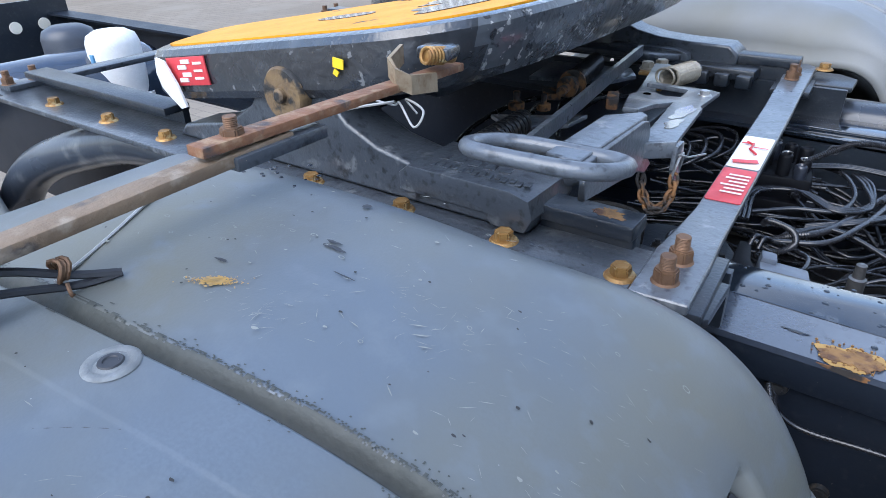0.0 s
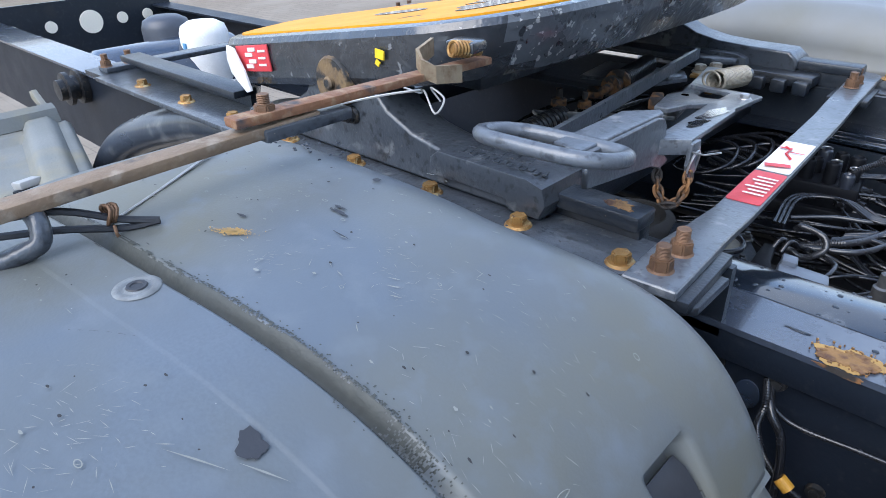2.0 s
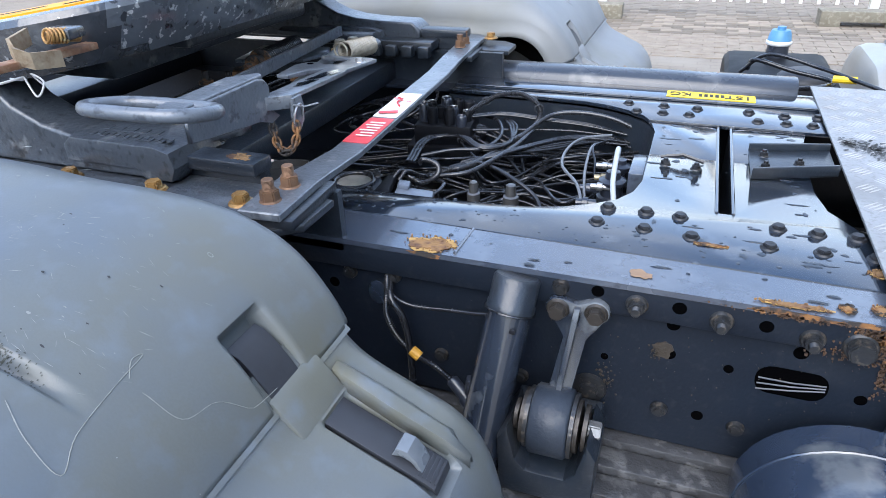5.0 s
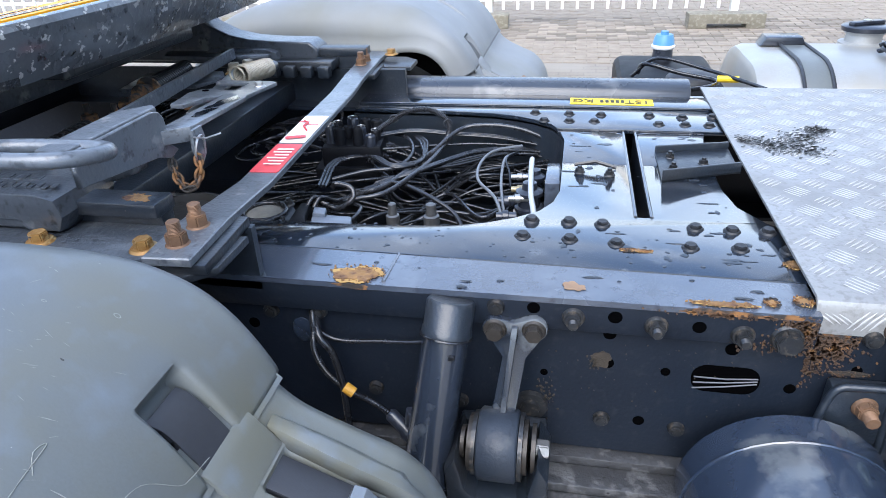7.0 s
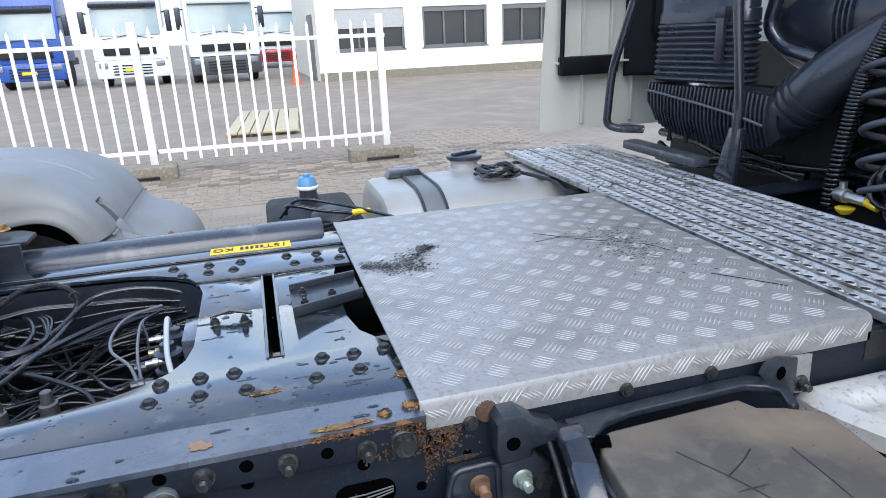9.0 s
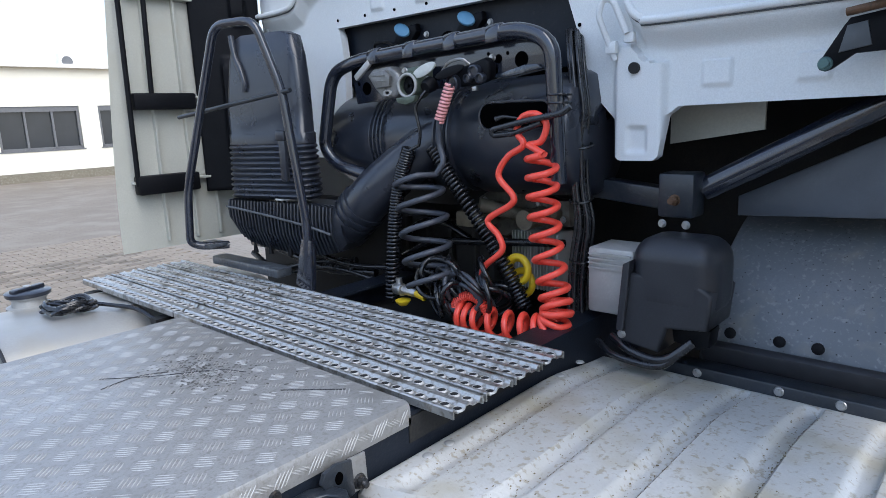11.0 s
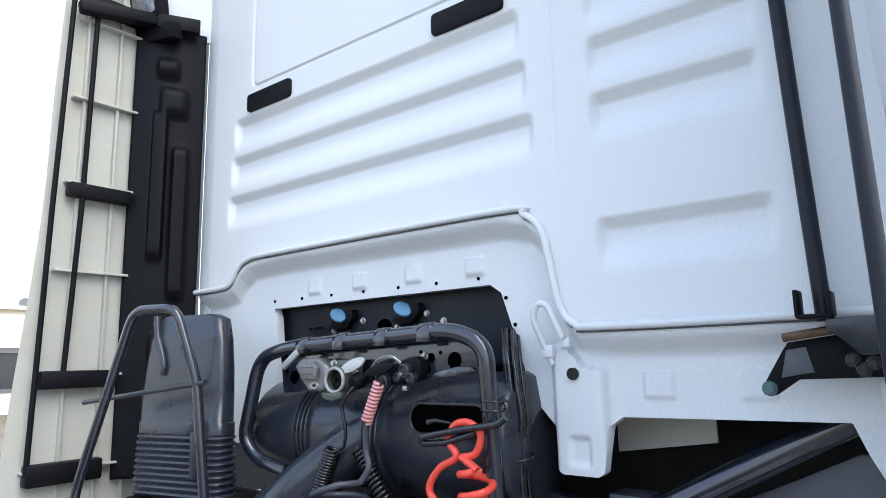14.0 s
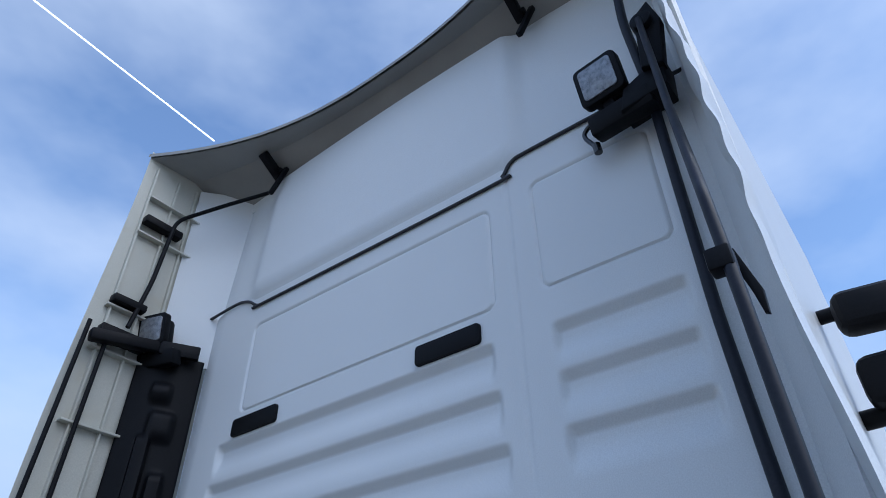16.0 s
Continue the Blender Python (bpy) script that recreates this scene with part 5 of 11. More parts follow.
strip(b, [(-1.020, -0.550, 1.264), (-1.004, -0.590, 1.260), (-0.990, -0.597, 1.252), (-0.981, -0.586, 1.244), (-0.977, -0.548, 1.239)], 0.020, 0.004)
part("hook", b, mat("pale_rusty_steel", (0.34, 0.27, 0.18), (0.18, 0.11, 0.06), 0.6, metal=0.3, scale=70, bump=0.5), rel, "bent pale rusty steel hook plate")
b = bmesh.new()
sweep(b, spline([(-1.05, -0.57, 1.215), (-1.0, -0.592, 1.222), (-0.985, -0.60, 1.228), (-0.96, -0.61, 1.21), (-0.955, -0.60, 1.225), (-0.985, -0.59, 1.23), (-0.975, -0.585, 1.215)], 6), 0.0012, 6)
sweep(b, spline([(-1.0, -0.59, 1.225), (-1.06, -0.60, 1.21), (-1.12, -0.66, 1.195), (-1.14, -0.72, 1.19), (-1.08, -0.82, 1.192), (-1.03, -0.90, 1.192), (-1.005, -0.95, 1.19)], 8), 0.0016, 6)
part("tie_wire", b, GREYBOX, rel)
b = bmesh.new()
for dz in (0.0, -0.008):
    sweep(b, spline([(-1.03, -1.06, 1.215 + dz), (-1.0, -0.99, 1.218 + dz * 2), (-0.985, -0.945, 1.20 + dz), (-0.972, -0.92, 1.194)], 6), 0.003, 6)
part("cable_tie", b, STRAP, rel)
b = bmesh.new()
for dy, r_ in ((-0.003, 0.0070), (0.000, 0.0060), (0.0025, 0.0066)):
    sweep(b, [(-0.988 + r_ * 0.8 * math.cos(a), -0.950 + dy + 0.002 * math.sin(2 * a), 1.206 + r_ * 1.15 * math.sin(a)) for a in [k * math.tau / 12 for k in range(12)]], 0.0016, 6, closed=True)
sweep(b, spline([(-0.984, -0.951, 1.197), (-0.980, -0.952, 1.190), (-0.983, -0.948, 1.184)], 4), 0.0015, 6)
part("wire_knot", b, RUSTNUT, rel, "twisted brassy wire knot")

# handle loop and adjusting parts in the middle
adj = thing("slide_lock", (-0.88, -0.2, 1.12), "grey painted slide-lock lever, brackets, springs and chain between the pedestals", "slide lock")
b = bmesh.new()
oval_pts = []
for k in range(32):
    a = k * math.tau / 32
    ex = 0.073 * math.copysign(abs(math.cos(a)) ** 0.55, math.cos(a))
    ey = 0.034 * math.copysign(abs(math.sin(a)) ** 0.8, math.sin(a))
    oval_pts.append((-0.832 + ex + 0.15 * ey, -0.572 + ey * 1.15 + 0.10 * ex, 1.194 - ey * 0.2 - 0.025 * ex))
sweep(b, oval_pts, 0.0085, 12, closed=True)
part("loop_handle", b, LEVER, adj, "grey painted oval lifting handle")


def z_plate(y):
    return 1.117 - 0.105 * y


b = bmesh.new()
prism(b, [(-0.838, -0.560), (-0.800, -0.566), (-0.797, -0.40), (-0.806, -0.392), (-0.838, -0.425)], "z", 1.185, 1.193, bev=0.002)
prism(b, [(-0.560, 1.190), (-0.415, 1.190), (-0.400, 1.186), (-0.392, 1.176), (-0.390, 1.140), (-0.375, 1.128), (-0.395, 1.122), (-0.42, 1.132), (-0.560, 1.150)], "x", -0.802, -0.794, bev=0.002)
soften(part("lever_plate", b, LEVER, adj, "bent grey steel lever plate"))
b = bmesh.new()
prism(b, [(-0.96, -0.475), (-0.91, -0.432), (-0.893, -0.39), (-0.880, -0.370), (-0.860, -0.366), (-0.846, -0.378), (-0.846, -0.40), (-0.862, -0.425), (-0.90, -0.462), (-0.95, -0.495)], "z", 1.100, 1.115, bev=0.004)
lug = part("lug", b, CAST, adj)
b = bmesh.new()
cyl(b, (-0.866, -0.392, 1.1145), (-0.866, -0.392, 1.1158), 0.009, seg=16)
part("eye", b, VOID, lug)
b = bmesh.new()
prism(b, [(-0.802, -0.405), (-0.768, -0.378), (-0.800, -0.162), (-0.806, -0.150), (-0.815, -0.012), (-0.832, -0.002), (-0.935, 0.000), (-0.932, -0.018), (-0.860, -0.030), (-0.851, -0.100), (-0.872, -0.108), (-0.895, -0.088), (-0.915, -0.10), (-0.918, -0.135), (-0.888, -0.236),
          (-0.866, -0.236), (-0.862, -0.185), (-0.846, -0.152)], "z", -0.0035, 0.0035, bev=0.0012)
for v in b.verts:
    v.co.z += z_plate(v.co.y)
ap = part("adjusting_plate", b, LEVER, adj, "wet grey notched adjusting plate")
b = bmesh.new()
cyl(b, (-0.897, -0.116, 1.132), (-0.897, -0.116, 1.1336), 0.006, seg=14)
part("eye", b, VOID, ap)
b = bmesh.new()
prism(b, [(-0.801, -0.407), (-0.767, -0.380), (-0.766, -0.384), (-0.800, -0.411)], "z", 1.143, 1.162, bev=0.001)
prism(b, [(-0.385, 1.157), (-0.362, 1.157), (-0.358, 1.140), (-0.362, 1.118), (-0.380, 1.112), (-0.388, 1.13)], "x", -0.769, -0.763, bev=0.0015)
part("folded_tab", b, LEVER, ap)
b = bmesh.new()
for P in (blob(-0.812, -0.21, 0.011, 0.05, 141, 30), blob(-0.800, -0.29, 0.009, 0.03, 142, 30)):
    vs = [b.verts.new((x, y, z_plate(y) + 0.0042)) for x, y in P]
    b.faces.new(vs)
part("water_film", b, DECKPAINT, ap)
bolt(B_ZINC, -0.826, -0.060, z_plate(-0.06) + 0.0035, adj)
# the flat bar on edge, and a second strip beside it
b = bmesh.new()
strip(b, [(-0.935, -0.44, 1.135), (-0.965, -0.25, 1.128), (-1.03, 0.12, 1.112), (-1.062, 0.30, 1.103)], 0.022, 0.008)
part("lock_rod", b, LEVER, adj)
b = bmesh.new()
prism(b, [(-0.918, -0.155), (-0.892, -0.150), (-0.962, 0.19), (-0.990, 0.185)], "z", 1.100, 1.107, bev=0.001)
part("flat_strip", b, LEVER, adj)
b = bmesh.new()
prism(b, [(-1.12, -0.21), (-1.05, -0.17), (-0.985, -0.13), (-0.99, -0.19), (-1.06, -0.25)], "z", 1.082, 1.090, bev=0.002)
part("link_plate", b, LEVER, adj)
b = bmesh.new()
prism(b, [(-1.20, 0.06), (-1.05, 0.10), (-1.02, 0.17), (-1.05, 0.22), (-1.22, 0.20)], "z", 1.075, 1.083, bev=0.002)
part("link_plate", b, LEVER, adj)
for p0, p1, n in (((-1.058, -0.030, 1.112), (-1.108, 0.17, 1.098), 19), ((-1.045, -0.36, 1.095), (-1.045, -0.235, 1.097), 12)):
    b = bmesh.new()
    sweep(b, coil(p0, p1, 0.0165, n, 12), 0.0036, 7)
    cyl(b, p0, p1, 0.008, seg=10)
    part("spring", b, DARKBOLT, adj, "black coil spring on a rod")
b = bmesh.new()
lathe(b, [(0, 0.019), (0.006, 0.024), (0.012, 0.024), (0.014, 0.014), (0.03, 0.013), (0.032, 0.018), (0.042, 0.018), (0.044, 0.008), (0.075, 0.008)], (-1.056, -0.036, 1.112), (-1.020, -0.30, 1.115), 16)
lathe(b, [(0, 0.014), (0.012, 0.014), (0.014, 0.006), (0.03, 0.006)], (-1.102, -0.158, 1.088), (-1.102, -0.158, 2), 8)
lathe(b, [(0, 0.012), (0.010, 0.012), (0.012, 0.005), (0.026, 0.005)], (-1.055, -0.150, 1.092), (-1.055, -0.150, 2), 8)
box(b, (-1.075, -0.085, 1.100), (0.030, 0.045, 0.012), (0, 0, 30), bev=0.003)
box(b, (-0.985, -0.03, 1.088), (0.02, 0.05, 0.02), (0, 0, 20), bev=0.003)
part("clevis", b, RUST, adj, "rusty clevis and nuts")
b = bmesh.new()
sweep(b, coil((-0.921, 0.060, 1.115), (-0.912, 0.160, 1.106), 0.0175, 22, 12), 0.0027, 6)
sweep(b, [(-0.925 + 0.018 * math.sin(a), 0.050 - 0.006 * math.sin(a), 1.118 + 0.015 * math.cos(a)) for a in [q * math.tau / 14 for q in range(14)]], 0.0022, 6, closed=True)
part("spring", b, mat("pale_spring", (0.34, 0.31, 0.25), (0.24, 0.20, 0.15), 0.5, metal=0.4, scale=90, bump=0.4), adj, "pale zinc coil spring")
b = bmesh.new()
lathe(b, [(0, 0.011), (0.030, 0.011), (0.031, 0.007), (0.04, 0.006)], (-0.912, 0.155, 1.105), (-0.90, 0.40, 1.10), 14)
part("spring_anchor", b, CAST, adj)
b = bmesh.new()
box(b, (-0.995, 0.205, 1.089), (0.055, 0.075, 0.007), (0, 0, 12), bev=0.002)
box(b, (-0.975, 0.175, 1.072), (0.014, 0.012, 0.030), bev=0.002)
part("mount_plate", b, GOLD, adj, "yellow zinc bracket")
for x, y in ((-1.008, 0.195), (-0.990, 0.225)):
    bolt(hex_mesh("big_zinc_bolt", 0.013, 0.011, 0.0165, 0.003, bpy.data.materials["pale_spring"]), x, y, 1.0925, adj, spin=x * 2000)
for x, y, m_ in ((-0.965, -0.385, B_ZINC), (-0.935, -0.425, B_ZINC)):
    bolt(hex_mesh("pale_bolt", 0.0125, 0.012, 0.015, 0.003, bpy.data.materials["pale_spring"]), x, y, 1.112, adj, spin=x * 1000)
b = bmesh.new()
ch_ = spline([(-0.800, -0.388, 1.126), (-0.796, -0.395, 1.108), (-0.788, -0.400, 1.092), (-0.777, -0.402, 1.083), (-0.766, -0.399, 1.089), (-0.761, -0.392, 1.104), (-0.762, -0.386, 1.122)], 4)
for k in range(0, len(ch_) - 2, 2):
    d = (Vector(ch_[k + 2]) - Vector(ch_[k])).normalized()
    u = d.orthogonal().normalized()
    w = d.cross(u)
    u, w = (u, w) if k % 4 else (w, -u)
    c = Vector(ch_[k + 1])
    sweep(b, [c + d * 0.0085 * math.cos(a) + u * 0.0050 * math.sin(a) for a in [q * math.tau / 14 for q in range(14)]], 0.0021, 7, closed=True)
part("chain", b, RUST, adj, "short rusty chain")
b = bmesh.new()
sweep(b, [(-0.763 + 0.004 * math.sin(a), -0.377 + 0.012 * math.cos(a), 1.127 + 0.021 * math.sin(a)) for a in [q * math.tau / 16 for q in range(16)]], 0.0016, 6, closed=True)
sweep(b, [(-0.760, -0.390, 1.150), (-0.752, -0.375, 1.144), (-0.738, -0.36, 1.146)], 0.0012, 5)
part("split_ring", b, STEEL, adj)
# dark lines and brackets low between the pedestals
b = bmesh.new()
rl = random.Random(61)
for k in range(9):
    x0 = rl.uniform(-1.25, -0.95)
    sweep(b, spline([(x0, -0.36, rl.uniform(0.98, 1.04)), (x0 + rl.uniform(-0.1, 0.1), -0.15, rl.uniform(1.0, 1.05)), (x0 + rl.uniform(-0.1, 0.1), 0.1, rl.uniform(1.0, 1.05)), (x0, 0.3, 1.0)], 8), 0.005, 7)
tagged(part("brake_line", b, HOSE, adj), kind="stuff")
# far side lump of the pedestal frame
b = bmesh.new()
prism(b, [(-1.25, 0.31), (-1.03, 0.30), (-0.99, 0.33), (-0.975, 0.39), (-1.0, 0.43), (-1.3, 0.44)], "z", 1.082, 1.095, bev=0.004)
part("far_plate", b, CAST, adj)
b = bmesh.new()
box(b, (-0.915, 0.345, 1.070), (0.165, 0.055, 0.022), bev=0.004)
for k in range(4):
    box(b, (-0.975 + 0.042 * k, 0.312, 1.060), (0.028, 0.024, 0.026), bev=0.004)
part("tooth_rack", b, CHASSIS, adj)

# black clutter between the rails: floor of pipes, hoses, valve block
tray = thing("air_line_bundle", (-0.6, YC, 0.75), "tangle of black air lines and cables between the chassis rails", "hoses")
# Near-black floor added for the shade deep between the rails.
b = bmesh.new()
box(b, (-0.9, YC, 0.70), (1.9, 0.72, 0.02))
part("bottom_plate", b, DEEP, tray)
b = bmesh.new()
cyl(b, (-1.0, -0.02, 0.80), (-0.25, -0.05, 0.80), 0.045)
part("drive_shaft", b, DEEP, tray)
rnd = random.Random(11)
for k in range(26):                      # dark lines deep between the rails
    y0 = rnd.uniform(0.0, 0.24)
    z0 = rnd.uniform(0.84, 0.915)
    b = bmesh.new()
    P = [(-0.95, rnd.uniform(0.0, 0.26), rnd.uniform(0.80, 0.90)), (-0.75, y0, z0), (-0.58, rnd.uniform(-0.03, 0.22), z0 + rnd.uniform(-0.02, 0.015)), (-0.45, rnd.uniform(0.05, 0.22), rnd.uniform(0.86, 0.92)), (-0.28, rnd.uniform(0.1, 0.22), rnd.uniform(0.84, 0.92))]
    if k % 4 == 0:
        P = [(-0.72, rnd.uniform(-0.15, 0.1), 0.84), (-0.62, rnd.uniform(-0.16, 0.0), rnd.uniform(0.85, 0.91)), (-0.52, rnd.uniform(-0.1, 0.06), rnd.uniform(0.86, 0.91)), (-0.42, rnd.uniform(-0.1, 0.12), rnd.uniform(0.86, 0.91)), (-0.34, rnd.uniform(-0.1, 0.2), 0.90)]
    sweep(b, spline(P, 9), rnd.choice((0.0025, 0.003, 0.0035)), 7)
    part("air_line", b, HOSE, tray)


def air_line(P, r, ribbed=False, material=HOSE, parent=tray, name="air_line"):
    """One hose along its bends; a ribbed one is a corrugated conduit."""
    b = bmesh.new()
    ln = spline(P, 30 if ribbed else 9)
    sweep(b, ln, r, 9, rr=[r * (1.0 if i % 2 else 0.82) for i in range(len(ln))] if ribbed else None)
    return part(name, b, material, parent)


# the tied bundle that loops up beside the valve block and fans out forward
CONDUIT = mat("grey_black_conduit", (0.020, 0.021, 0.025), (0.030, 0.031, 0.035), 0.28, scale=60, bump=0.1, coat=0.4)
air_line([(-0.700, -0.10, 0.925), (-0.664, -0.067, 0.930), (-0.618, -0.023, 0.934), (-0.584, 0.060, 0.942), (-0.543, 0.160, 0.955), (-0.540, 0.195, 0.985), (-0.578, 0.200, 1.010), (-0.622, 0.190, 1.010), (-0.652, 0.170, 0.998), (-0.690, 0.150, 0.975)], 0.0062, True, CONDUIT, name="conduit")
air_line([(-0.560, 0.100, 0.950), (-0.514, 0.190, 0.972), (-0.452, 0.200, 0.980), (-0.383, 0.200, 0.972), (-0.315, 0.200, 0.945)], 0.0052, True, CONDUIT, name="conduit")
air_line([(-0.700, -0.100, 0.955), (-0.692, -0.095, 0.962), (-0.657, -0.117, 0.965), (-0.646, -0.145, 0.958), (-0.665, -0.168, 0.950), (-0.698, -0.151, 0.950)], 0.0050, True, CONDUIT, name="conduit")
for o in range(3):
    d = 0.007 * o
    air_line([(-0.650, 0.000 - d, 0.925), (-0.567, 0.032 - d, 0.945), (-0.517, 0.112 - d, 0.940), (-0.469, 0.170 - d, 0.936), (-0.394, 0.198 - d, 0.932), (-0.320, 0.205, 0.920)], 0.0033)
    air_line([(-0.660, -0.040 - d, 0.930), (-0.590, 0.010 + d, 0.938), (-0.499, 0.118 - 2 * d, 0.933), (-0.421, 0.180 - d, 0.929), (-0.350, 0.205 - d, 0.922)], 0.0029)
    air_line([(-0.693, 0.160 + d, 0.962), (-0.617, 0.188 + d, 0.965), (-0.525, 0.196 + d, 0.958), (-0.433, 0.200 + d, 0.952), (-0.330, 0.205, 0.935)], 0.0030)
    air_line([(-0.742 + d, -0.061, 0.940), (-0.751 + d, 0.050, 0.946), (-0.685 + d, 0.070, 0.952), (-0.621, 0.026 + d, 0.948), (-0.573, 0.062 + d, 0.948), (-0.577 - d, 0.150, 0.952), (-0.600 - d, 0.190, 0.955)], 0.0034)
air_line([(-0.731, -0.014, 0.935), (-0.675, 0.015, 0.942), (-0.614, 0.033, 0.946), (-0.599, 0.105, 0.950), (-0.624, 0.175, 0.955), (-0.660, 0.200, 0.955)], 0.0042)
air_line([(-0.673, 0.130, 0.945), (-0.571, 0.170, 0.942), (-0.476, 0.195, 0.940), (-0.400, 0.205, 0.935)], 0.0030)
air_line([(-0.680, -0.095, 0.930), (-0.613, -0.075, 0.938), (-0.577, -0.004, 0.944), (-0.552, 0.085, 0.948), (-0.533, 0.190, 0.960)], 0.0045, False, CONDUIT)
air_line([(-0.620, -0.015, 0.935), (-0.582, -0.026, 0.934), (-0.523, -0.055, 0.922), (-0.480, -0.080, 0.905), (-0.455, -0.115, 0.880)], 0.0042)
air_line([(-0.640, -0.150, 0.950), (-0.622, -0.175, 0.955), (-0.628, -0.215, 0.952), (-0.665, -0.200, 0.945), (-0.690, -0.170, 0.940)], 0.0034)
for x, y, z in ((-0.588, 0.050, 0.943), (-0.541, 0.192, 0.984), (-0.652, 0.172, 0.998), (-0.664, -0.067, 0.930)):
    b = bmesh.new()
    sweep(b, [(x + 0.0085 * math.cos(a), y + 0.004 * math.cos(a), z + 0.0085 * math.sin(a)) for a in [q * math.tau / 12 for q in range(12)]], 0.0016, 5, closed=True)
    part("cable_tie", b, STRAP, tray)
vb = thing("valve_block", (-0.66, 0.11, 0.9), "black multi-port air valve block with pale screw caps", "valve")
b = bmesh.new()
box(b, (-0.735, 0.150, 0.935), (0.125, 0.105, 0.050), (0, 0, 8), bev=0.006)
box(b, (-0.735, 0.150, 0.905), (0.155, 0.125, 0.026), (0, 0, 8), bev=0.005)
part("body", b, MATTE, vb)
rv = random.Random(23)
for i in range(4):
    for j in range(3):
        x, y, h, r = -0.735 + 0.030 * (i - 1.5) + rv.uniform(-0.004, 0.004), 0.150 + 0.034 * (j - 1) + rv.uniform(-0.004, 0.004), rv.uniform(0.020, 0.045), rv.uniform(0.010, 0.0135)
        b = bmesh.new()
        lathe(b, [(0, r), (h - 0.004, r), (h - 0.002, r * 0.92), (h, r * 0.7), (h - 0.003, r * 0.5), (h - 0.003, 0)], (x, y, 0.958), (x, y, 2), 14)
        pt = part("port", b, MATTE if (i + j) % 3 else BLACKPL, vb)
        if (i * 3 + j) % 5 in (0, 2):
            b = bmesh.new()
            sweep(b, [(x + r * 0.8 * math.cos(a), y + r * 0.8 * math.sin(a), 0.959 + h) for a in [0.4 + q * 0.42 for q in range(11)]], 0.0014, 5)
            part("cap_ring", b, STEEL, pt)
for i in range(7):
    a0 = -0.9 + 0.5 * i
    x, y = -0.735 + 0.075 * math.cos(a0), 0.150 + 0.062 * math.sin(a0)
    b = bmesh.new()
    lathe(b, [(0, 0.008), (0.012, 0.008), (0.013, 0.006), (0.024, 0.0055)], (x - 0.01 * math.cos(a0), y - 0.01 * math.sin(a0), 0.932), (x + math.cos(a0), y + math.sin(a0), 0.90), 10)
    part("elbow_fitting", b, HOSE, vb)
    air_line([(x, y, 0.931), (x + 0.035 * math.cos(a0), y + 0.03 * math.sin(a0), 0.922), (x + 0.06 * math.cos(a0) + 0.03, y + 0.035 * math.sin(a0) - 0.02, 0.905), (x + 0.12, y - 0.04 - 0.02 * i % 0.05, 0.885)], 0.0034)
for k in range(5):
    cx_, cy2 = -0.93 + 0.02 * k, 0.13 + 0.035 * k
    air_line([(cx_ - 0.10, cy2 + 0.05, 0.93), (cx_ - 0.04, cy2 + 0.075, 0.955), (cx_ + 0.03, cy2 + 0.04, 0.968), (cx_ + 0.045, cy2 - 0.03, 0.955), (cx_, cy2 - 0.06, 0.935), (cx_ - 0.06, cy2 - 0.03, 0.93), (cx_ - 0.02, cy2 + 0.02, 0.945), (cx_ + 0.10, cy2 - 0.02, 0.935)], 0.0035 + 0.0008 * (k % 3), k == 2)
el = thing("air_valve", (-0.34, -0.08, 0.9), "air valve with a pale plastic elbow hose on the cross member", "valve")
b = bmesh.new()
lathe(b, [(0, 0.020), (0.012, 0.022), (0.014, 0.026), (0.020, 0.026), (0.022, 0.020), (0.042, 0.019), (0.044, 0.024), (0.050, 0.024), (0.054, 0.014), (0.066, 0.012), (0.068, 0.004)], (-0.350, -0.050, 0.895), (-0.350, -0.050, 2), 20)
part("body", b, BLACKPL, el)
b = bmesh.new()
lathe(b, [(0, 0.016), (0.03, 0.016), (0.034, 0.019), (0.04, 0.019), (0.044, 0.011), (0.052, 0.010), (0.053, 0.003)], (-0.345, 0.020, 0.905), (-0.345, 0.020, 2), 18)
part("body", b, BLACKPL, el)
BRASS = mat("dull_brass", (0.40, 0.33, 0.20), (0.26, 0.21, 0.13), 0.4, metal=0.7, scale=60, bump=0.15)
for x, y, z, r, m_ in ((-0.384, 0.009, 0.945, 0.007, STEEL), (-0.380, -0.036, 0.940, 0.008, BRASS), (-0.381, -0.070, 0.937, 0.008, STEEL), (-0.400, -0.067, 0.930, 0.010, BLACKPL), (-0.396, -0.130, 0.930, 0.012, BLACKPL)):
    b = bmesh.new()
    lathe(b, [(0, r * 0.7), (0.010, r * 0.7), (0.011, r), (0.020, r), (0.021, r * 0.75), (0.034, r * 0.7), (0.035, 0.002)], (x - 0.004, y, z), (x + 1, y + 0.1, z), 8)
    part("push_fitting", b, m_, el)
PALEHOSE = mat("milky_hose", (0.42, 0.46, 0.50), None, 0.3)
air_line([(-0.352, 0.020, 0.962), (-0.350, 0.000, 0.985), (-0.349, -0.035, 0.978), (-0.345, -0.093, 0.958), (-0.336, -0.135, 0.935), (-0.333, -0.160, 0.90)], 0.0048, False, PALEHOSE, el, "clear_hose")
GREYLINE = mat("grey_air_line", (0.13, 0.14, 0.155), None, 0.3)
air_line([(-0.380, 0.150, 0.955), (-0.432, 0.112, 0.956), (-0.452, 0.053, 0.952), (-0.447, -0.012, 0.945), (-0.409, -0.072, 0.938), (-0.386, -0.137, 0.920)], 0.0030, False, GREYLINE, el, "air_line")
air_line([(-0.390, 0.120, 0.950), (-0.406, 0.071, 0.957), (-0.406, 0.007, 0.948), (-0.399, -0.054, 0.938), (-0.386, -0.117, 0.915)], 0.0028, False, GREYLINE, el, "air_line")
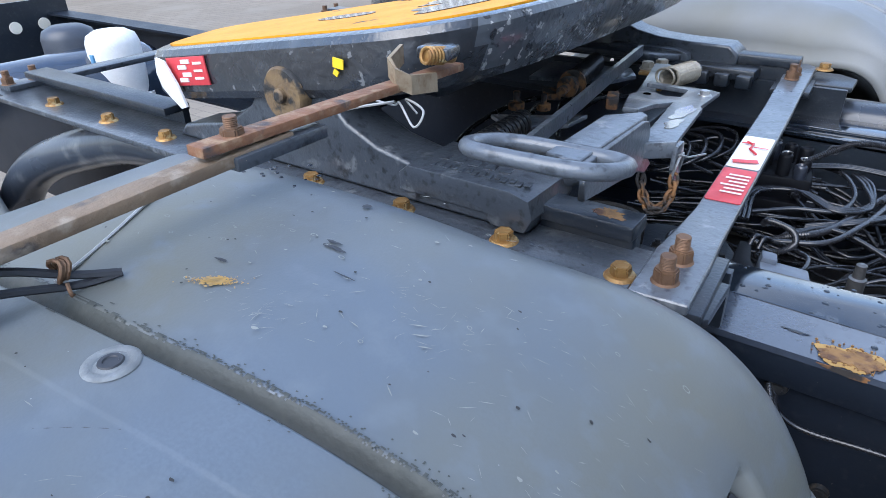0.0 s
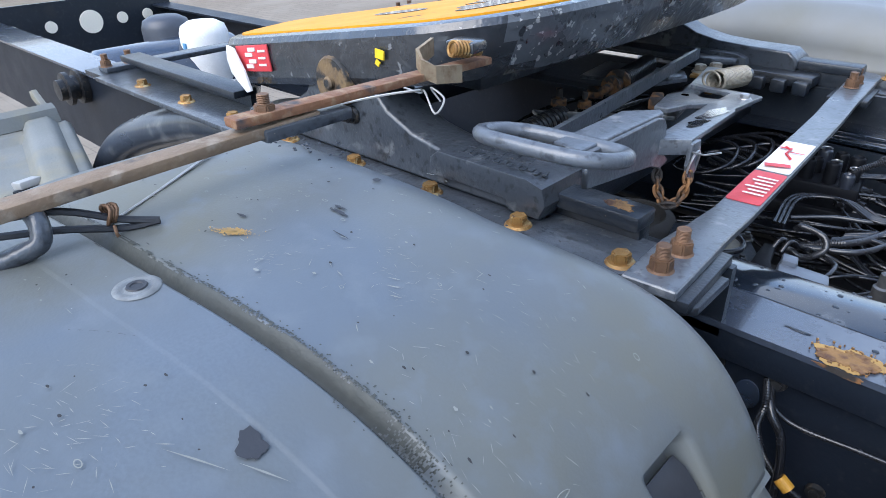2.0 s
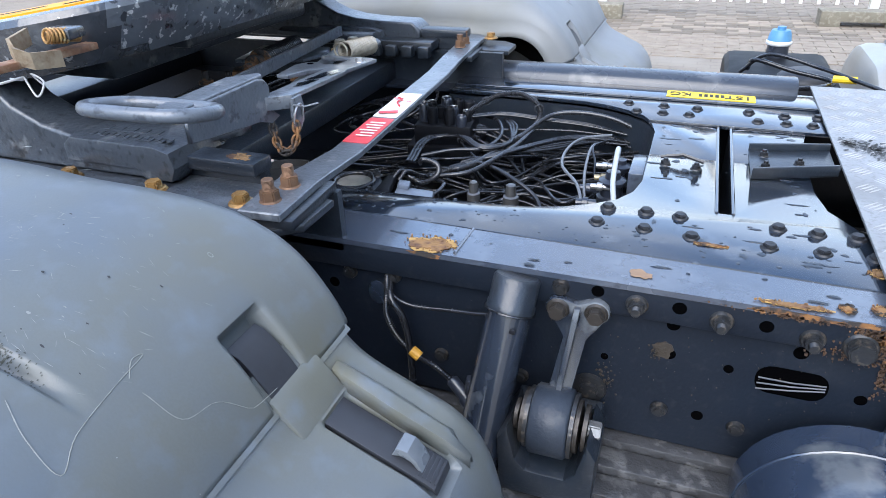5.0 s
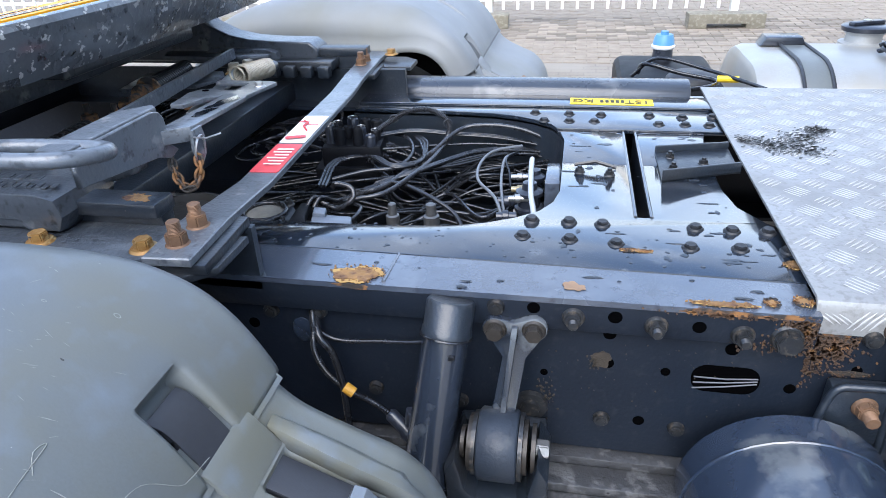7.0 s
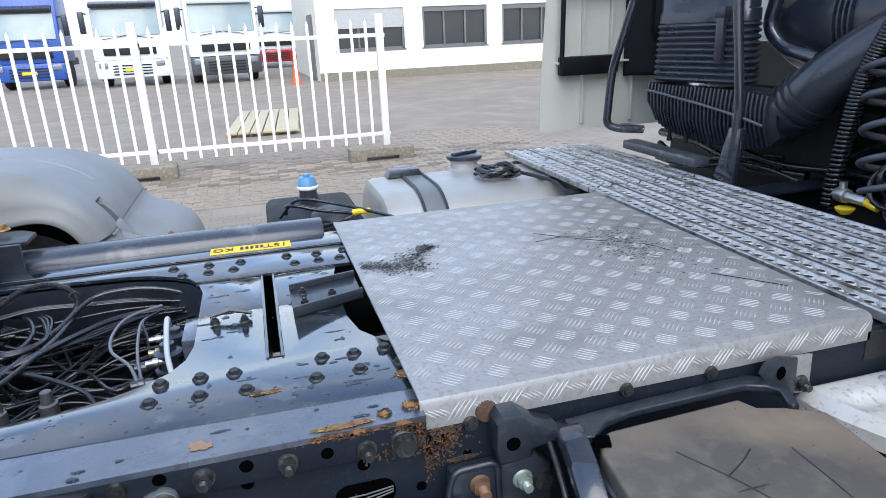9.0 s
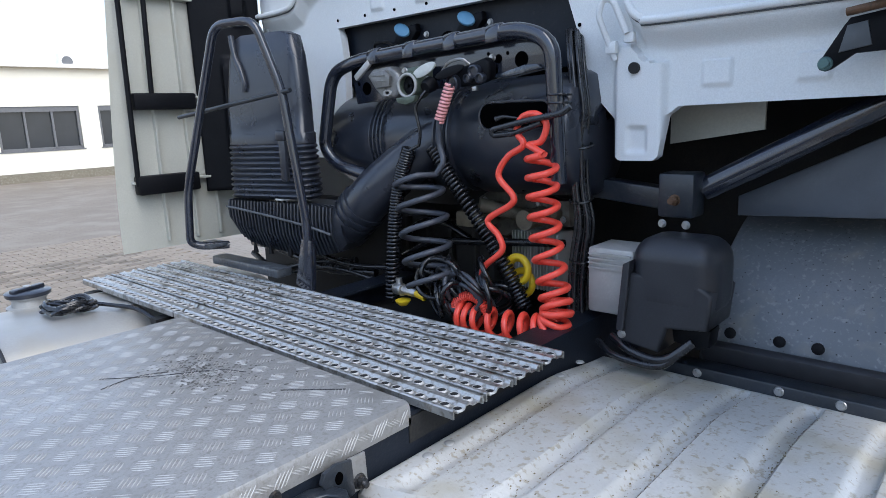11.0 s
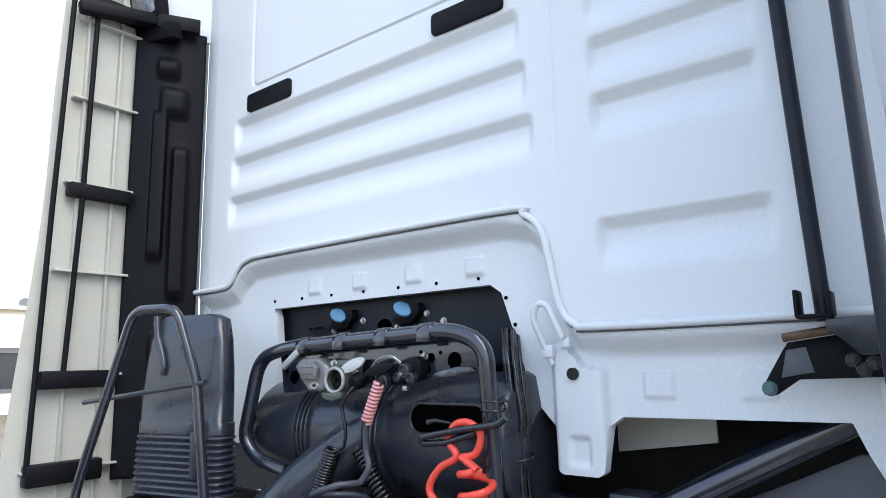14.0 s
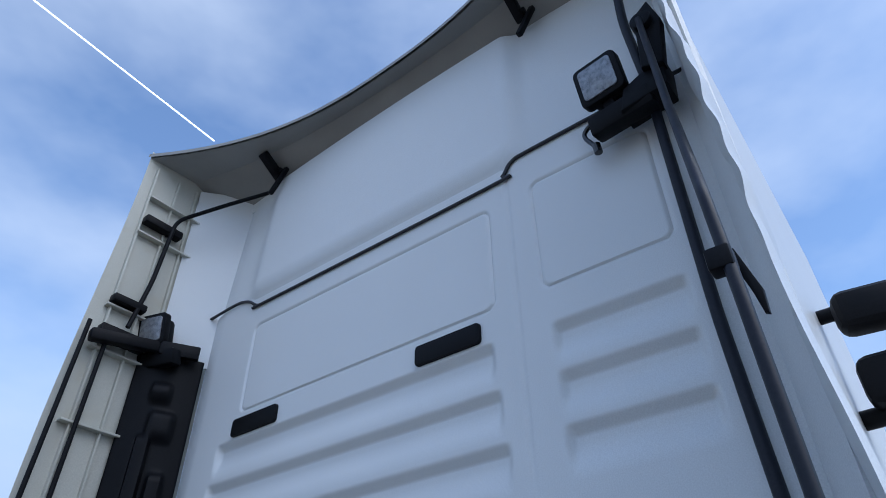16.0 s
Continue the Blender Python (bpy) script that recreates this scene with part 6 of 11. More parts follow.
air_line([(-0.385, 0.130, 0.950), (-0.404, 0.071, 0.957), (-0.393, 0.026, 0.945), (-0.388, -0.005, 0.930)], 0.0026, False, HOSE, el, "air_line")
b = bmesh.new()
box(b, (-0.310, -0.030, 0.945), (0.026, 0.095, 0.055), bev=0.003)
part("cover_plate", b, FLANGE, el, "pale painted cover plate")
for x, y, r in ((-0.497, -0.195, 0.013), (-0.56, -0.20, 0.011)):
    p_ = thing("pressure_fitting", (x, y, 0.9), "small zinc pressure sensor standing between the rails", "pipe fitting", "fittings")
    b = bmesh.new()
    lathe(b, [(0, r * 1.5), (0.01, r * 1.5), (0.012, r), (0.04, r), (0.042, r * 0.7), (0.06, r * 0.6), (0.062, r * 0.3)], (x, y, 0.918), (x, y, 2), 12)
    part("body", b, mat("dull_zinc", (0.16, 0.16, 0.16), (0.08, 0.08, 0.08), 0.4, metal=0.7, scale=60, bump=0.2), p_)
    b = bmesh.new()
    cyl(b, (x, y, 0.80), (x, y, 0.93), r * 0.6)
    part("stem", b, DARKBOLT, p_)
cy_ = thing("height_sensor", (-0.66, -0.30, 0.95), "black bracket with a round dusty membrane and grey block", "sensor")
b = bmesh.new()
prism(b, [(-0.805, -0.335), (-0.838, -0.222), (-0.825, -0.208), (-0.748, -0.188), (-0.735, -0.195), (-0.680, -0.280), (-0.665, -0.335)], "z", 0.962, 0.970, bev=0.002)
part("bracket", b, WEBM, cy_)
b = bmesh.new()
lathe(b, [(0, 0.030), (0.002, 0.026), (0.0015, 0.0)], (-0.762, -0.240, 0.970), (-0.762, -0.240, 2), 30)
part("membrane", b, mat("dusty_disc", (0.20, 0.19, 0.165), (0.12, 0.115, 0.10), 0.8, scale=60), cy_, "round dusty membrane")
b = bmesh.new()
sweep(b, [(-0.762 + 0.034 * math.cos(a), -0.240 + 0.034 * math.sin(a), 0.972) for a in [q * math.tau / 32 for q in range(32)]], 0.0045, 8, closed=True)
part("rubber_ring", b, HOSE, cy_, "black rubber ring")
for x, y in ((-0.80, -0.28), (-0.715, -0.275), (-0.735, -0.205)):
    bolt(B_SMALL, x, y, 0.970, cy_)
BLK = mat("bluegrey_block", (0.12, 0.145, 0.18), (0.085, 0.10, 0.13), 0.35, scale=30)
b = bmesh.new()
box(b, (-0.640, -0.268, 0.968), (0.062, 0.040, 0.020), (0, 8, 14), bev=0.004)
box(b, (-0.662, -0.255, 0.980), (0.020, 0.022, 0.016), (0, 8, 14), bev=0.003)
part("grey_block", b, BLK, cy_, "blue-grey plastic block")
b = bmesh.new()
prism(b, [(-0.700, -0.290), (-0.705, -0.225), (-0.690, -0.222), (-0.680, -0.270), (-0.670, -0.292)], "z", 0.970, 0.984, bev=0.003)
part("connector", b, MATTE, cy_)
for d in (0.0, 0.012):
    air_line([(-0.692 + d, -0.235, 0.980), (-0.690 + d, -0.205, 0.985), (-0.682 + d, -0.170, 0.965), (-0.672 + d, -0.130, 0.945)], 0.0038, True, HOSE, cy_, "lead")
bel = thing("air_bellow", (-0.90, -0.24, 0.9), "round black air-spring top below the slide rail", "air spring")
b = bmesh.new()
lathe(b, [(0, 0.07), (0.02, 0.075), (0.04, 0.066), (0.045, 0.052), (0.035, 0.045), (0.035, 0.0)], (-0.90, -0.24, 0.93), (-0.90, -0.24, 2), 28)
part("body", b, TYRE, bel)


# ---- mudguards ----
GX, GA, GB, GZ = -0.965, 0.455, 0.45, 0.742      # arch: middle, half length, rise, springing height


def arch(theta):
    c, s = math.cos(radians(theta)), math.sin(radians(theta))
    return GX + GA * math.copysign(abs(c) ** (2 / 3), c), GZ + GB * abs(s) ** (2 / 3)


def guard_sheet(prof, ys, y_in, y_out, s, rnd_r, dents, skirt, warp=None):
    """A sheet along a profile of (x, z): inner edge rolled down into a side wall, dents(x, z, y) gives the depth pressed in."""
    b = bmesh.new()
    P = [Vector((x, 0, z)) for x, z in prof]
    rows = []
    y_edge, r_edge = y_in, rnd_r
    for i, p in enumerate(P):
        f = sstep(0.15, 0.385, abs(p.x - GX)) if r_edge > 0.08 else 0.0      # the roll tightens towards the ends
        y_in, rnd_r = y_edge - 0.024 * f, r_edge - 0.062 * f
        t = (P[min(i + 1, len(P) - 1)] - P[max(i - 1, 0)]).normalized()
        n = Vector((t.z, 0, -t.x))
        if n.z < 0:
            n = -n
        row = [b.verts.new((p.x - n.x * q, YC + s * (y_in - o), p.z - n.z * q)) for q, o in ((rnd_r + skirt, 0.016), (rnd_r + skirt * 0.5, 0.009))] if skirt else []
        for y in ys:
            y -= 0.024 * f * max(0.0, 1 - (y - y_edge) / 0.1)
            if warp:
                y += warp(p.x) * sstep(0.80, 0.885, y) * sstep(1.12, 1.0, y)
            d = min(y - y_in, y_out - y)
            drop = 0.0
            if d < rnd_r:
                drop = rnd_r - math.sqrt(max(0.0, rnd_r ** 2 - (rnd_r - d) ** 2))
            drop += dents(p.x, p.z, y)
            row.append(b.verts.new((p.x - n.x * drop, YC + s * y, p.z - n.z * drop)))
        rows.append(row)
    for A, B in zip(rows, rows[1:]):
        for k in range(len(A) - 1):
            b.faces.new((A[k], A[k + 1], B[k + 1], B[k])).smooth = True
    return b


def steps(y_in, y_out):
    fine = [0.70 + 0.0035 * k for k in range(30)] + [0.885 + 0.0015 * k for k in range(77)]
    return sorted(set([y_in, y_in + 0.001, y_in + 0.004, y_in + 0.009, y_in + 0.016, y_in + 0.026, y_in + 0.038, y_in + 0.052, y_in + 0.061, y_in + 0.075, y_in + 0.09, y_in + 0.1] + fine + [0.81 + 0.008 * k for k in range(9)] + [1.005 + 0.01 * k for k in range(22)]
                      + [y_out - 0.01, y_out - 0.004, y_out]))


def mudguard(s, label, GREYPL):
    g = thing("mudguard", (GX, YC + s * 0.92, 0.75), label, "mudguard", "rear mudguards")

    def groove(x):
        return max(-0.04, min(0.03, -0.135 * (x + 0.87) * (1 if x > -0.87 else 0.62)))

    def dents(x, z, y):
        d = 0.0
        if x < -0.60:
            f = sstep(-0.60, -0.66, x)
            yg = 0.936 + groove(x)
            d += (0.0035 * sstep(yg - 0.07, yg - 0.012, y) + 0.010 * sstep(yg - 0.014, yg - 0.002, y)) * f * sstep(yg + 0.0055, yg - 0.0005, y)
            d += 0.0006 * f * sstep(yg + 0.0466, yg + 0.0482, y)
        if abs(y - 0.7525) < 0.030 and x > -0.592:
            d += 0.022 * sstep(0.0285, 0.0260, abs(y - 0.7525)) * sstep(-0.592, -0.587, x)
        return d
    prof = [arch(t) for t in [28 + k * (124 / 160) for k in range(161)]]
    b = guard_sheet(prof, steps(0.642, 1.24), 0.642, 1.24, s, 0.10, dents, 0.03, groove)
    o = part("top_section", b, GREYPL, g, "grey plastic arch with a pressed groove")
    o.modifiers.new("thickness", "SOLIDIFY").thickness = 0.005
    raw = [(-0.556, 1.022), (-0.545, 1.008), (-0.52, 0.985), (-0.47, 0.96), (-0.42, 0.935), (-0.385, 0.89), (-0.365, 0.81), (-0.35, 0.70), (-0.345, 0.55)]
    for end in (1, -1):
        def dents2(x, z, y):
            d = 0.0
            if end < 0:
                for yc, wd in ((0.690, 0.020), (0.770, 0.026), (0.865, 0.022), (0.960, 0.026)):      # moulded ridges
                    d -= 0.013 * sstep(wd, wd - 0.006, abs(y - yc)) * sstep(0.60, 0.68, z) * sstep(1.012, 0.99, z)
            if end > 0 and abs(y - 0.73) < 0.036 and 0.92 < z < 0.992:
                d += 0.012 * sstep(0.025, 0.022, abs(y - 0.73)) * sstep(0.915, 0.922, z) * sstep(0.985, 0.981, z)
            return d
        pr = [(v.x, v.z) for v in spline([(x, 0, z) for x, z in raw], 10)]
        if end < 0:
            pr = [(2 * GX - x, z) for x, z in pr]
        b = guard_sheet(pr, steps(0.628, 1.235), 0.628, 1.235, s, 0.042, dents2, 0.04 if end > 0 else 0.008)
        o = part("front_section" if end > 0 else "rear_section", b, GREYPL, g)
        o.modifiers.new("thickness", "SOLIDIFY").thickness = 0.006
        b = bmesh.new()
        lip = [(-0.569, 1.043), (-0.553, 1.020), (-0.543, 1.010), (-0.548, 1.003), (-0.574, 1.036)]
        prism(b, lip if end > 0 else [(2 * GX - x, z) for x, z in lip], "y", min(YC + s * 0.645, YC + s * 1.22), max(YC + s * 0.645, YC + s * 1.22), bev=0.0015)
        part("joint_lip", b, GREYPL, g)
    # rubber straps and the bright latch
    b = bmesh.new()
    pts = [(-0.592, 1.062), (-0.583, 1.058), (-0.573, 1.047), (-0.562, 1.032), (-0.550, 1.012)]
    for (xa, za), (xb, zb) in zip(pts, pts[1:]):
        L_ = math.hypot(xb - xa, zb - za)
        box(b, ((xa + xb) / 2, YC + s * 0.7525, (za + zb) / 2), (L_ + 0.004, 0.043, 0.006), (0, -math.degrees(math.atan2(zb - za, xb - xa)), 0))
    bmesh.ops.remove_doubles(b, verts=b.verts, dist=0.004)
    part("upper_strap", b, STRAP, g, "black rubber strap")
    b = bmesh.new()
    prism(b, [(-0.524, 0.974), (-0.47, 0.9505), (-0.418, 0.9265), (-0.410, 0.9215), (-0.412, 0.930), (-0.420, 0.9345), (-0.470, 0.9575), (-0.520, 0.980)], "y", min(YC + s * 0.711, YC + s * 0.749), max(YC + s * 0.711, YC + s * 0.749), bev=0.002)
    st = part("lower_strap", b, STRAP, g, "black rubber strap with a bright clip")
    b = bmesh.new()
    prism(b, [(-0.458, 0.951), (-0.452, 0.962), (-0.441, 0.960), (-0.432, 0.950), (-0.427, 0.9375), (-0.432, 0.9395), (-0.438, 0.948), (-0.447, 0.952)], "y", min(YC + s * 0.719, YC + s * 0.741), max(YC + s * 0.719, YC + s * 0.741), bev=0.0015)
    part("clip", b, mat("dull_clip", (0.16, 0.18, 0.20), None, 0.3, metal=0.2), st, "bright metal clip")
    b = bmesh.new()
    prism(b, [(-0.553, 1.0225), (-0.547, 1.0195), (-0.541, 1.0120), (-0.528, 0.9965), (-0.522, 0.987), (-0.53, 0.975), (-0.560, 1.004)], "y", min(YC + s * 0.704, YC + s * 0.780), max(YC + s * 0.704, YC + s * 0.780), bev=0.003)
    part("latch_bridge", b, GREYPL, g, "raised grey latch bridge")
    b = bmesh.new()
    for (xa, za, wa), (xb, zb, wb) in zip(((-0.535, 1.000, 0.012), (-0.47, 0.9675, 0.014), (-0.42, 0.943, 0.013)), ((-0.47, 0.9675, 0.014), (-0.42, 0.943, 0.013), (-0.395, 0.918, 0.004))):
        hull = [b.verts.new((x, YC + s * (0.693 + o * w), z + h)) for x, z, w in ((xa, za, wa), (xb, zb, wb)) for o, h in ((1.0, -0.012), (0.75, 0.004), (-0.2, 0.006), (-1.6, -0.012))]
        for k in range(3):
            b.faces.new((hull[k], hull[k + 1], hull[k + 5], hull[k + 4]))
    bmesh.ops.remove_doubles(b, verts=b.verts, dist=0.0004)
    o = part("strap_border", b, GREYPL, g, angle=50)
    o.modifiers.new("thickness", "SOLIDIFY").thickness = 0.004
    b = bmesh.new()
    for k in range(5):
        box(b, (-0.4295 + 0.004 * k, YC + s * 0.73, 0.9385 - 0.0018 * k), (0.0018, 0.030, 0.003), (0, 25, 0))
    part("strap_grip", b, STRAP, st)
    bolt(hex_mesh("guard_bolt", 0.011, 0.009, 0.0145, 0.003, RUSTNUT, 0.006, 0.006), -0.434, YC + s * 0.80, 0.944, g, pose(0, 0, 0, 0, 24, 0))
    # screw seat
    b = bmesh.new()
    lathe(b, [(0, 0.0165), (0.0008, 0.0158), (0.001, 0.0115), (0.0001, 0.0105), (0.0003, 0.0085), (0.0012, 0.0072), (0.0013, 0.0035), (0.0003, 0.0028), (0.0003, 0.0)], (-0.888, YC + s * 0.957, 1.1912), (-0.888, YC + s * 0.955, 2), 24)
    part("screw_seat", b, mat("scraped_plastic", (0.20, 0.215, 0.22), (0.06, 0.066, 0.07), 0.6, scale=90, bump=0.4), g)
    b = bmesh.new()
    lathe(b, [(0.0012, 0.0075), (0.0022, 0.0068), (0.0022, 0.0045), (0.0014, 0.004), (0.0014, 0.0)], (-0.888, YC + s * 0.957, 1.1912), (-0.888, YC + s * 0.955, 2), 16)
    part("screw_head", b, STRAP, g, "dark screw head")
    return g


def groove_strip(g, s):
    """Dark grey-green strip along the pressed groove, ragged along both sides."""
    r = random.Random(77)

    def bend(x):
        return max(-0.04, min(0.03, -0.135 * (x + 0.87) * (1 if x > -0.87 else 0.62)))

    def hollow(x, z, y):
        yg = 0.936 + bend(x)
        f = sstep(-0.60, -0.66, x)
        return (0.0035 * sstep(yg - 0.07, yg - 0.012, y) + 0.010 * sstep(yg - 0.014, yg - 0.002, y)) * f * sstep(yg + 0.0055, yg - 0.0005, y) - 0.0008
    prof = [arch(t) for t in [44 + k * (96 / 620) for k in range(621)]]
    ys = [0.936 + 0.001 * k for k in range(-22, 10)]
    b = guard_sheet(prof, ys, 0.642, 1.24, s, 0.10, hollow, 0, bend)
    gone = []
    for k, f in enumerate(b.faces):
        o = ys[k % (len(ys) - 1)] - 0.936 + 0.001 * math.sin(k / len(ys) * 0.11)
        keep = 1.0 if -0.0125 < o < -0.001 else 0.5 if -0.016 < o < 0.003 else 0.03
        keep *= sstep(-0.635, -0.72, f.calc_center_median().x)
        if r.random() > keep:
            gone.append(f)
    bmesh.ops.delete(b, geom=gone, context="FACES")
    tagged(part("groove_growth", b, mat("dark_green_film", (0.040, 0.045, 0.041), (0.056, 0.060, 0.052), 0.6, scale=50, bump=0.3), g, "dark greenish strip in the groove"), kind="stuff")


mg = mudguard(-1, "weathered grey plastic rear mudguard with scuffs and dirt", GREYPL)
groove_strip(mg, -1)
far_guard = mudguard(1, "grey plastic rear mudguard on the far side, paler with sky light", GREYLIT)
far_guard.matrix_basis = Matrix.Translation((0.0, 0.02, -0.028)) @ far_guard.matrix_basis


# scuffs, an orange paint smear, leaf debris and scratches on the near one
def on_guard(x, y, lift=0.0012):
    lo, hi = 31.0, 149.0
    for _ in range(30):
        mid = (lo + hi) / 2
        if arch(mid)[0] > x:
            lo = mid
        else:
            hi = mid
    return Vector((x, y, arch(lo)[1] + lift))


b = bmesh.new()
r3 = random.Random(31)
for k in range(420):
    u, w = r3.gauss(0, 0.0075), r3.gauss(0, 0.0026)
    u += abs(w) * 0.8
    x, y = -0.911 + u * 0.86 - w * 0.5, -0.891 + u * 0.5 + w * 0.86
    q = r3.uniform(0.0002, 0.00085) * (1.3 if abs(u) < 0.007 else 0.7)
    b.faces.new([b.verts.new(on_guard(x + q * 1.7 * math.cos(a), y + q * math.sin(a))) for a in (0.3, 1.4, 2.5, 3.6, 4.6, 5.5)])
tagged(part("paint_smear", b, mat("orange_smear", (0.40, 0.235, 0.06), (0.24, 0.18, 0.09), 0.5, scale=160), mg, "orange paint smear"), kind="stuff")
b = bmesh.new()
r2 = random.Random(8)
for _ in range(110):
    x, y = r2.uniform(-1.12, -0.62), r2.uniform(-1.18, -0.70)
    if abs(y + 0.956) < 0.045:
        continue
    rr_ = r2.uniform(0.0004, 0.0011)
    vs = [b.verts.new(on_guard(px, py)) for px, py in blob(x, y, rr_ * 1.5, rr_, r2.random(), 7)]
    b.faces.new(vs)
tagged(part("dirt_fleck", b, PRINT, mg), kind="stuff")
b = bmesh.new()
for _ in range(90):
    x, y = r2.uniform(-1.12, -0.62), r2.uniform(-1.18, -0.70)
    if abs(y + 0.956) < 0.06:
        continue
    a, L_ = r2.uniform(-0.9, 0.9), r2.uniform(0.003, 0.012)
    w = r2.uniform(0.0002, 0.0005)
    vs = [b.verts.new(on_guard(x + L_ * t * math.cos(a) - o * math.sin(a), y + L_ * t * math.sin(a) + o * math.cos(a))) for t, o in ((0, 0), (0.5, w), (1, 0), (0.5, -w))]
    b.faces.new(vs)
for x, y, L_ in ((-0.775, -0.853, 0.014), (-0.78, -0.846, 0.012), (-0.765, -0.858, 0.010), (-0.72, -1.005, 0.03), (-0.75, -1.03, 0.04)):
    vs = [b.verts.new(on_guard(x + L_ * t * 0.8 - o * 0.6, y + L_ * t * 0.5 + o * 0.8)) for t, o in ((0, 0), (0.5, 0.0006), (1, 0), (0.5, -0.0006))]
    b.faces.new(vs)
for _ in range(70):
    x, y = r2.uniform(-1.12, -0.60), r2.uniform(-1.18, -0.70)
    if abs(y + 0.956) < 0.045:
        continue
    q = r2.uniform(0.0005, 0.0019)
    b.faces.new([b.verts.new(on_guard(px, py)) for px, py in blob(x, y, q * 1.5, q * 0.8, r2.random(), 10)])
PALE = mat("pale_scratch", (0.24, 0.25, 0.23), (0.17, 0.18, 0.16), 0.6, scale=80)
tagged(part("scratch", b, PALE, mg), kind="stuff")
# one black and one white scrape by the outer crease
for P, m_, w in ([[(-0.874, -1.027), (-0.857, -1.013), (-0.839, -1.001)], STRAP, 0.0008], [[(-0.79, -1.035), (-0.777, -1.027), (-0.774, -1.015), (-0.769, -1.006), (-0.757, -0.999)], PALE, 0.0006], [[(-0.773, -1.052), (-0.745, -1.049), (-0.731, -1.049)], PALE, 0.0005]):
    b = bmesh.new()
    ln = [on_guard(v.x, v.y, -0.0012) for v in spline([(x, y, 0) for x, y in P], 6)]
    sweep(b, ln, w, 5, rr=[w * (0.5 + 0.5 * abs(math.sin(1 + i * 1.9))) for i in range(len(ln))])
    part("scrape", b, m_, mg)
# long wandering scrapes near the front end
for P in ([(-0.639, -0.946), (-0.616, -0.957), (-0.593, -0.959), (-0.602, -0.934), (-0.608, -0.89), (-0.611, -0.859), (-0.613, -0.868), (-0.606, -0.880)], [(-0.596, -0.881), (-0.574, -0.873), (-0.568, -0.841), (-0.554, -0.817), (-0.549, -0.789)]):
    b = bmesh.new()
    ln = [on_guard(v.x, v.y, 0.0004) for v in spline([(x, y, 0) for x, y in P], 6)]
    sweep(b, ln, 0.0005, 4, rr=[0.0002 + 0.0003 * abs(math.sin(i * 1.7)) for i in range(len(ln))])
    part("scrape", b, PALE, mg)
for x, y, rx, ry, sd in ((-0.876, -0.812, 0.010, 0.0022, 51), (-0.882, -0.806, 0.007, 0.0016, 52), (-0.725, -0.994, 0.010, 0.007, 53), (-0.902, -0.747, 0.004, 0.003, 54), (-0.845, -0.835, 0.009, 0.0007, 55), (-0.93, -0.87, 0.006, 0.0015, 56)):
    b = bmesh.new()
    b.faces.new([b.verts.new(on_guard(px, py)) for px, py in blob(x, y, rx, ry, sd, 26)])
    part("scuff_mark", b, STRAP, mg)
b = bmesh.new()
for _ in range(26):
    x, y = r2.uniform(-1.09, -0.98), r2.uniform(-0.75, -0.705)
    rr_ = r2.uniform(0.0012, 0.0026)
    p = on_guard(x, y, -0.001)
    lathe(b, [(0, rr_), (rr_ * 0.3, rr_ * 0.8), (rr_ * 0.45, 0.0)], p, p + Vector((0, 0, 1)), 8)
hairs = bmesh.new()
for cx_, cy2, sx_, sy_, n, a0 in ((-0.80, -1.06, 0.030, 0.022, 90, 0.6), (-0.86, -0.90, 0.02, 0.012, 40, 0.9), (-0.70, -0.80, 0.05, 0.03, 60, 0.4), (-0.78, -0.84, 0.03, 0.02, 50, 1.0), (-0.66, -0.92, 0.03, 0.03, 60, 0.2), (-0.95, -0.80, 0.03, 0.03, 40, 0.7)):
    for _ in range(n):
        x, y, a, L_, w = r2.gauss(cx_, sx_), r2.gauss(cy2, sy_), r2.gauss(a0, 0.5), r2.uniform(0.002, 0.011), r2.uniform(0.0001, 0.00028)
        if x > -0.6 or abs(y + 0.956) < 0.04:
            continue
        hairs.faces.new([hairs.verts.new(on_guard(x + L_ * t * math.cos(a) - o * math.sin(a), y + L_ * t * math.sin(a) + o * math.cos(a), 0.0011)) for t, o in ((0, 0), (0.5, w), (1, 0), (0.5, -w))])
tagged(part("fine_scratch", hairs, PALE, mg), kind="stuff")
rings = bmesh.new()
for _ in range(34):                        # dried rings of drops
    x, y, q = r2.uniform(-1.08, -0.63), r2.uniform(-1.12, -0.72), r2.uniform(0.0010, 0.0022)
    if abs(y + 0.956) < 0.04:
        continue
    e = r2.uniform(1.2, 2.2)
    for k in range(10):
        a0, a1 = k * math.tau / 10, (k + 1) * math.tau / 10
        rings.faces.new([rings.verts.new(on_guard(x + q * s_ * e * math.cos(a), y + q * s_ * math.sin(a), 0.0011)) for a, s_ in ((a0, 1.0), (a1, 1.0), (a1, 0.72), (a0, 0.72))])
tagged(part("drop_ring", rings, PALE, mg), kind="stuff")
solo("rain_drops", b, bpy.data.materials["rain_water"], "small beads of water on the mudguard", "water drops", kind="stuff")

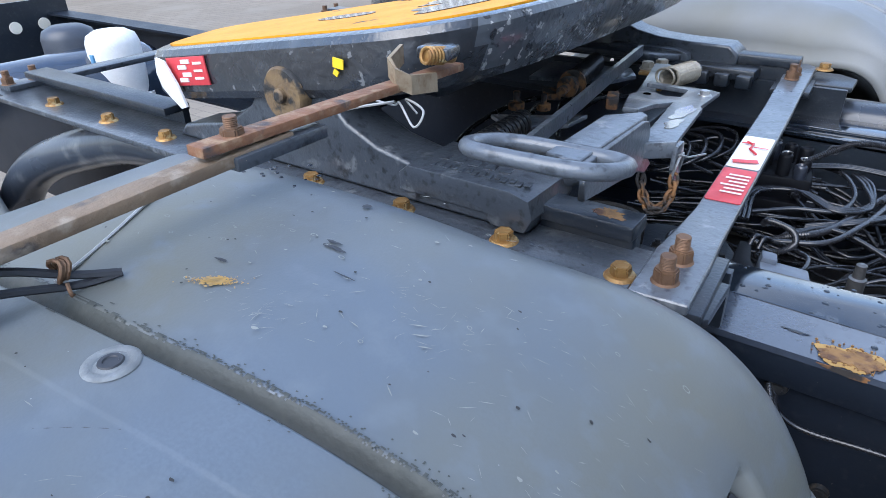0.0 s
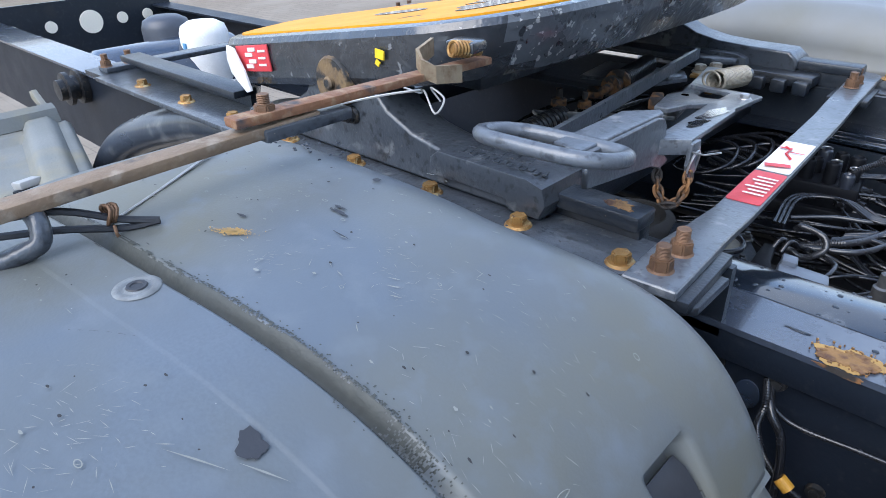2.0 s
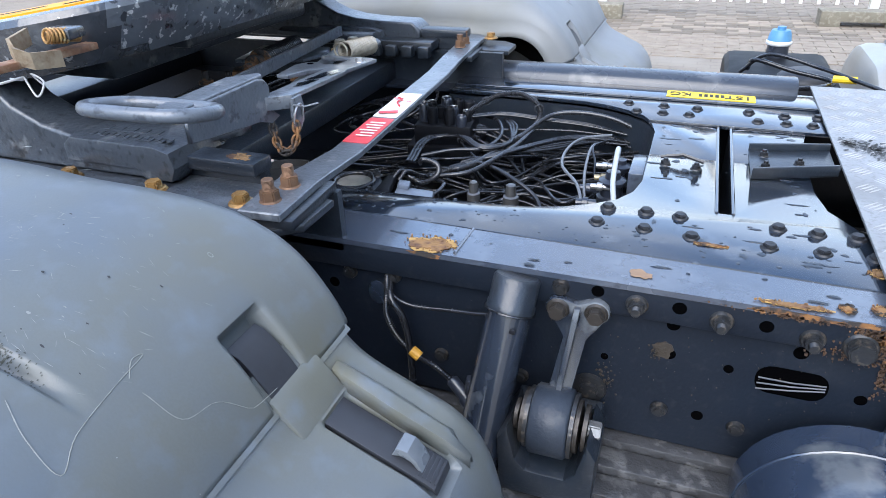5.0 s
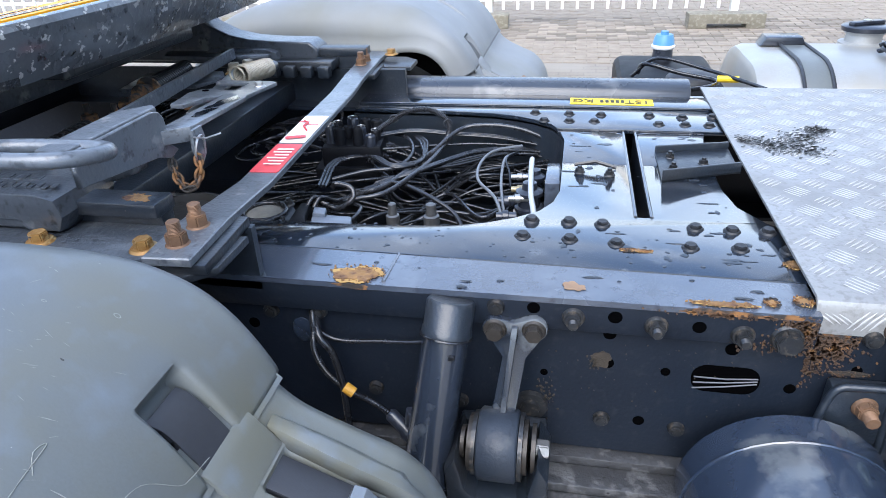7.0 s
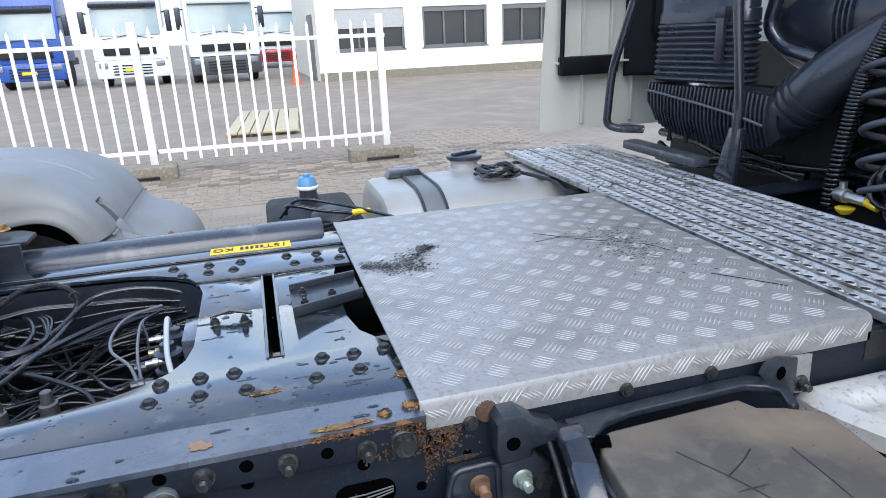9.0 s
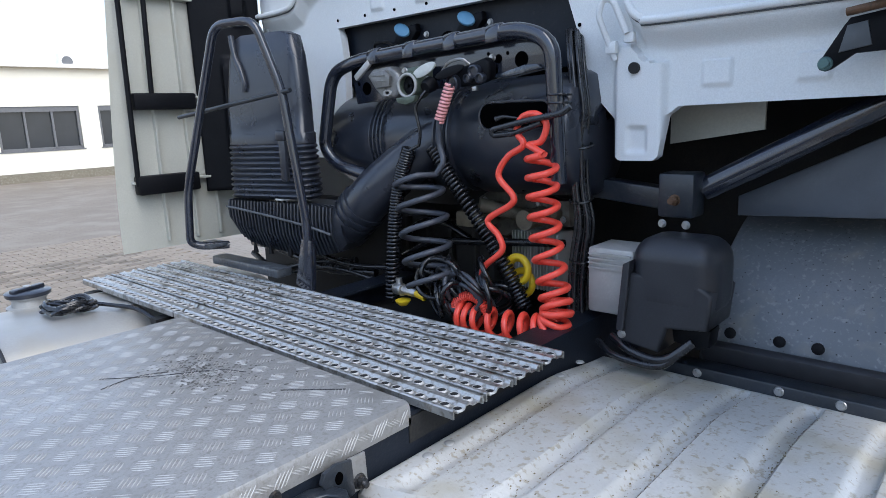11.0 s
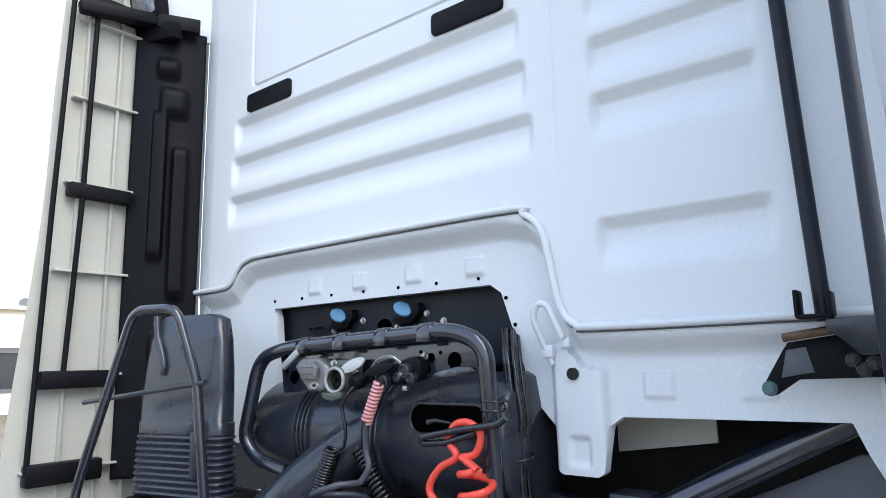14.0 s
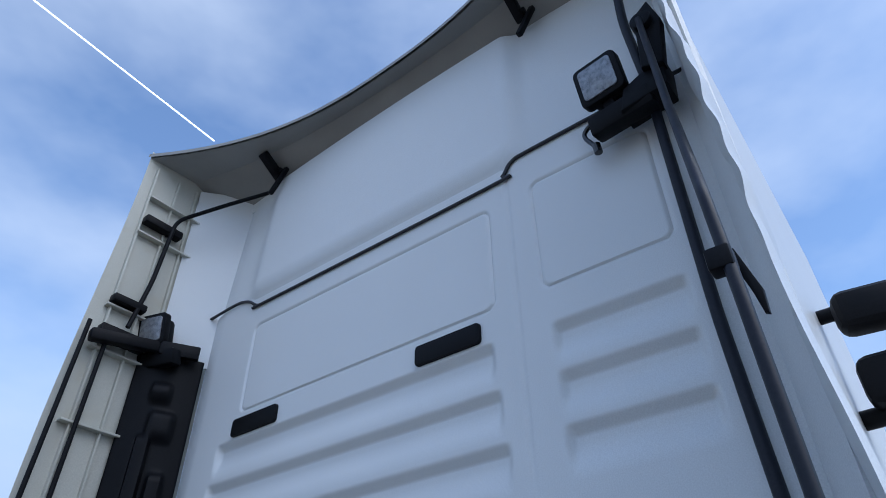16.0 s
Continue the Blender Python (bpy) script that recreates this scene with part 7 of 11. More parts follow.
# wheels under the arches
for s in (-1, 1):
    wl = thing("wheel", (GX, YC + s * 0.9, 0), "black twin rear tyre under the mudguard", "wheel", "rear wheels")
    for y in (0.72, 1.05):
        b = bmesh.new()
        lathe(b, [(-0.13, 0.30), (-0.14, 0.42), (-0.12, 0.485), (-0.09, 0.505), (0.09, 0.505), (0.12, 0.485), (0.14, 0.42), (0.13, 0.30)], (GX, YC + s * y, 0.505), (GX, YC + s * (y + 1), 0.505), 40)
        part("tyre", b, TYRE, wl)
    b = bmesh.new()
    lathe(b, [(-0.14, 0.10), (-0.13, 0.28), (0.13, 0.28), (0.14, 0.10)], (GX, YC + s * 0.9, 0.505), (GX, YC + s * 2, 0.505), 28)
    part("hub", b, DARKBOLT, wl)

# ---- along the near rail: strut, link, hoses, air tank ----
strut = thing("shock_absorber", (-0.43, -0.55, 0.6), "dark grey tubular shock absorber beside the frame", "shock absorber")
ST0, ST1 = Vector((-0.4155, -0.460, 0.978)), Vector((-0.4450, -0.548, 0.735))
b = bmesh.new()
lathe(b, [(0.030, 0.0290), (0.235, 0.0300), (0.240, 0.0310), (0.262, 0.0310), (0.264, 0.0255), (0.36, 0.0255), (0.37, 0.02)], ST0, ST1, 32)
part("tube", b, mat("strut_paint", (0.018, 0.024, 0.036), (0.011, 0.015, 0.023), 0.24, scale=10, bump=0.12, coat=0.8, stain=(0.095, 0.105, 0.115), stain_scale=18, stain_lo=0.56, stain_hi=0.68, specks=((0.16, 0.16, 0.16), 80, 0.05)), strut)
b = bmesh.new()
lathe(b, [(0.0, 0.027), (0.004, 0.0302), (0.036, 0.0302), (0.038, 0.0315), (0.046, 0.0315)], ST0, ST1, 32)
part("dust_cap", b, CHASSIS, strut)
st_u = (ST1 - ST0).orthogonal().normalized()
st_v = (ST1 - ST0).normalized().cross(st_u)
for d in (0.046, 0.246):
    q = ST0 + (ST1 - ST0).normalized() * d
    b = bmesh.new()
    sweep(b, [q + (st_u * math.cos(a) + st_v * math.sin(a)) * 0.0325 for a in [k * math.tau / 20 for k in range(20)]], 0.0017, 6, closed=True)
    box(b, q + Vector((0.012, -0.032, -0.010)), (0.008, 0.006, 0.006), bev=0.001)
    part("cable_tie", b, HOSE, strut)
link = thing("suspension_link", (-0.33, -0.5, 0.75), "cast steel V link with a rubber bush below the frame", "suspension link")
b = bmesh.new()
out_l = [(-0.362 + 0.017 * math.cos(radians(a)), 0.939 + 0.017 * math.sin(radians(a))) for a in range(250, 60, -24)] + [(-0.338, 0.950)] + [(-0.314 + 0.017 * math.cos(radians(a)), 0.941 + 0.017 * math.sin(radians(a))) for a in range(110, -80, -24)] + [(-0.322, 0.905), (-0.330, 0.850), (-0.334, 0.815), (-0.368, 0.815), (-0.360, 0.850), (-0.352, 0.905)]
prism(b, out_l[::-1], "y", -0.462, -0.447, bev=0.003)
prism(b, [(-0.341, 0.948), (-0.333, 0.948), (-0.344, 0.83), (-0.352, 0.83)], "y", -0.470, -0.460, bev=0.002)
for v in b.verts:
    v.co.y -= 0.52 * max(0.0, 0.925 - v.co.z)
part("bracket", b, bpy.data.materials["strut_paint"], link, "forged V-shaped arm with a middle rib")
LINKB = hex_mesh("link_bolt", 0.0115, 0.010, 0.0150, 0.003, mat("brownish_bolt", (0.055, 0.048, 0.042), (0.03, 0.028, 0.026), 0.45, metal=0.5, scale=90, bump=0.3))
bolt(LINKB, -0.362, -0.462, 0.939, link, SIDE_R, 10)
bolt(LINKB, -0.314, -0.462, 0.941, link, SIDE_R, 34)
bolt(W_BOLT, -0.362, -0.451, 0.966, link, SIDE_R, 0)
BZ, BY5 = 0.805, -0.520
b = bmesh.new()
lathe(b, [(-0.025, 0.030), (-0.025, 0.042), (-0.022, 0.0455), (0.022, 0.0455), (0.025, 0.042), (0.025, 0.030)], (-0.350, BY5, BZ), (1, BY5, BZ), 32)
bush = part("bush_housing", b, mat("bush_paint", (0.026, 0.033, 0.045), (0.016, 0.021, 0.030), 0.45, scale=12, bump=0.3, spec=0.3, stain=(0.06, 0.065, 0.07), stain_scale=20), link)
for dx, r in ((-0.044, 0.020), (-0.034, 0.036), (-0.0285, 0.040), (0.0285, 0.042), (0.034, 0.034), (0.044, 0.030)):
    b = bmesh.new()
    lathe(b, [(-0.0026, 0.012), (-0.0026, r), (0.0026, r), (0.0026, 0.012)], (-0.350 + dx, BY5, BZ), (2, BY5, BZ), 26)
    part("washer", b, DARKBOLT if abs(dx) < 0.03 else bpy.data.materials["brownish_bolt"], bush)
bolt(hex_mesh("bush_bolt", 0.0125, 0.016, 0.0, 0.0, mat("dull_bolt_steel", (0.22, 0.22, 0.22), (0.13, 0.13, 0.13), 0.4, metal=0.6, scale=80, bump=0.3)), -0.303, BY5, BZ, link, pose(0, 0, 0, 0, 90, 0))
b = bmesh.new()
prism(b, [(-0.41, 0.70), (-0.288, 0.70), (-0.286, 0.79), (-0.300, 0.815), (-0.312, 0.76), (-0.325, 0.745), (-0.375, 0.745), (-0.388, 0.76), (-0.400, 0.815), (-0.414, 0.79)], "y", -0.560, -0.475, bev=0.006)
box(b, (-0.35, -0.462, 0.745), (0.115, 0.02, 0.10), bev=0.004)
part("fork", b, CHASSIS, link)
b = bmesh.new()
lathe(b, [(0, 0.024), (0.006, 0.022), (0.007, 0.013), (0.012, 0.012), (0.013, 0.0)], (-0.316, -0.439, 0.803), (-0.316, -1, 0.803), 24)
part("flange_ring", b, DARKBOLT, link)
wl_ = thing("wiring", (-0.55, -0.48, 0.8), "corrugated black sensor cables with an orange clip on the frame side", "cable")


def ribbed(P, r, parent, material, n=14):
    b = bmesh.new()
    ln = spline(P, n)
    sweep(b, ln, r, 8, rr=[r if i % 2 else r * 0.78 for i in range(len(ln))])
    return part("corrugated_cable", b, material, parent)


ribbed([(-0.612, -0.442, 0.930), (-0.600, -0.462, 0.920), (-0.569, -0.463, 0.902), (-0.507, -0.462, 0.905), (-0.457, -0.468, 0.914), (-0.43, -0.47, 0.93)], 0.0034, wl_, HOSE, 22)
ribbed([(-0.610, -0.442, 0.930), (-0.600, -0.468, 0.915), (-0.602, -0.470, 0.885), (-0.589, -0.470, 0.850), (-0.560, -0.472, 0.824), (-0.521, -0.488, 0.822), (-0.492, -0.492, 0.804)], 0.0048, wl_, HOSE, 20)
b = bmesh.new()
sweep(b, spline([(-0.606, -0.442, 0.925), (-0.592, -0.470, 0.910), (-0.576, -0.472, 0.885), (-0.568, -0.472, 0.833), (-0.566, -0.475, 0.745), (-0.57, -0.48, 0.68)], 8), 0.0052, 9)
part("smooth_cable", b, HOSE, wl_)
b = bmesh.new()
cyl(b, (-0.566, -0.471, 0.829), (-0.553, -0.473, 0.821), 0.0078, seg=14)
part("clip", b, mat("orange_clip", (0.65, 0.33, 0.04), None, 0.5), wl_, "orange cable clip")
b = bmesh.new()
lathe(b, [(0, 0.005), (0.004, 0.009), (0.03, 0.009), (0.034, 0.012), (0.05, 0.012)], (-0.500, -0.490, 0.810), (-0.455, -0.50, 0.765), 12)
for k in range(3):
    box(b, (-0.466, -0.500, 0.815 - 0.03 * k), (0.016, 0.016, 0.024), (0, 10, 20), bev=0.003)
part("connector", b, BLACKPL, wl_)
ribbed([(-0.468, -0.502, 0.76), (-0.470, -0.51, 0.73), (-0.474, -0.52, 0.69)], 0.004, wl_, HOSE, 12)
b = bmesh.new()
prism(b, [(-0.628 + 0.015 * math.cos(k * math.tau / 20), 0.897 + 0.020 * math.sin(k * math.tau / 20)) for k in range(20)], "y", -0.4415, -0.438, bev=0.001)
part("grommet", b, TANKBLUE, wl_, "round blue-black grommet")

leaf_m = mat("flaking_black_paint", (0.040, 0.041, 0.044), (0.024, 0.024, 0.026), 0.42, scale=16, bump=1.0, bd=0.006, fine=70, stain=(0.085, 0.085, 0.086), stain_scale=30, stain_lo=0.56, stain_hi=0.62, specks=((0.012, 0.012, 0.012), 60, 0.14))
lf = thing("leaf_spring", (-0.25, -0.5, 0.55), "black leaf spring with flaking paint under the frame", "leaf spring")
for k in range(5):
    b = bmesh.new()
    y0, z0 = -0.418 - 0.040 * k, 0.732 - 0.011 * k
    prism(b, [(-0.62, z0 - 0.004), (-0.45, z0 - 0.003), (-0.25, z0), (0.02, z0 + 0.001), (0.02, z0 - 0.05), (-0.62, z0 - 0.06)], "y", y0 - 0.0385, y0, bev=0.003)
    part("leaf", b, leaf_m, lf)
tank = thing("air_tank", (-0.02, -0.62, 0.55), "glossy dark blue compressed-air tank with a domed end", "air tank")
b = bmesh.new()
R_ = 0.125
prof = [(0.0, R_ * 0.6), (0.0, R_), (0.16, R_)] + [(0.16 + 0.08 * math.sin(radians(a)), R_ * math.cos(radians(a))) for a in range(10, 90, 10)] + [(0.241, 0.004)]
lathe(b, prof, (0.0, -0.475, 0.735), (0.0, -1.475, 0.735), 48)
part("shell", b, TANKBLUE, tank)
b = bmesh.new()
for y in (-0.52, -0.625):
    sweep(b, [(0.0 + (R_ + 0.001) * math.cos(a), y, 0.735 + (R_ + 0.001) * math.sin(a)) for a in [k * math.tau / 40 for k in range(40)]], 0.002, 6, closed=True)
part("weld_seam", b, TANKBLUE, tank)
b = bmesh.new()
sweep(b, bent([(0.018, -0.466, 0.800), (0.028, -0.463, 0.875), (0.036, -0.462, 0.898), (0.095, -0.462, 0.900), (0.100, -0.463, 0.80)], 0.012), 0.005, 8)
box(b, (0.065, -0.452, 0.855), (0.070, 0.022, 0.085), bev=0.006)
part("tank_bracket", b, CHASSIS, tank)
bolt(hex_mesh("rusty_bolt", 0.0125, 0.010, 0.0145, 0.004, RUSTNUT, 0.014, 0.008), 0.070, -0.464, 0.872, tank, SIDE_R)

# ---- battery box cover and pale ribbed cover ----
bat = thing("battery_box", (0.45, -0.8, 0.5), "dark plastic battery box with a dusty brown lid", "battery box")
b = bmesh.new()
prism(b, [(0.212, -0.530), (0.226, -0.500), (0.245, -0.490), (0.455, -0.482), (0.466, -0.508), (0.500, -0.520), (0.545, -0.550), (0.532, -0.66), (0.505, -0.80), (0.475, -1.12), (0.17, -1.12), (0.195, -0.65)], "z", 0.900, 0.932, bev=0.006)
soften(part("lid", b, DUSTCOV, bat, "dusty brown-black lid"))
b = bmesh.new()
for k, (xa, ya, xb, yb) in enumerate(((0.30, -0.56, 0.36, -0.70), (0.44, -0.60, 0.42, -0.78), (0.33, -0.62, 0.39, -0.585))):
    sweep(b, spline([(xa, ya, 0.932), ((xa + xb) / 2 + 0.004, (ya + yb) / 2, 0.9322), (xb, yb, 0.932)], 8), 0.0011, 5)
part("lid_scratch", b, PRINT, bat)
b = bmesh.new()
box(b, (0.325, -0.80, 0.72), (0.26, 0.60, 0.38), bev=0.02)
part("case", b, BLACKPL, bat)
b = bmesh.new()
prism(b, [(0.195, -0.455), (0.30, -0.448), (0.47, -0.441), (0.500, -0.441), (0.528, -0.458), (0.538, -0.49), (0.514, -0.533), (0.502, -0.526), (0.516, -0.495), (0.508, -0.478), (0.48, -0.465), (0.29, -0.470), (0.245, -0.481), (0.215, -0.505), (0.19, -0.495)], "z", 0.928, 0.940, bev=0.003)
soften(part("rim", b, CHASSIS, bat))
b = bmesh.new()
box(b, (0.222, -0.512, 0.934), (0.022, 0.020, 0.006), (0, 0, -20))
part("notch", b, VOID, bat)
b = bmesh.new()
rows = []
for px, py, pz in bent([(0.196, -0.452, 0.936), (0.192, -0.490, 0.944), (0.180, -0.560, 0.925), (0.170, -0.640, 0.86), (0.165, -0.70, 0.76)], 0.05, 8):
    rows.append([b.verts.new((px - 0.022, py, pz - 0.010)), b.verts.new((px - 0.016, py, pz)), b.verts.new((px + 0.016, py, pz)), b.verts.new((px + 0.020, py, pz - 0.012))])
for A, B in zip(rows, rows[1:]):
    for k in range(3):
        b.faces.new((A[k], A[k + 1], B[k + 1], B[k])).smooth = True
cp_ = part("corner_strap", b, bpy.data.materials["strut_paint"], bat, "curved blue-grey steel strap", 60)
cp_.modifiers.new("thickness", "SOLIDIFY").thickness = 0.004
b = bmesh.new()
sweep(b, bent([(0.166, -0.468, 0.925), (0.160, -0.52, 0.905), (0.150, -0.60, 0.84), (0.148, -0.66, 0.74)], 0.05), 0.004, 8)
part("wire_bail", b, DARKBOLT, bat)
b = bmesh.new()
prism(b, blob(0.34, -0.65, 0.02, 0.0012, 60, 14), "z", 0.9352, 0.9356)
part("grease_mark", b, PRINT, bat)
hg = thing("hinge_bracket", (0.15, -0.5, 0.9), "black cast hinge bracket bolted to the rail", "bracket")
b = bmesh.new()
prism(b, [(0.092, 0.965), (0.100, 0.975), (0.125, 0.975), (0.150, 0.955), (0.178, 0.945), (0.180, 0.925), (0.140, 0.918), (0.138, 0.905), (0.096, 0.905), (0.090, 0.93)], "y", -0.478, -0.440, bev=0.004)
part("casting", b, CHASSIS, hg)
b = bmesh.new()
prism(b, [(0.098, 0.900), (0.150, 0.903), (0.170, 0.885), (0.172, 0.80), (0.10, 0.80)], "y", -0.472, -0.440, bev=0.005)
part("lower_casting", b, CHASSIS, hg)
b = bmesh.new()
cyl(b, (0.113, -0.480, 0.934), (0.113, -0.474, 0.934), 0.0095)
part("drilled_hole", b, VOID, hg)
b = bmesh.new()
lathe(b, [(0, 0.016), (0.004, 0.015), (0.005, 0.006)], (0.090, -0.4395, 0.966), (0.090, -1, 0.966), 20)
part("weld_boss", b, DARKRUST, hg)
bolt(hex_mesh("green_bolt", 0.011, 0.010, 0.0145, 0.003, mat("green_zinc", (0.26, 0.32, 0.28), (0.16, 0.2, 0.17), 0.4, metal=0.4, scale=80, bump=0.3), 0.010, 0.0065), 0.128, -0.473, 0.872, hg, SIDE_R)
b = bmesh.new()
lathe(b, [(0, 0.013), (0.006, 0.013), (0.007, 0.006)], (0.158, -0.472, 0.862), (0.158, -1, 0.858), 20)
part("washer", b, DARKBOLT, hg)

cov = thing("ribbed_cover", (1.05, -0.8, 0.6), "pale weathered aluminium cover with pressed ribs", "cover")
b = bmesh.new()
gx1, gy0, gy1 = 1.455, -0.440, -1.17
NX, NY = 60, 150
rows = []
for i in range(NX + 1):
    row = []
    for j in range(NY + 1):
        y = gy0 + (gy1 - gy0) * j / NY
        x_a = 0.600 + 0.09 * sstep(-0.44, -0.75, y)
        x = x_a + (gx1 - x_a) * i / NX
        z = 0.902 - 0.03 * sstep(1.15, 1.46, x)
        for c in (-0.520, -0.668, -0.812, -0.957, -1.10):
            f = sstep(x_a + 0.015, x_a + 0.05, x) * sstep(gx1 - 0.02, gx1 - 0.05, x)
            z -= 0.014 * f * sstep(c + 0.036, c + 0.012, y) * sstep(c - 0.017, c - 0.010, y)
        d = min(x - x_a, gx1 - x, gy0 - y, y - gy1)
        if d < 0.02:
            z -= 0.02 - math.sqrt(max(0, 0.02 ** 2 - (0.02 - d) ** 2))
        row.append(b.verts.new((x, y, z)))
    rows.append(row)
for A, B in zip(rows, rows[1:]):
    for k in range(NY):
        b.faces.new((A[k], A[k + 1], B[k + 1], B[k]))
edge = [e for e in b.edges if len(e.link_faces) == 1]
g = bmesh.ops.extrude_edge_only(b, edges=edge)
for v in g["geom"]:
    if isinstance(v, bmesh.types.BMVert):
        v.co.z -= 0.025
part("lid", b, DULLALU, cov)
b = bmesh.new()
r5 = random.Random(15)
for c in (-0.520, -0.668, -0.812, -0.957):
    for _ in range(420):
        x, o = r5.uniform(0.69, gx1 - 0.05), r5.gauss(-0.012, 0.0022) if r5.random() < 0.75 else r5.gauss(0.005, 0.02)
        q = r5.uniform(0.0004, 0.0017)
        pts = [(x + q * 2.0 * math.cos(a), c + o + q * math.sin(a)) for a in (0.4, 1.5, 2.6, 3.8, 5.1)]
        b.faces.new([b.verts.new((px, py, 0.902 - 0.03 * sstep(1.15, 1.46, px) - 0.011 * sstep(c + 0.036, c + 0.012, py) * sstep(c - 0.017, c - 0.010, py) + 0.0008)) for px, py in pts])
tagged(part("dirt_speckle", b, mat("brown_dirt", (0.19, 0.145, 0.075), (0.10, 0.08, 0.05), 0.9, scale=90), cov), kind="stuff")
for x, y in ((0.74, -0.475), (0.80, -0.475), (1.20, -0.47), (1.30, -0.465), (0.80, -0.885)):
    b = bmesh.new()
    lathe(b, [(0, 0.011), (0.002, 0.010), (0.0035, 0.004), (0.0036, 0)], (x, y, 0.902), (x, y, 2), 14)
    part("rivet", b, GREYBOX, cov)
b = bmesh.new()
box(b, (1.07, -0.82, 0.66), (0.80, 0.62, 0.40))
part("case", b, DEEP, cov)
eye_ = thing("lashing_eye", (0.60, -0.46, 0.93), "black steel eye plate with a zinc bolt under the deck plate", "bracket")
b = bmesh.new()
prism(b, [(0.508, 0.950), (0.516, 0.966), (0.540, 0.972), (0.572, 0.966), (0.575, 0.905), (0.562, 0.902), (0.548, 0.922), (0.520, 0.934)], "y", -0.466, -0.457, bev=0.002)
part("plate", b, CHASSIS, eye_)
b = bmesh.new()
prism(b, [(0.543 + 0.008 * math.cos(k * math.tau / 16), 0.947 + 0.011 * math.sin(k * math.tau / 16)) for k in range(16)], "y", -0.4668, -0.463)
part("drilled_hole", b, VOID, eye_)
b = bmesh.new()
prism(b, [(0.574, 0.962), (0.610, 0.960), (0.612, 0.905), (0.600, 0.896), (0.582, 0.898), (0.574, 0.91)], "y", -0.4545, -0.449, bev=0.001)
part("bent_tab", b, ALU, eye_)
bolt(B_SIDE, 0.593, -0.4545, 0.914, eye_, SIDE_R)

# ---- deck plate and walkway planks ----
deck = thing("deck_plate", (0.37, 0, 0.99), "five-bar tread aluminium deck plate with a bent edge and dark scuffs", "deck plate")
b = bmesh.new()
PX0, PX1, PY0, PY1 = 0.0, 0.735, -0.440, 0.450
prism(b, [(PY1, 1.0), (PY0 + 0.012, 1.0), (PY0 + 0.004, 0.997), (PY0, 0.988), (PY0, 0.955), (PY0 + 0.003, 0.955), (PY0 + 0.003, 0.988), (PY0 + 0.012, 0.996), (PY1, 0.996)], "x", PX0, PX1)
part("sheet", b, ALU, deck)
b = bmesh.new()


def tread_bar(b, M, L_=0.020, w=0.0014, h=0.0015):
    vs = [b.verts.new(M @ Vector(p)) for p in ((-L_ / 2, 0, 0), (0, -w, 0), (L_ / 2, 0, 0), (0, w, 0), (-L_ / 3.2, 0, h), (L_ / 3.2, 0, h))]
    for f in ((0, 1, 4), (1, 5, 4), (1, 2, 5), (2, 3, 5), (3, 4, 5), (3, 0, 4)):
        b.faces.new([vs[k] for k in f])


CELL = 0.0668
# Paler than the sheet: the raised edges' glint is put into the colour.
TREADM = mat("pale_tread_tops", (0.47, 0.47, 0.465), (0.36, 0.36, 0.355), 0.52, metal=0.2, scale=40, bump=0.05)
for i in range(12):
    for j in range(14):
        for turn, off in ((45, 0.0), (-45, 0.5)):
            cx_, cy2 = PX0 + 0.022 + CELL * (i + off), PY0 + 0.005 + CELL * (j + off)
            for k in range(5):
                M = pose(cx_, cy2, 1.0, 0, 0, turn) @ Matrix.Translation((0, (k - 2) * 0.0068, 0))
                if PX0 + 0.013 < M.translation.x < PX1 - 0.013 and PY0 + 0.022 < M.translation.y < PY1 - 0.013:
                    # Bars turned the other way are lower, standing in for their fainter glint.
                    tread_bar(b, M, 0.034 if k in (1, 2, 3) else 0.030, 0.0014, 0.0016 if turn > 0 else 0.0008)
for i in range(22):
    for k in range(4):
        cx_ = PX0 + 0.012 + 0.0334 * i + 0.0075 * k
        if cx_ < PX1 - 0.012:
            tread_bar(b, Matrix.Translation((cx_, PY0, 0.976)) @ pose(0, 0, 0, 90, 0, 0) @ pose(0, 0, 0, 0, 0, 55 if i % 2 else -35), 0.034 if i % 2 else 0.026)
tagged(part("tread_pattern", b, TREADM, deck, "raised five-bar tread pattern", 100), kind="stuff")
b = bmesh.new()
ro = random.Random(72)
for k in range(900):
    cx_, cy2, sp_ = ro.choice(((0.020, 0.088, 0.010), (0.050, 0.070, 0.016), (0.075, 0.045, 0.018), (0.100, 0.085, 0.018), (0.125, 0.115, 0.016), (0.150, 0.145, 0.013), (0.165, 0.160, 0.010), (0.12, 0.05, 0.016)))
    x, y = ro.gauss(cx_, sp_), ro.gauss(cy2, sp_)
    if x < 0.008:
        continue
    L_, w = ro.uniform(0.003, 0.013), ro.uniform(0.0007, 0.0026)
    a = ro.gauss(0.65, 0.3)
    b.faces.new([b.verts.new((x + L_ * t * math.cos(a) - o * w * math.sin(a), y + L_ * t * math.sin(a) + o * w * math.cos(a), 1.0012)) for t, o in ((0, 0), (0.3, -1), (0.8, -0.7), (1, 0), (0.7, 1), (0.25, 0.8))])
tagged(part("oil_stain", b, mat("oil_stain", (0.028, 0.027, 0.027), (0.07, 0.066, 0.06), 0.4, scale=60, bump=0.3), deck, "black streaked oil stain"), kind="stuff")
for P in ([(0.42, 0.16), (0.50, 0.08), (0.60, 0.0), (0.63, -0.06)], [(0.40, 0.10), (0.47, 0.11), (0.53, 0.08)], [(0.62, -0.2), (0.66, -0.25), (0.70, -0.30)]):
    b = bmesh.new()
    sweep(b, spline([(x, y, 1.001) for x, y in P], 8), 0.0009, 5)
    part("scratch", b, STRAP, deck)
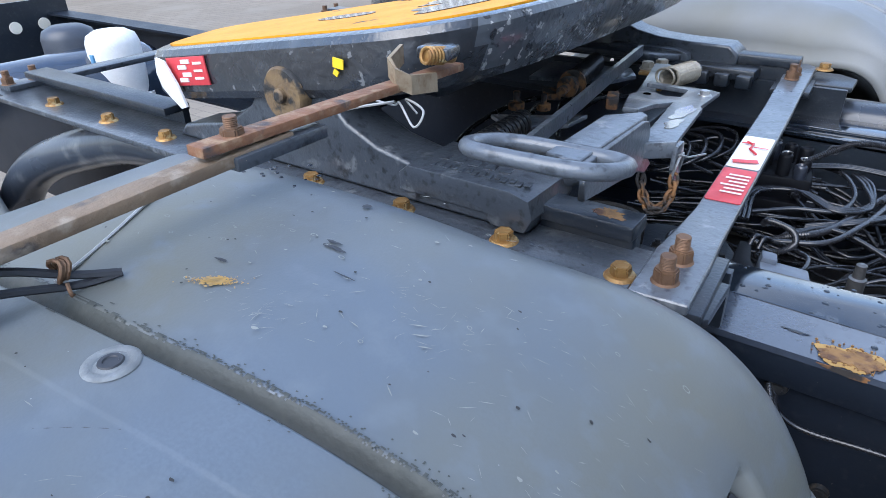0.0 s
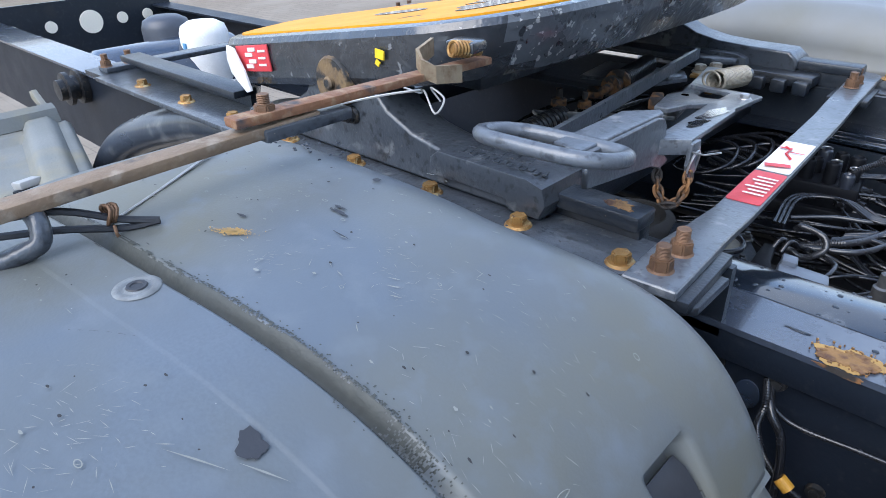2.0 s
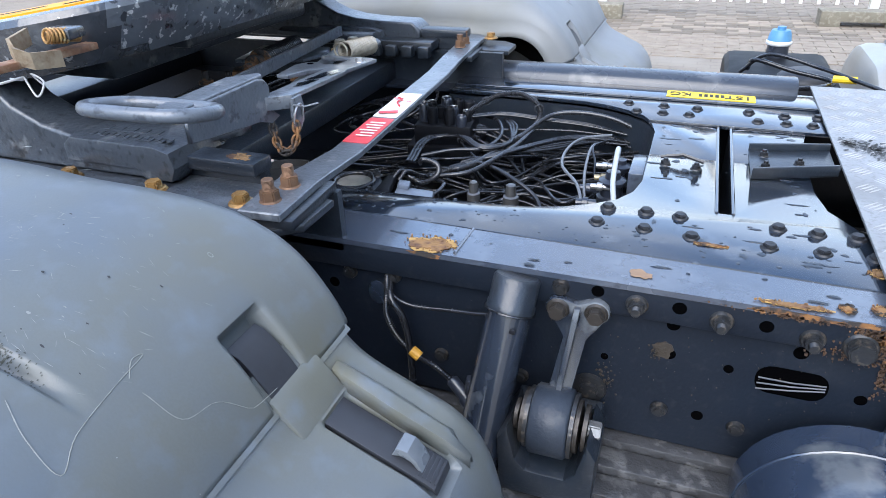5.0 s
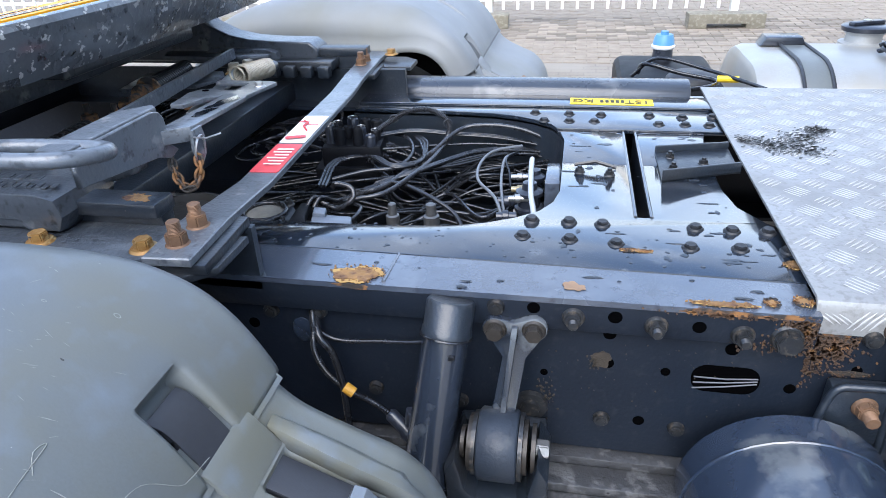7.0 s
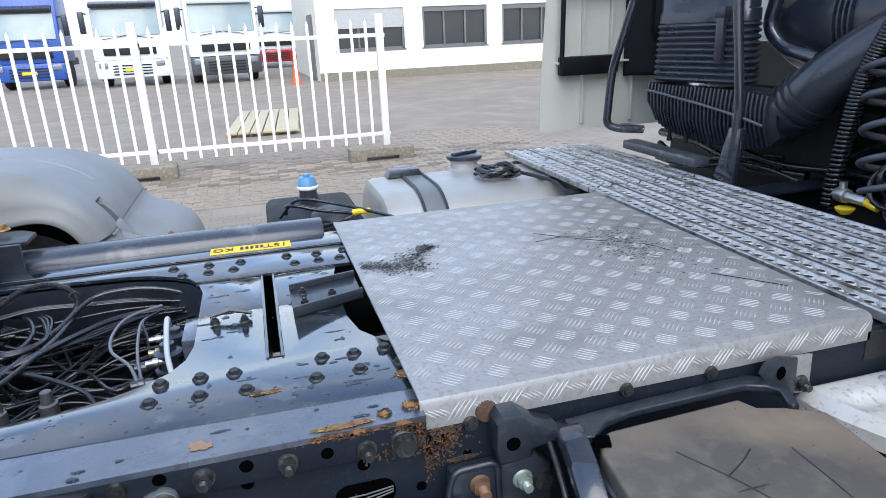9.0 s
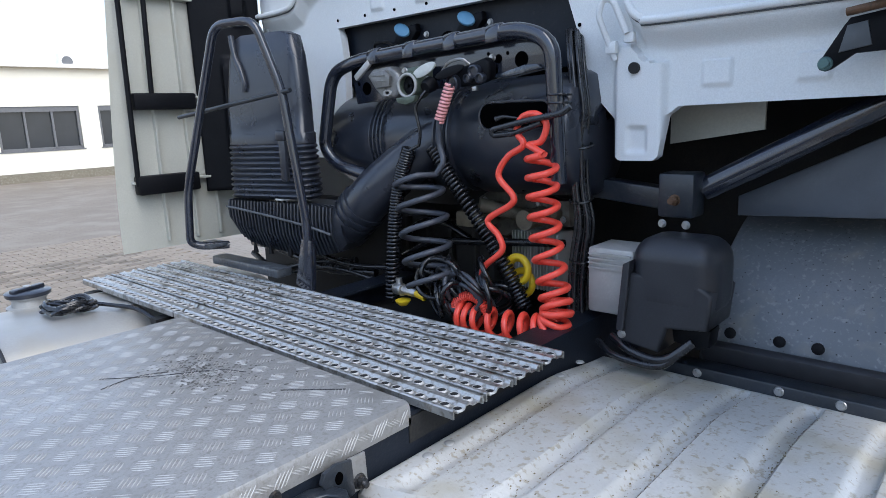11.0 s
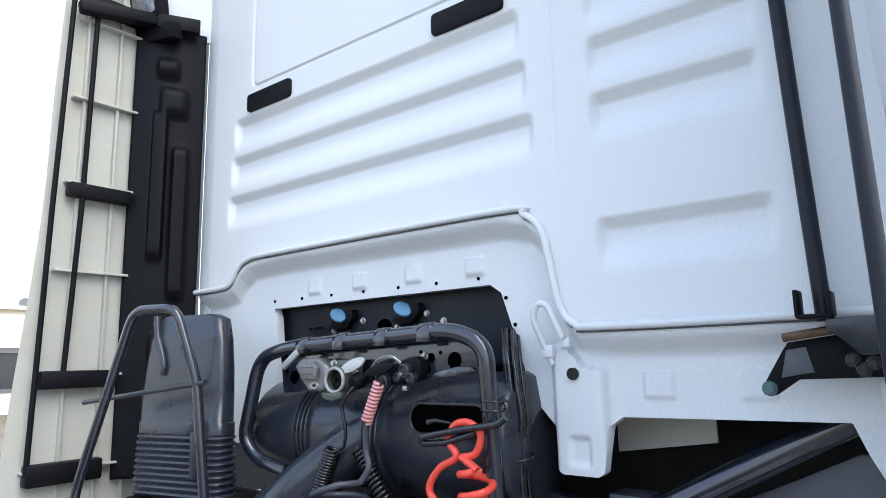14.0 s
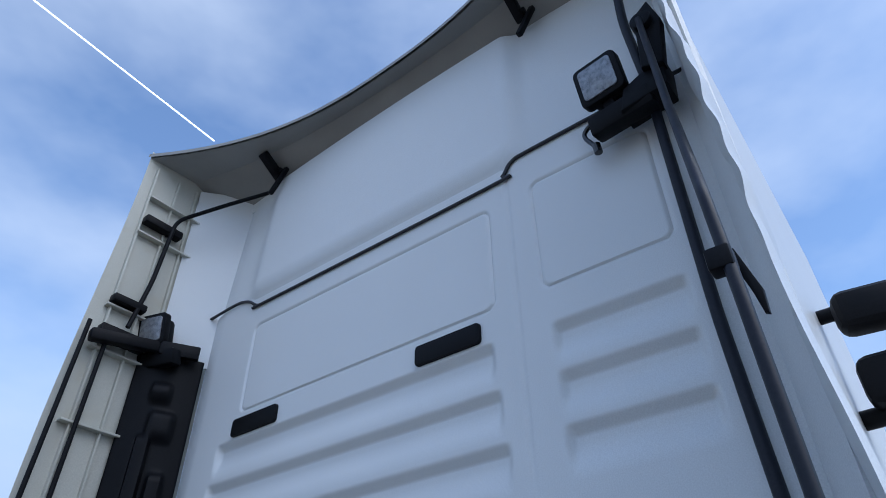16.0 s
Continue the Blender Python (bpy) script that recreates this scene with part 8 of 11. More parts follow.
b = bmesh.new()
r6 = random.Random(19)
for _ in range(520):                     # trodden-in grime
    x, y = 0.575 + r6.gauss(0, 0.045), 0.02 + r6.gauss(0, 0.075)
    if not (PX0 + 0.01 < x < PX1 - 0.01 and PY0 + 0.03 < y < PY1 - 0.01):
        continue
    q = r6.uniform(0.0008, 0.0035)
    b.faces.new([b.verts.new((x + q * r6.uniform(0.7, 1.5) * math.cos(a), y + q * r6.uniform(0.7, 1.5) * math.sin(a), 1.0006)) for a in (0.2, 1.2, 2.3, 3.3, 4.3, 5.4)])
tagged(part("grime", b, mat("trodden_grime", (0.09, 0.086, 0.08), (0.16, 0.155, 0.145), 0.6, scale=80), deck, "dark trodden-in grime"), kind="stuff")
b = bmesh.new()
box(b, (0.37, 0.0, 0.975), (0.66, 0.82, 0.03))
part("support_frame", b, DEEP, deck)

walkway = thing("walkway", (0.93, 0.3, 0.97), "galvanised perforated steel walkway planks behind the cab", "walkway")
WX0, WX1, NPL = 0.748, 1.125, 4
PW = (WX1 - WX0) / NPL
for i in range(NPL):
    for ya, yb in ((-0.530, 0.512), (0.520, 1.185)):
        x0, x1 = WX0 + PW * i + 0.004, WX0 + PW * (i + 1) - 0.004
        mx = (x0 + x1) / 2
        b = bmesh.new()
        prism(b, [(x0, 0.984), (x0, 0.999), (x0 + 0.003, 1.001), (x0 + 0.008, 1.001), (x0 + 0.013, 0.994), (mx - 0.013, 0.994), (mx - 0.007, 1.000), (mx + 0.007, 1.000), (mx + 0.013, 0.994), (x1 - 0.013, 0.994), (x1 - 0.008, 1.001), (x1 - 0.003, 1.001), (x1, 0.999), (x1, 0.984),
                  (x1 - 0.003, 0.984), (x1 - 0.003, 0.996), (x1 - 0.007, 0.998), (x1 - 0.012, 0.991), (mx + 0.012, 0.991), (mx + 0.006, 0.997), (mx - 0.006, 0.997), (mx - 0.012, 0.991), (x0 + 0.012, 0.991), (x0 + 0.007, 0.998), (x0 + 0.003, 0.996), (x0 + 0.003, 0.984)], "y", ya, yb)
        pl = part("plank", b, GALV, walkway)
        # Plank holes are dark discs, with their shade put into the colour.
        rim, hole = bmesh.new(), bmesh.new()
        n = int((yb - ya) / 0.031)
        for k in range(n):
            for c, off in (((x0 + mx) / 2, 0.0), ((x1 + mx) / 2, 0.5)):
                y = ya + (yb - ya) * (k + 0.25 + off * 0.9) / n
                if y > yb - 0.01:
                    continue
                lathe(rim, [(0, 0.0120), (0.0034, 0.0100), (0.0036, 0.0088), (0.0005, 0.0080)], (c, y, 0.9938), (c, y, 2), 10)
                hole.faces.new([hole.verts.new((c + 0.0084 * math.cos(q * math.tau / 10), y + 0.0084 * math.sin(q * math.tau / 10), 0.9962)) for q in range(10)])
        tagged(part("raised_rim", rim, TREADM, pl), kind="stuff")
        tagged(part("hole", hole, DEEP, pl), kind="stuff")
for y in (-0.42, 0.05, 0.45, 0.60, 1.10):
    b = bmesh.new()
    box(b, (0.93, y, 0.945), (0.40, 0.04, 0.05))
    part("support_bar", b, DEEP, walkway)

# ---- far side: fuel tank, fluid tank ----
ft = thing("fuel_tank", (0.55, 0.95, 0.5), "large aluminium fuel tank with a dark strap and black cap", "fuel tank")
b = bmesh.new()
rr2 = [(0.955 + y, 0.70 + z) for y, z in round_rect(0.60, 0.54, 0.20, 12)]
prism(b, rr2, "x", 0.19, 1.25, bev=0.030)
part("shell", b, mat("tank_aluminium", (0.42, 0.415, 0.395), (0.33, 0.325, 0.305), 0.40, metal=0.45, scale=5, bump=0.06, stain=(0.36, 0.33, 0.27), stain_scale=6, stain_lo=0.5, stain_hi=0.75), ft)
b = bmesh.new()
rr3 = [(0.955 + y, 0.70 + z) for y, z in round_rect(0.612, 0.552, 0.206, 12)]
prism(b, rr3, "x", 0.312, 0.378, bev=0.002)
st_ = part("strap", b, mat("dusty_strap", (0.15, 0.165, 0.165), (0.11, 0.12, 0.12), 0.45, scale=8, bump=0.1), ft, "grey tank strap with black rubber edges")
for x in (0.309, 0.381):
    b = bmesh.new()
    sweep(b, [(x, 0.955 + y, 0.70 + z) for y, z in round_rect(0.616, 0.556, 0.208, 12)], 0.005, 6, closed=True)
    part("rubber_edge", b, STRAP, st_)
b = bmesh.new()
prism(b, [(0.255, 0.972), (0.385, 0.972), (0.37, 0.998), (0.27, 0.998)], "y", 1.02, 1.09, bev=0.006)
part("strap_bolt_cover", b, BLACKPL, ft)
b = bmesh.new()
lathe(b, [(0, 0.066), (0.012, 0.066), (0.014, 0.050), (0.036, 0.048), (0.038, 0.054), (0.044, 0.054)], (0.56, 1.10, 0.958), (0.56, 1.10, 2), 28)
part("filler_neck", b, GREYBOX, ft, "pale filler neck")
b = bmesh.new()
lathe(b, [(0, 0.052), (0.002, 0.064), (0.014, 0.066), (0.018, 0.060), (0.018, 0)], (0.56, 1.10, 1.002), (0.56, 1.10, 2), 30)
box(b, (0.56, 1.10, 1.024), (0.112, 0.024, 0.014), (0, 0, 25), bev=0.005)
cap_ = part("filler_cap", b, BLACKPL, ft, "black filler cap with a grip bar")
b = bmesh.new()
cyl(b, (0.56, 1.10, 1.030), (0.56, 1.10, 1.034), 0.012, seg=14, bev=0.001)
part("lock", b, STEEL, cap_)
hb = thing("cable_bundle", (0.60, 0.88, 0.975), "coiled black cable lying on the fuel tank", "cable")
rnd = random.Random(3)
b = bmesh.new()
for k in range(7):
    ph = rnd.uniform(0, 6)
    b = bmesh.new()
    sweep(b, [(0.60 + (0.075 + 0.01 * rnd.random()) * math.cos(a + ph) * 0.75, 0.87 + 0.055 * math.sin(a), 0.985 + 0.004 * k + 0.006 * math.sin(3 * a)) for a in [q * math.tau / 20 for q in range(20)]], 0.0055, 6, closed=True)
    part("loop", b, HOSE, hb)
b = bmesh.new()
sweep(b, spline([(0.66, 0.87, 0.99), (0.70, 0.80, 0.985), (0.74, 0.73, 0.975), (0.76, 0.66, 0.95)], 6), 0.007, 6)
part("tail", b, HOSE, hb)
b = bmesh.new()
box(b, (0.78, 0.82, 0.9735), (0.11, 0.05, 0.001))
solo("tank_sticker", b, GREYBOX, "small grey rating sticker on the fuel tank", "sticker")
ad = thing("fluid_tank", (0.0, 0.95, 0.6), "black plastic fluid tank with a blue filler cap", "fluid tank")
b = bmesh.new()
box(b, (-0.01, 0.98, 0.76), (0.30, 0.44, 0.30), bev=0.03, seg=3)
part("body", b, MATTE, ad)
b = bmesh.new()
lathe(b, [(0, 0.034), (0.040, 0.030)], (-0.01, 1.12, 0.905), (-0.01, 1.12, 2), 24)
part("filler_neck", b, BLACKPL, ad)
b = bmesh.new()
lathe(b, [(0, 0.034), (0.004, 0.037), (0.010, 0.037), (0.013, 0.034)], (-0.01, 1.12, 0.945), (-0.01, 1.12, 2), 24)
part("neck_ring", b, WHITELAB, ad, "white ring")
b = bmesh.new()
lathe(b, [(0, 0.034), (0.018, 0.031), (0.030, 0.026), (0.030, 0.012), (0.040, 0.012), (0.040, 0)], (-0.01, 1.12, 0.958), (-0.01, 1.12, 2), 24)
part("blue_cap", b, BLUEPL, ad, "bright blue cap")
b = bmesh.new()
lathe(b, [(0, 0.075), (0.012, 0.075), (0.026, 0.06), (0.03, 0.0)], (0.05, 0.86, 0.905), (0.05, 0.86, 2), 24)
part("vent_dome", b, STRAP, ad)
b = bmesh.new()
sweep(b, spline([(-0.10, 0.90, 0.92), (-0.09, 0.82, 0.965), (0.0, 0.78, 0.95), (0.09, 0.74, 0.94), (0.06, 0.66, 0.945), (-0.02, 0.60, 0.95)], 8), 0.006, 7)
sweep(b, spline([(-0.12, 0.86, 0.92), (-0.06, 0.80, 0.985), (0.06, 0.74, 0.97), (0.14, 0.66, 0.96), (0.2, 0.55, 0.96)], 8), 0.005, 7)
part("hose", b, HOSE, ad)
b = bmesh.new()
cyl(b, (0.085, 0.70, 0.955), (0.135, 0.685, 0.958), 0.009, seg=10)
part("yellow_sleeve", b, YELLOW, ad, "yellow cable sleeve")
bolt(B_ZINC, -0.185, 0.72, 0.90, ad)

# ---- tail of the chassis: filters, dome, pipe ----
for x, y, m_, lab, r in ((-2.80, 0.07, WHITELAB, "white spin-on filter with a blue stripe at the chassis tail", 0.086), (-3.03, 0.04, DARKHOSE, "dark grey spin-on filter canister at the chassis tail", 0.09)):
    f = thing("filter_canister", (x, y, 0.8), lab, "filter", "filters")
    b = bmesh.new()
    lathe(b, [(0, r * 0.95), (0.02, r), (0.17, r), (0.195, r * 0.9), (0.21, r * 0.6), (0.212, 0)], (x, y, 0.82), (x, y, 2), 28)
    part("can", b, m_, f)
    if m_ is WHITELAB:
        b = bmesh.new()
        for dz, hh in ((0.06, 0.05), (0.11, 0.03)):
            box(b, (x + 0.01, y - r * 1.0, 0.84 + dz), (0.02, 0.006, hh), bev=0.001)
        part("print", b, BLUEPL, f)
        b = bmesh.new()
        lathe(b, [(0, r * 1.15), (0.02, r * 1.15), (0.021, r * 0.9)], (x, y, 0.80), (x, y, 2), 28)
        part("base", b, WHITELAB, f)
dm = thing("tail_air_tank", (-2.75, -0.05, 0.7), "dark blue air tank dome between the rails at the tail", "air tank")
b = bmesh.new()
lathe(b, [(0, 0.15), (0.02, 0.17), (0.5, 0.17), (0.54, 0.15), (0.56, 0.08), (0.565, 0.0)], (-2.9, -0.30, 0.80), (-2.9, 1.0, 0.80), 36)
part("shell", b, TANKBLUE, dm)
tail = thing("tail_cross_member", (-3.7, YC, 0.8), "dark tail cross member with round holes", "cross member")
b = bmesh.new()
box(b, (-3.75, YC, 0.92), (0.02, 0.84, 0.24))
part("plate", b, CHASSIS, tail)
for y in (-0.3, -0.15, 0.02, 0.16, 0.28):
    b = bmesh.new()
    cyl(b, (-3.738, y, 0.94), (-3.733, y, 0.94), 0.025 if y != 0.02 else 0.05)
    part("hole", b, RENDERW, tail)
pp = thing("exhaust_pipe", (-1.75, -0.6, 0.7), "dark grey curved steel pipe outside the rail", "pipe")
b = bmesh.new()
sweep(b, spline([(-1.40, -0.46, 1.0), (-1.74, -0.47, 1.0), (-1.95, -0.50, 0.955), (-2.105, -0.53, 0.894), (-2.17, -0.56, 0.826), (-2.20, -0.58, 0.74), (-2.21, -0.60, 0.5)], 8), 0.044, 18)
part("pipe", b, mat("arm_paint", (0.050, 0.061, 0.080), (0.034, 0.042, 0.056), 0.3, scale=10, coat=0.4, bump=0.15, stain=(0.14, 0.15, 0.16), stain_scale=12, stain_lo=0.58, stain_hi=0.7), pp)
hbz = thing("rear_bush", (-2.6, -0.50, 0.9), "dark round bush with a big nut on the rail", "bush")
b = bmesh.new()
lathe(b, [(0, 0.05), (0.02, 0.05), (0.022, 0.035), (0.04, 0.035), (0.042, 0.048), (0.055, 0.048), (0.057, 0.03), (0.075, 0.03), (0.077, 0.0)], (-2.60, -0.44, 0.935), (-2.60, -2, 0.935), 24)
part("hub", b, DARKBOLT, hbz)
# Ridged plastic piece of the rear guard, outside the rail.
lj = thing("rear_guard_piece", (-3.0, -0.9, 0.9), "pale grey dusty plastic rear guard piece behind the wheel", "bracket")
b = bmesh.new()
rows = []
for i in range(41):
    x = -2.345 + 0.545 * i / 40
    y_r = -0.582 - 0.105 * (x + 2.33) / 0.45
    row = [b.verts.new((x, y_r + 0.012, 0.80))]
    for j in range(61):
        v = -0.62 * j / 60
        z = 0.918 - 0.012 * sstep(-2.30, -1.85, x) - 0.06 * sstep(-1.87, -1.80, x)
        z += 0.020 * sstep(-0.034, -0.046, v) * sstep(-0.112, -0.100, v) + 0.020 * sstep(-0.250, -0.264, v) * sstep(-0.345, -0.330, v)
        z -= 0.014 * sstep(-0.118, -0.124, v) * sstep(-0.246, -0.240, v) * sstep(-2.29, -2.275, x)
        z -= 0.012 * sstep(-0.014, 0.0, v)
        row.append(b.verts.new((x, y_r + v, z)))
    rows.append(row)
for A, B in zip(rows, rows[1:]):
    for k in range(61):
        b.faces.new((A[k], A[k + 1], B[k + 1], B[k])).smooth = True
o = part("moulding", b, mat("dusty_grey_plastic", (0.185, 0.19, 0.175), (0.135, 0.142, 0.13), 0.55, scale=8, bump=0.2, stain=(0.21, 0.19, 0.13), stain_scale=9, stain_lo=0.48, stain_hi=0.7), lj, "ridged dusty grey plastic moulding", 40)
o.modifiers.new("thickness", "SOLIDIFY").thickness = 0.005
b = bmesh.new()
prism(b, [(-2.385, 0.900), (-2.385, 0.955), (-2.372, 0.962), (-2.350, 0.952), (-2.335, 0.920), (-2.345, 0.905)], "y", -1.20, -0.600, bev=0.003)
part("rear_lip", b, bpy.data.materials["dusty_grey_plastic"], lj)
b = bmesh.new()
prism(b, [(-2.44, 0.985), (-2.425, 0.990), (-2.36, 0.955), (-2.36, 0.935), (-2.44, 0.965)], "y", -0.628, -0.612, bev=0.003)
part("upstand", b, bpy.data.materials["dusty_grey_plastic"], lj)
b = bmesh.new()
box(b, (-1.965, -0.80, 0.912), (0.042, 0.045, 0.016), (0, -12, 10), bev=0.003)
part("clip", b, GREYBOX, lj, "pale clip")
b = bmesh.new()
box(b, (-1.945, -0.805, 0.903), (0.022, 0.055, 0.010), (0, 0, 10), bev=0.002)
part("clip_slot", b, MATTE, lj)


# ---- the cab's rear ----
CX = 1.5
cab = thing("truck_cab", (CX, 0, 1.4), "white-painted sleeper cab seen from behind, with pressed ribs", "truck cab")
OUT = [(1.10, 3.205), (1.10, 1.37), (0.72, 1.37), (0.685, 1.40), (0.665, 1.46), (0.645, 1.55), (0.640, 1.70), (0.650, 1.80), (0.665, 1.832), (-0.245, 1.838), (-0.280, 1.815), (-0.312, 1.719), (-0.364, 1.549), (-0.424, 1.483), (-0.433, 1.39), (-0.447, 1.379), (-0.537, 1.379), (-0.551, 1.39),
       (-0.563, 1.490), (-0.592, 1.511), (-1.032, 1.516), (-1.052, 1.46), (-1.075, 1.41), (-1.10, 1.40), (-1.10, 3.205)]


def inside(y, z):
    hit = False
    n = len(OUT)
    for i in range(n):
        (a, c), (d, e) = OUT[i], OUT[(i + 1) % n]
        if (c > z) != (e > z) and y < (d - a) * (z - c) / (e - c) + a:
            hit = not hit
    return hit


def nearest(y, z):
    best, bp = 9e9, None
    n = len(OUT)
    for i in range(n):
        a, c = Vector(OUT[i]), Vector(OUT[(i + 1) % n])
        d = c - a
        t = max(0.0, min(1.0, (Vector((y, z)) - a).dot(d) / max(d.length_squared, 1e-9)))
        q = a + d * t
        L_ = (q - Vector((y, z))).length
        if L_ < best:
            best, bp = L_, q
    return best, bp


MOULD = [(1.10, 1.920), (0.93, 1.922), (0.86, 1.935), (0.815, 1.985), (0.76, 2.012), (0.60, 2.020), (-0.30, 2.020), (-0.385, 2.000), (-0.435, 1.95), (-0.455, 1.86), (-0.475, 1.765), (-0.510, 1.722), (-0.58, 1.713), (-1.10, 1.716)]


def mould_z(y):
    for (a, c), (d, e) in zip(MOULD, MOULD[1:]):
        if d <= y <= a:
            return c + (e - c) * (a - y) / (a - d)
    return MOULD[0][1] if y > 1 else MOULD[-1][1]


def rect_line(y, z, y0, y1, z0, z1, r):
    cy, cz, hy, hz = (y0 + y1) / 2, (z0 + z1) / 2, abs(y1 - y0) / 2 - r, abs(z1 - z0) / 2 - r
    dy, dz = abs(y - cy) - hy, abs(z - cz) - hz
    d = math.hypot(max(dy, 0), max(dz, 0)) + min(max(dy, dz), 0) - r
    return d


RIBS = [(0.87, -0.395, 2.560), (0.885, -0.41, 2.412), (0.90, -0.425, 2.262), (-0.572, -0.955, 2.552), (-0.572, -0.955, 2.408), (-0.572, -0.955, 2.264), (-0.572, -0.958, 1.960)]


def relief(y, z):
    """How far the skin is pressed in, in metres."""
    d = 0.0
    for ya, yb, zt in RIBS:
        e = min(ya - y, y - yb)
        if e > -0.02 and zt - 0.15 < z < zt + 0.02:
            f = sstep(-0.002, 0.026, e)
            d += 0.021 * f * max(0.0, min(1.0, (zt - z) / 0.027)) * sstep(zt - 0.135, zt - 0.045, z)
    q = rect_line(y, z, 0.765, -0.40, 2.668, 3.045, 0.03)
    d += 0.007 * sstep(0.0075, 0.0015, abs(q))
    q = rect_line(y, z, -0.565, -0.95, 2.668, 3.065, 0.03)
    d += 0.007 * sstep(0.0075, 0.0015, abs(q))
    mz = mould_z(y)
    if z < mz:
        d += 0.045 * sstep(mz - 0.015, mz - 0.075, z)
        if z < mz - 0.10:
            for c in (0.45, 0.24, 0.02, -0.20):
                d -= 0.007 * sstep(0.034, 0.026, abs(y - c)) * sstep(mz - 0.065, mz - 0.10, z) * sstep(1.86, 1.875, z)
            for c in (-0.68, -0.88):
                d -= 0.006 * sstep(0.036, 0.030, abs(y - c)) * sstep(1.55, 1.56, z)
            d -= 0.022 * sstep(0.075, 0.055, abs(y + 0.495)) * sstep(1.68, 1.655, z)
            d += 0.010 * sstep(0.03, 0.02, abs(y + 0.493)) * sstep(1.47, 1.455, z) * sstep(1.395, 1.41, z)
    # the upright swage between the fields, and the rounded outer corners
    d += 0.006 * sstep(0.012, 0.0, abs(y + 0.478)) * sstep(2.05, 2.2, z)
    d += 0.20 * max(0.0, (abs(y) - 1.0)) ** 1.5 * 3.0
    return d


STEP = 0.005
ny, nz = int(2.20 / STEP), int(1.83 / STEP)
b = bmesh.new()
grid = {}
used = {}
for i in range(ny + 1):
    for j in range(nz + 1):
        grid[i, j] = (1.10 - 2.20 * i / ny, 1.375 + (3.205 - 1.375) * j / nz)
cells = [(i, j) for i in range(ny) for j in range(nz) if inside((grid[i, j][0] + grid[i + 1, j][0]) / 2, (grid[i, j][1] + grid[i, j + 1][1]) / 2)]
count = {}
for i, j in cells:
    for k in ((i, j), (i + 1, j), (i + 1, j + 1), (i, j + 1)):
        count[k] = count.get(k, 0) + 1
for k, c in count.items():
    y, z = grid[k]
    if c < 4:
        L_, q = nearest(y, z)
        if L_ < STEP * 1.3:
            y, z = q.x, q.y
    used[k] = b.verts.new((CX + relief(y, z), y, z))
for i, j in cells:
    b.faces.new((used[i, j], used[i + 1, j], used[i + 1, j + 1], used[i, j + 1]))
rim = [e for e in b.edges if len(e.link_faces) == 1]
g = bmesh.ops.extrude_edge_only(b, edges=rim)
for v in g["geom"]:
    if isinstance(v, bmesh.types.BMVert):
        v.co.x += 0.03
part("rear_wall", b, WHITE, cab, "white pressed rear wall", angle=50)
b = bmesh.new()
sweep(b, spline([(CX - 0.004, y, z) for y, z in MOULD], 6), 0.010, 8)
part("lower_bead", b, WHITE, cab)
b = bmesh.new()
sweep(b, spline([(CX - 0.003, y, z - 0.012) for y, z in MOULD], 6), 0.0022, 6)
part("bead_joint", b, SEAL, cab)
SEAMZ = [(1.12, 3.205), (0.93, 3.212), (0.84, 3.19), (0.78, 3.150), (0.70, 3.143), (-0.40, 3.135), (-0.47, 3.150), (-0.51, 3.195), (-0.60, 3.205), (-1.10, 3.205)]
b = bmesh.new()
sweep(b, spline([(CX - 0.006, y, z) for y, z in SEAMZ], 5), 0.0065, 8)
part("roof_seal", b, STRAP, cab, "dark rubber seal under the roof")
# the high roof shell above the seal
b = bmesh.new()
NYR, NZR = 120, 24
rows = []
for j in range(NZR + 1):
    row = []
    for i in range(NYR + 1):
        y = 1.12 - 2.22 * i / NYR
        zl = 0.0
        for (a, c), (d_, e) in zip(SEAMZ, SEAMZ[1:]):
            if d_ <= y <= a:
                zl = c + (e - c) * (a - y) / (a - d_)
        zl = zl or 3.205
        ztop_ = 3.93 - 0.05 * (y / 1.1) ** 2
        z = zl + (ztop_ - zl) * j / NZR
        bulge = sstep(0.90, 0.78, y) * sstep(-0.58, -0.50, y)
        x = CX + 0.012 - 0.035 * bulge * sstep(3.15, 3.25, z) + 0.05 * (z - 3.2) + 0.55 * max(0.0, abs(y) - 0.98) ** 1.5
        row.append(b.verts.new((x, y, z)))
    rows.append(row)
for A, B in zip(rows, rows[1:]):
    for k in range(NYR):
        b.faces.new((A[k], A[k + 1], B[k + 1], B[k]))
part("roof_shell", b, WHITE, cab, "smooth white high-roof shell", angle=60)
b = bmesh.new()
sweep(b, [(CX - 0.004 + 0.05 * (z - 3.2) + 0.010, -0.545, z) for z in (3.22, 3.4, 3.6, 3.8, 3.92)], 0.003, 6)
part("shell_joint", b, WHITE, cab, "raised joint line in the roof shell")
b = bmesh.new()
for s in (-1, 1):
    prism(b, [(CX + 0.03, 1.40), (3.4, 1.0), (3.55, 2.1), (3.2, 3.5), (CX + 0.06, 3.9)], "y", s * 1.10 - 0.02, s * 1.10 + 0.02)
prism(b, [(CX + 0.05, 3.85), (3.2, 3.45), (3.2, 3.55), (CX + 0.05, 3.93)], "y", -1.08, 1.08)
part("cab_sides", b, GLOSSWHITE, cab)
b = bmesh.new()
prism(b, [(CX + 0.06, 1.56), (3.3, 1.56), (3.3, 1.60), (CX + 0.06, 1.60)], "y", -1.05, -0.57)
part("cab_floor", b, DEEP, cab)
b = bmesh.new()
prism(b, [(-0.50, 1.41), (-0.74, 1.445), (-0.74, 1.53), (-0.50, 1.53)], "x", CX + 0.22, CX + 0.23)
part("inner_panel", b, FLAPIN, cab)
